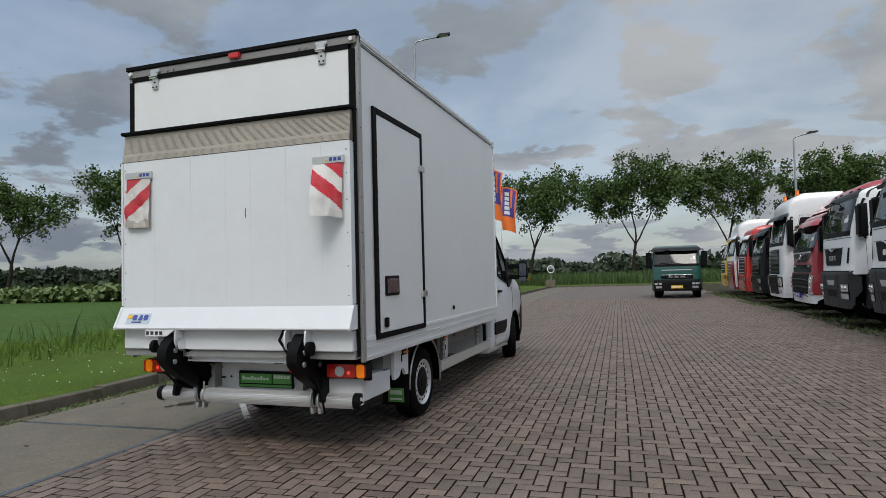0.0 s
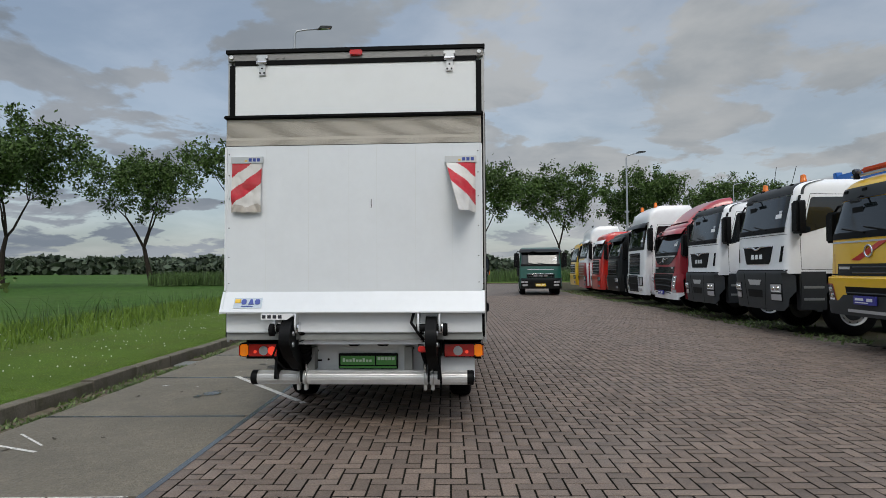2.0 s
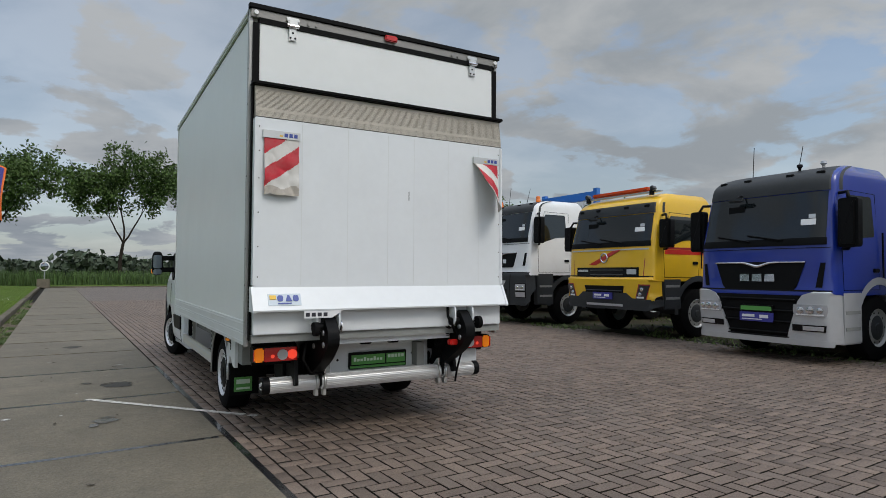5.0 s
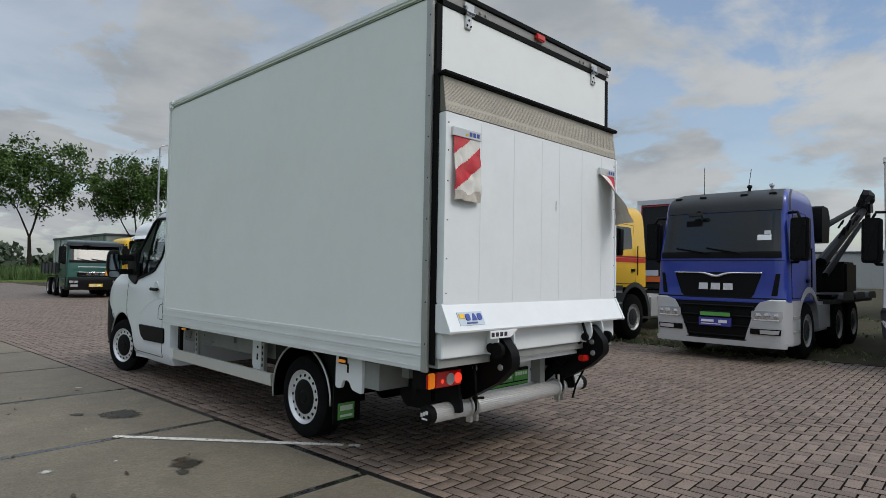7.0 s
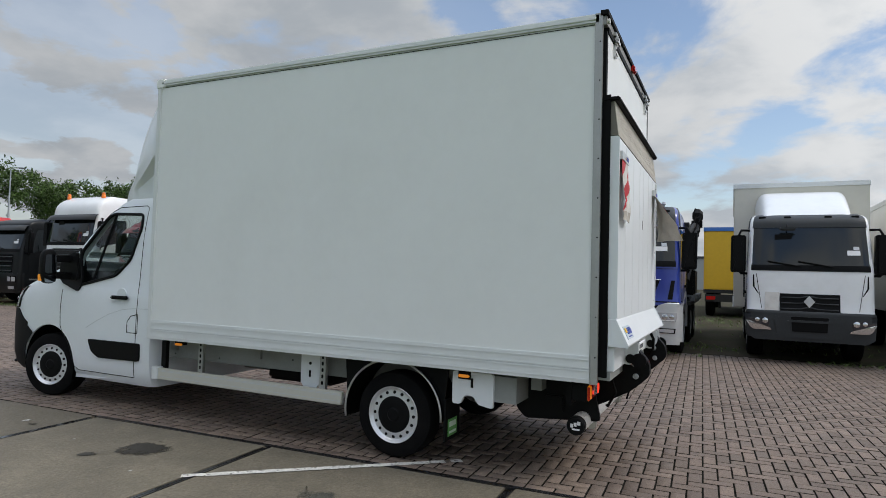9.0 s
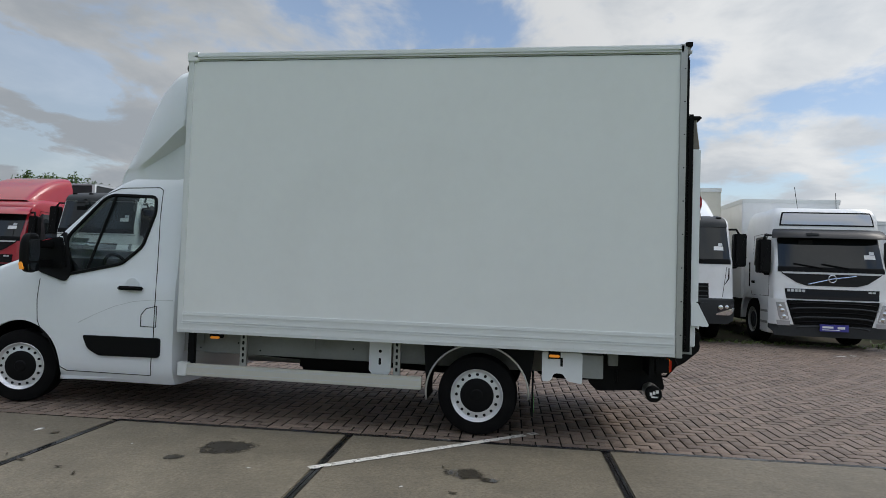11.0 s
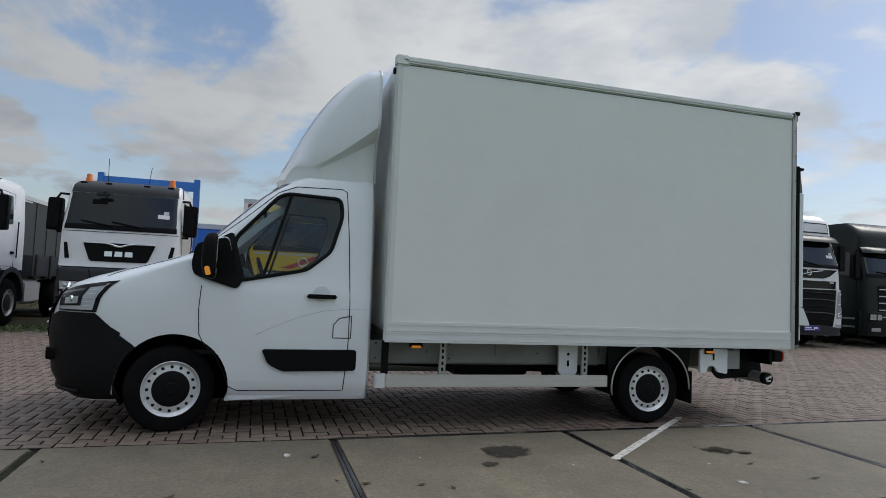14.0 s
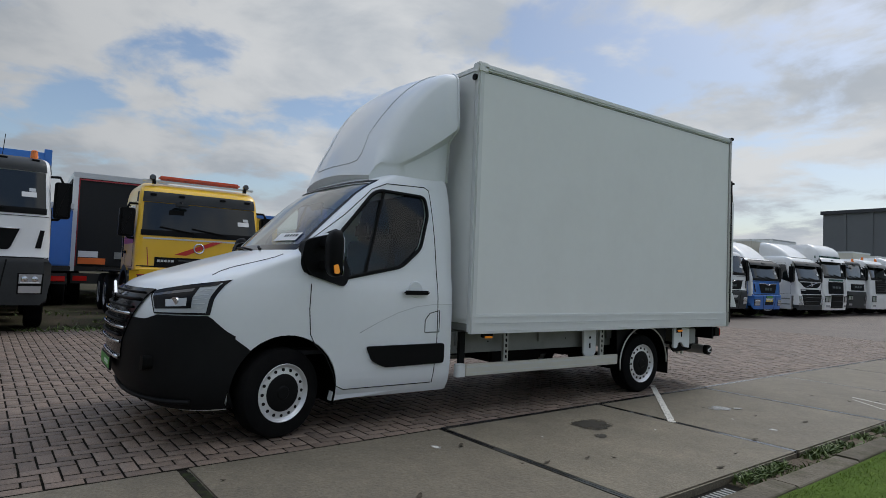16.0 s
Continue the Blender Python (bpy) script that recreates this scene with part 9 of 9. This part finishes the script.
tagged(link_mesh("bay_line", bm, road_paint), "worn white painted line across the concrete", "road marking", kind="structure")
for x0, y0, x1, y1, w in ((-1.1, -1.5, -3.0, -1.6, 0.007), (-2.6, -2.4, -2.2, -3.6, 0.03), (-2.35, -0.62, -2.95, -0.40, 0.016), (-2.42, -0.45, -2.85, -0.12, 0.010)):
    bm = bmesh.new()
    a, b = Vector((x0, y0, 0.005)), Vector((x1, y1, 0.005))
    s = Vector((b.y - a.y, a.x - b.x, 0)).normalized() * w
    bm.faces.new([bm.verts.new(c) for c in (a - s, b - s, b + s, a + s)])
    tagged(link_mesh("chalk_line", bm, road_paint), "thin pale line on the concrete", "road marking", kind="structure")

# fallen leaves on the concrete
rl = np.random.RandomState(31)
for k in range(26):
    u, v = rl.uniform(SLAB_L + 0.1, EDGE - 0.1), rl.uniform(-3.5, 9.0)
    L, a = rl.uniform(0.02, 0.045), rl.uniform(0, math.pi)
    bm = bmesh.new()
    edge = []
    for i in range(8):
        t = 2 * math.pi * i / 8
        edge.append(bm.verts.new((L * math.cos(t) * math.cos(a) - 0.4 * L * math.sin(t) * math.sin(a), L * math.cos(t) * math.sin(a) + 0.4 * L * math.sin(t) * math.cos(a), 0.004 + 0.010 * math.cos(t) ** 2)))
    bm.faces.new(edge)
    bm.transform(Matrix.Translation(on_road(u, v)))
    tagged(link_mesh("fallen_leaf", bm, leaf_litter), "curled dry brown leaf lying on the concrete", "leaf", group="fallen leaves")

# bricks: herringbone of 0.21 x 0.105 m clinkers, in the road's frame
BL, BW, GAP = 0.21, 0.105, 0.0128


def herringbone(u0, u1, v0, v1):
    """Centres and turns of the bricks whose centres fall in the field."""
    out = []
    w = BW
    for i in range(int((v1 - v0) / w) + 40):
        for j in range(int((u1 - u0) / (4 * w)) + 8):
            bu, bv = u0 - 12 * w + (-i) % 4 * w + j * 4 * w, v0 - 2 * w + i * w
            cu, cv = bu + w, bv + w / 2
            if u0 < cu < u1 and v0 < cv < v1:
                out.append((cu, cv, 0))
            cu, cv = bu + 2.5 * w, bv + w
            if u0 < cu < u1 and v0 < cv < v1:
                out.append((cu, cv, 90))
    return out


def brick_top(lo=-0.022, hi=0.0, c=0.0022):
    a, b = BL / 2 - GAP / 2, BW / 2 - GAP / 2
    v = [(-a, -b, lo), (a, -b, lo), (a, b, lo), (-a, b, lo), (-a, -b, hi - c), (a, -b, hi - c), (a, b, hi - c), (-a, b, hi - c),
         (-a + c, -b + c, hi), (a - c, -b + c, hi), (a - c, b - c, hi), (-a + c, b - c, hi)]
    f = [(8, 9, 10, 11)]
    for i in range(4):
        j = (i + 1) % 4
        f += [(i, j, j + 4, i + 4), (i + 4, j + 4, j + 8, i + 8)]
    return v, f


bv, bf = brick_top()
paving = thing("brick_paving", "herringbone field of weathered brown clinker bricks", "pavement", kind="structure")
one = bpy.data.meshes.new("brick")
one.from_pydata(bv, [], bf)
one.materials.append(brick_mat)
one.materials.append(sand_joint)            # sanded flanks
SIDES = [0] + [1, 0] * 4
one.polygons.foreach_set("material_index", SIDES)
rng = np.random.RandomState(4)
base_v = np.array(bv)
all_v, all_f, count = [], [], 0
singles = 0
INNER = EDGE + 0.128
for u, v, a in herringbone(EDGE + 0.02, 8.2, -11.0, 27.0):
    half = (BL if a == 0 else BW) / 2
    if u + half < INNER + 0.03:
        continue
    if u - half < INNER - 0.004:            # a brick cut along the edge course
        cut = (u + half - INNER) / (2 * half)
        scl = np.array((cut, 1, 1)) if a == 0 else np.array((1, cut, 1))
        mm = np.array(road_turn @ pose(INNER + cut * half, v, rng.uniform(-0.002, 0.002), 0, 0, a))
        all_v.append((base_v * scl) @ mm[:3, :3].T + mm[:3, 3])
        all_f.append(np.array([i for f in bf for i in f]).reshape(-1, 4) + 12 * count)
        count += 1
        continue
    dz = rng.uniform(-0.0015, 0.0015) + 0.004 * noise.noise((u * 0.8, v * 0.8, 0))
    tilt = rng.uniform(-0.35, 0.35, 2)
    m = road_turn @ pose(u, v, dz, tilt[0], tilt[1], a + rng.uniform(-0.6, 0.6))
    if -0.6 < u < 1.9 and -2.9 < v < -0.35 and singles < 300:
        ob = new("brick", one)
        ob.parent = paving
        ob.matrix_basis = m
        singles += 1
        continue
    mm = np.array(m)
    all_v.append(base_v @ mm[:3, :3].T + mm[:3, 3])
    all_f.append(np.array([i for f in bf for i in f]).reshape(-1, 4) + 12 * count)
    count += 1
# a course of bricks laid lengthwise along the concrete
for k in range(int((27.0 + 11.0) / BL)):
    m = np.array(road_turn @ pose(EDGE + 0.072, -11.0 + (k + 0.5) * BL, rng.uniform(-0.002, 0.002), 0, 0, 90 + rng.uniform(-0.5, 0.5)))
    all_v.append(base_v @ m[:3, :3].T + m[:3, 3])
    all_f.append(np.array([i for f in bf for i in f]).reshape(-1, 4) + 12 * count)
    count += 1
vs, fs = np.concatenate(all_v), np.concatenate(all_f)
me = bpy.data.meshes.new("brick_field")
me.vertices.add(len(vs))
me.vertices.foreach_set("co", vs.astype(np.float32).ravel())
me.loops.add(fs.size)
me.loops.foreach_set("vertex_index", fs.astype(np.int32).ravel())
me.polygons.add(len(fs))
me.polygons.foreach_set("loop_start", np.arange(0, fs.size, 4, dtype=np.int32))
me.polygons.foreach_set("loop_total", np.full(len(fs), 4, dtype=np.int32))
me.update(calc_edges=True)
me.materials.append(brick_field)
me.materials.append(sand_joint)
me.polygons.foreach_set("material_index", np.tile(np.array(SIDES, dtype=np.int32), count))
field_ob = new("brick_field", me)
field_ob.parent = paving
tagged(field_ob, "brown clinker bricks in herringbone bond", kind="stuff")

# bricks too far off to pick apart
far_brick = bpy.data.materials.new("far_brick")
far_brick.use_nodes = True
nt = far_brick.node_tree
bs = nt.nodes["Principled BSDF"]
bs.inputs["Roughness"].default_value = 0.7
tc, mp, bk, ns = (nt.nodes.new("ShaderNode" + k) for k in ("TexCoord", "Mapping", "TexBrick", "TexNoise"))
mp.inputs["Rotation"].default_value = (0, 0, radians(45 - ROAD))
nt.links.new(tc.outputs["Object"], mp.inputs[0])
nt.links.new(mp.outputs[0], bk.inputs["Vector"])
bk.inputs["Color1"].default_value, bk.inputs["Color2"].default_value, bk.inputs["Mortar"].default_value = (0.142, 0.112, 0.092, 1), (0.168, 0.133, 0.110, 1), (0.03, 0.026, 0.022, 1)
for key, val in (("Scale", 1.0), ("Mortar Size", 0.010), ("Brick Width", 0.21), ("Row Height", 0.105)):
    bk.inputs[key].default_value = val
ns.inputs["Scale"].default_value, ns.inputs["Detail"].default_value = 0.6, 7
nt.links.new(tc.outputs["Object"], ns.inputs["Vector"])
rr = nt.nodes.new("ShaderNodeMapRange")
rr.inputs["From Min"].default_value, rr.inputs["From Max"].default_value, rr.inputs["To Max"].default_value = 0.5, 0.75, 0.35
nt.links.new(ns.outputs["Fac"], rr.inputs["Value"])
mx = nt.nodes.new("ShaderNodeMix")
mx.data_type = "RGBA"
nt.links.new(rr.outputs[0], mx.inputs[0])
nt.links.new(bk.outputs["Color"], mx.inputs[6])
mx.inputs[7].default_value = (0.215, 0.19, 0.16, 1)
nt.links.new(mx.outputs[2], bs.inputs["Base Color"])
for u0, u1, v0, v1 in ((EDGE + 0.02, 8.4, 27.0, YARD_END), (EDGE + 0.02, 8.4, -70, -11.0)):
    tagged(sheet("far_paving", u0, u1, v0, v1, -0.003, far_brick), "weathered brown brick paving running off", "pavement", kind="structure")
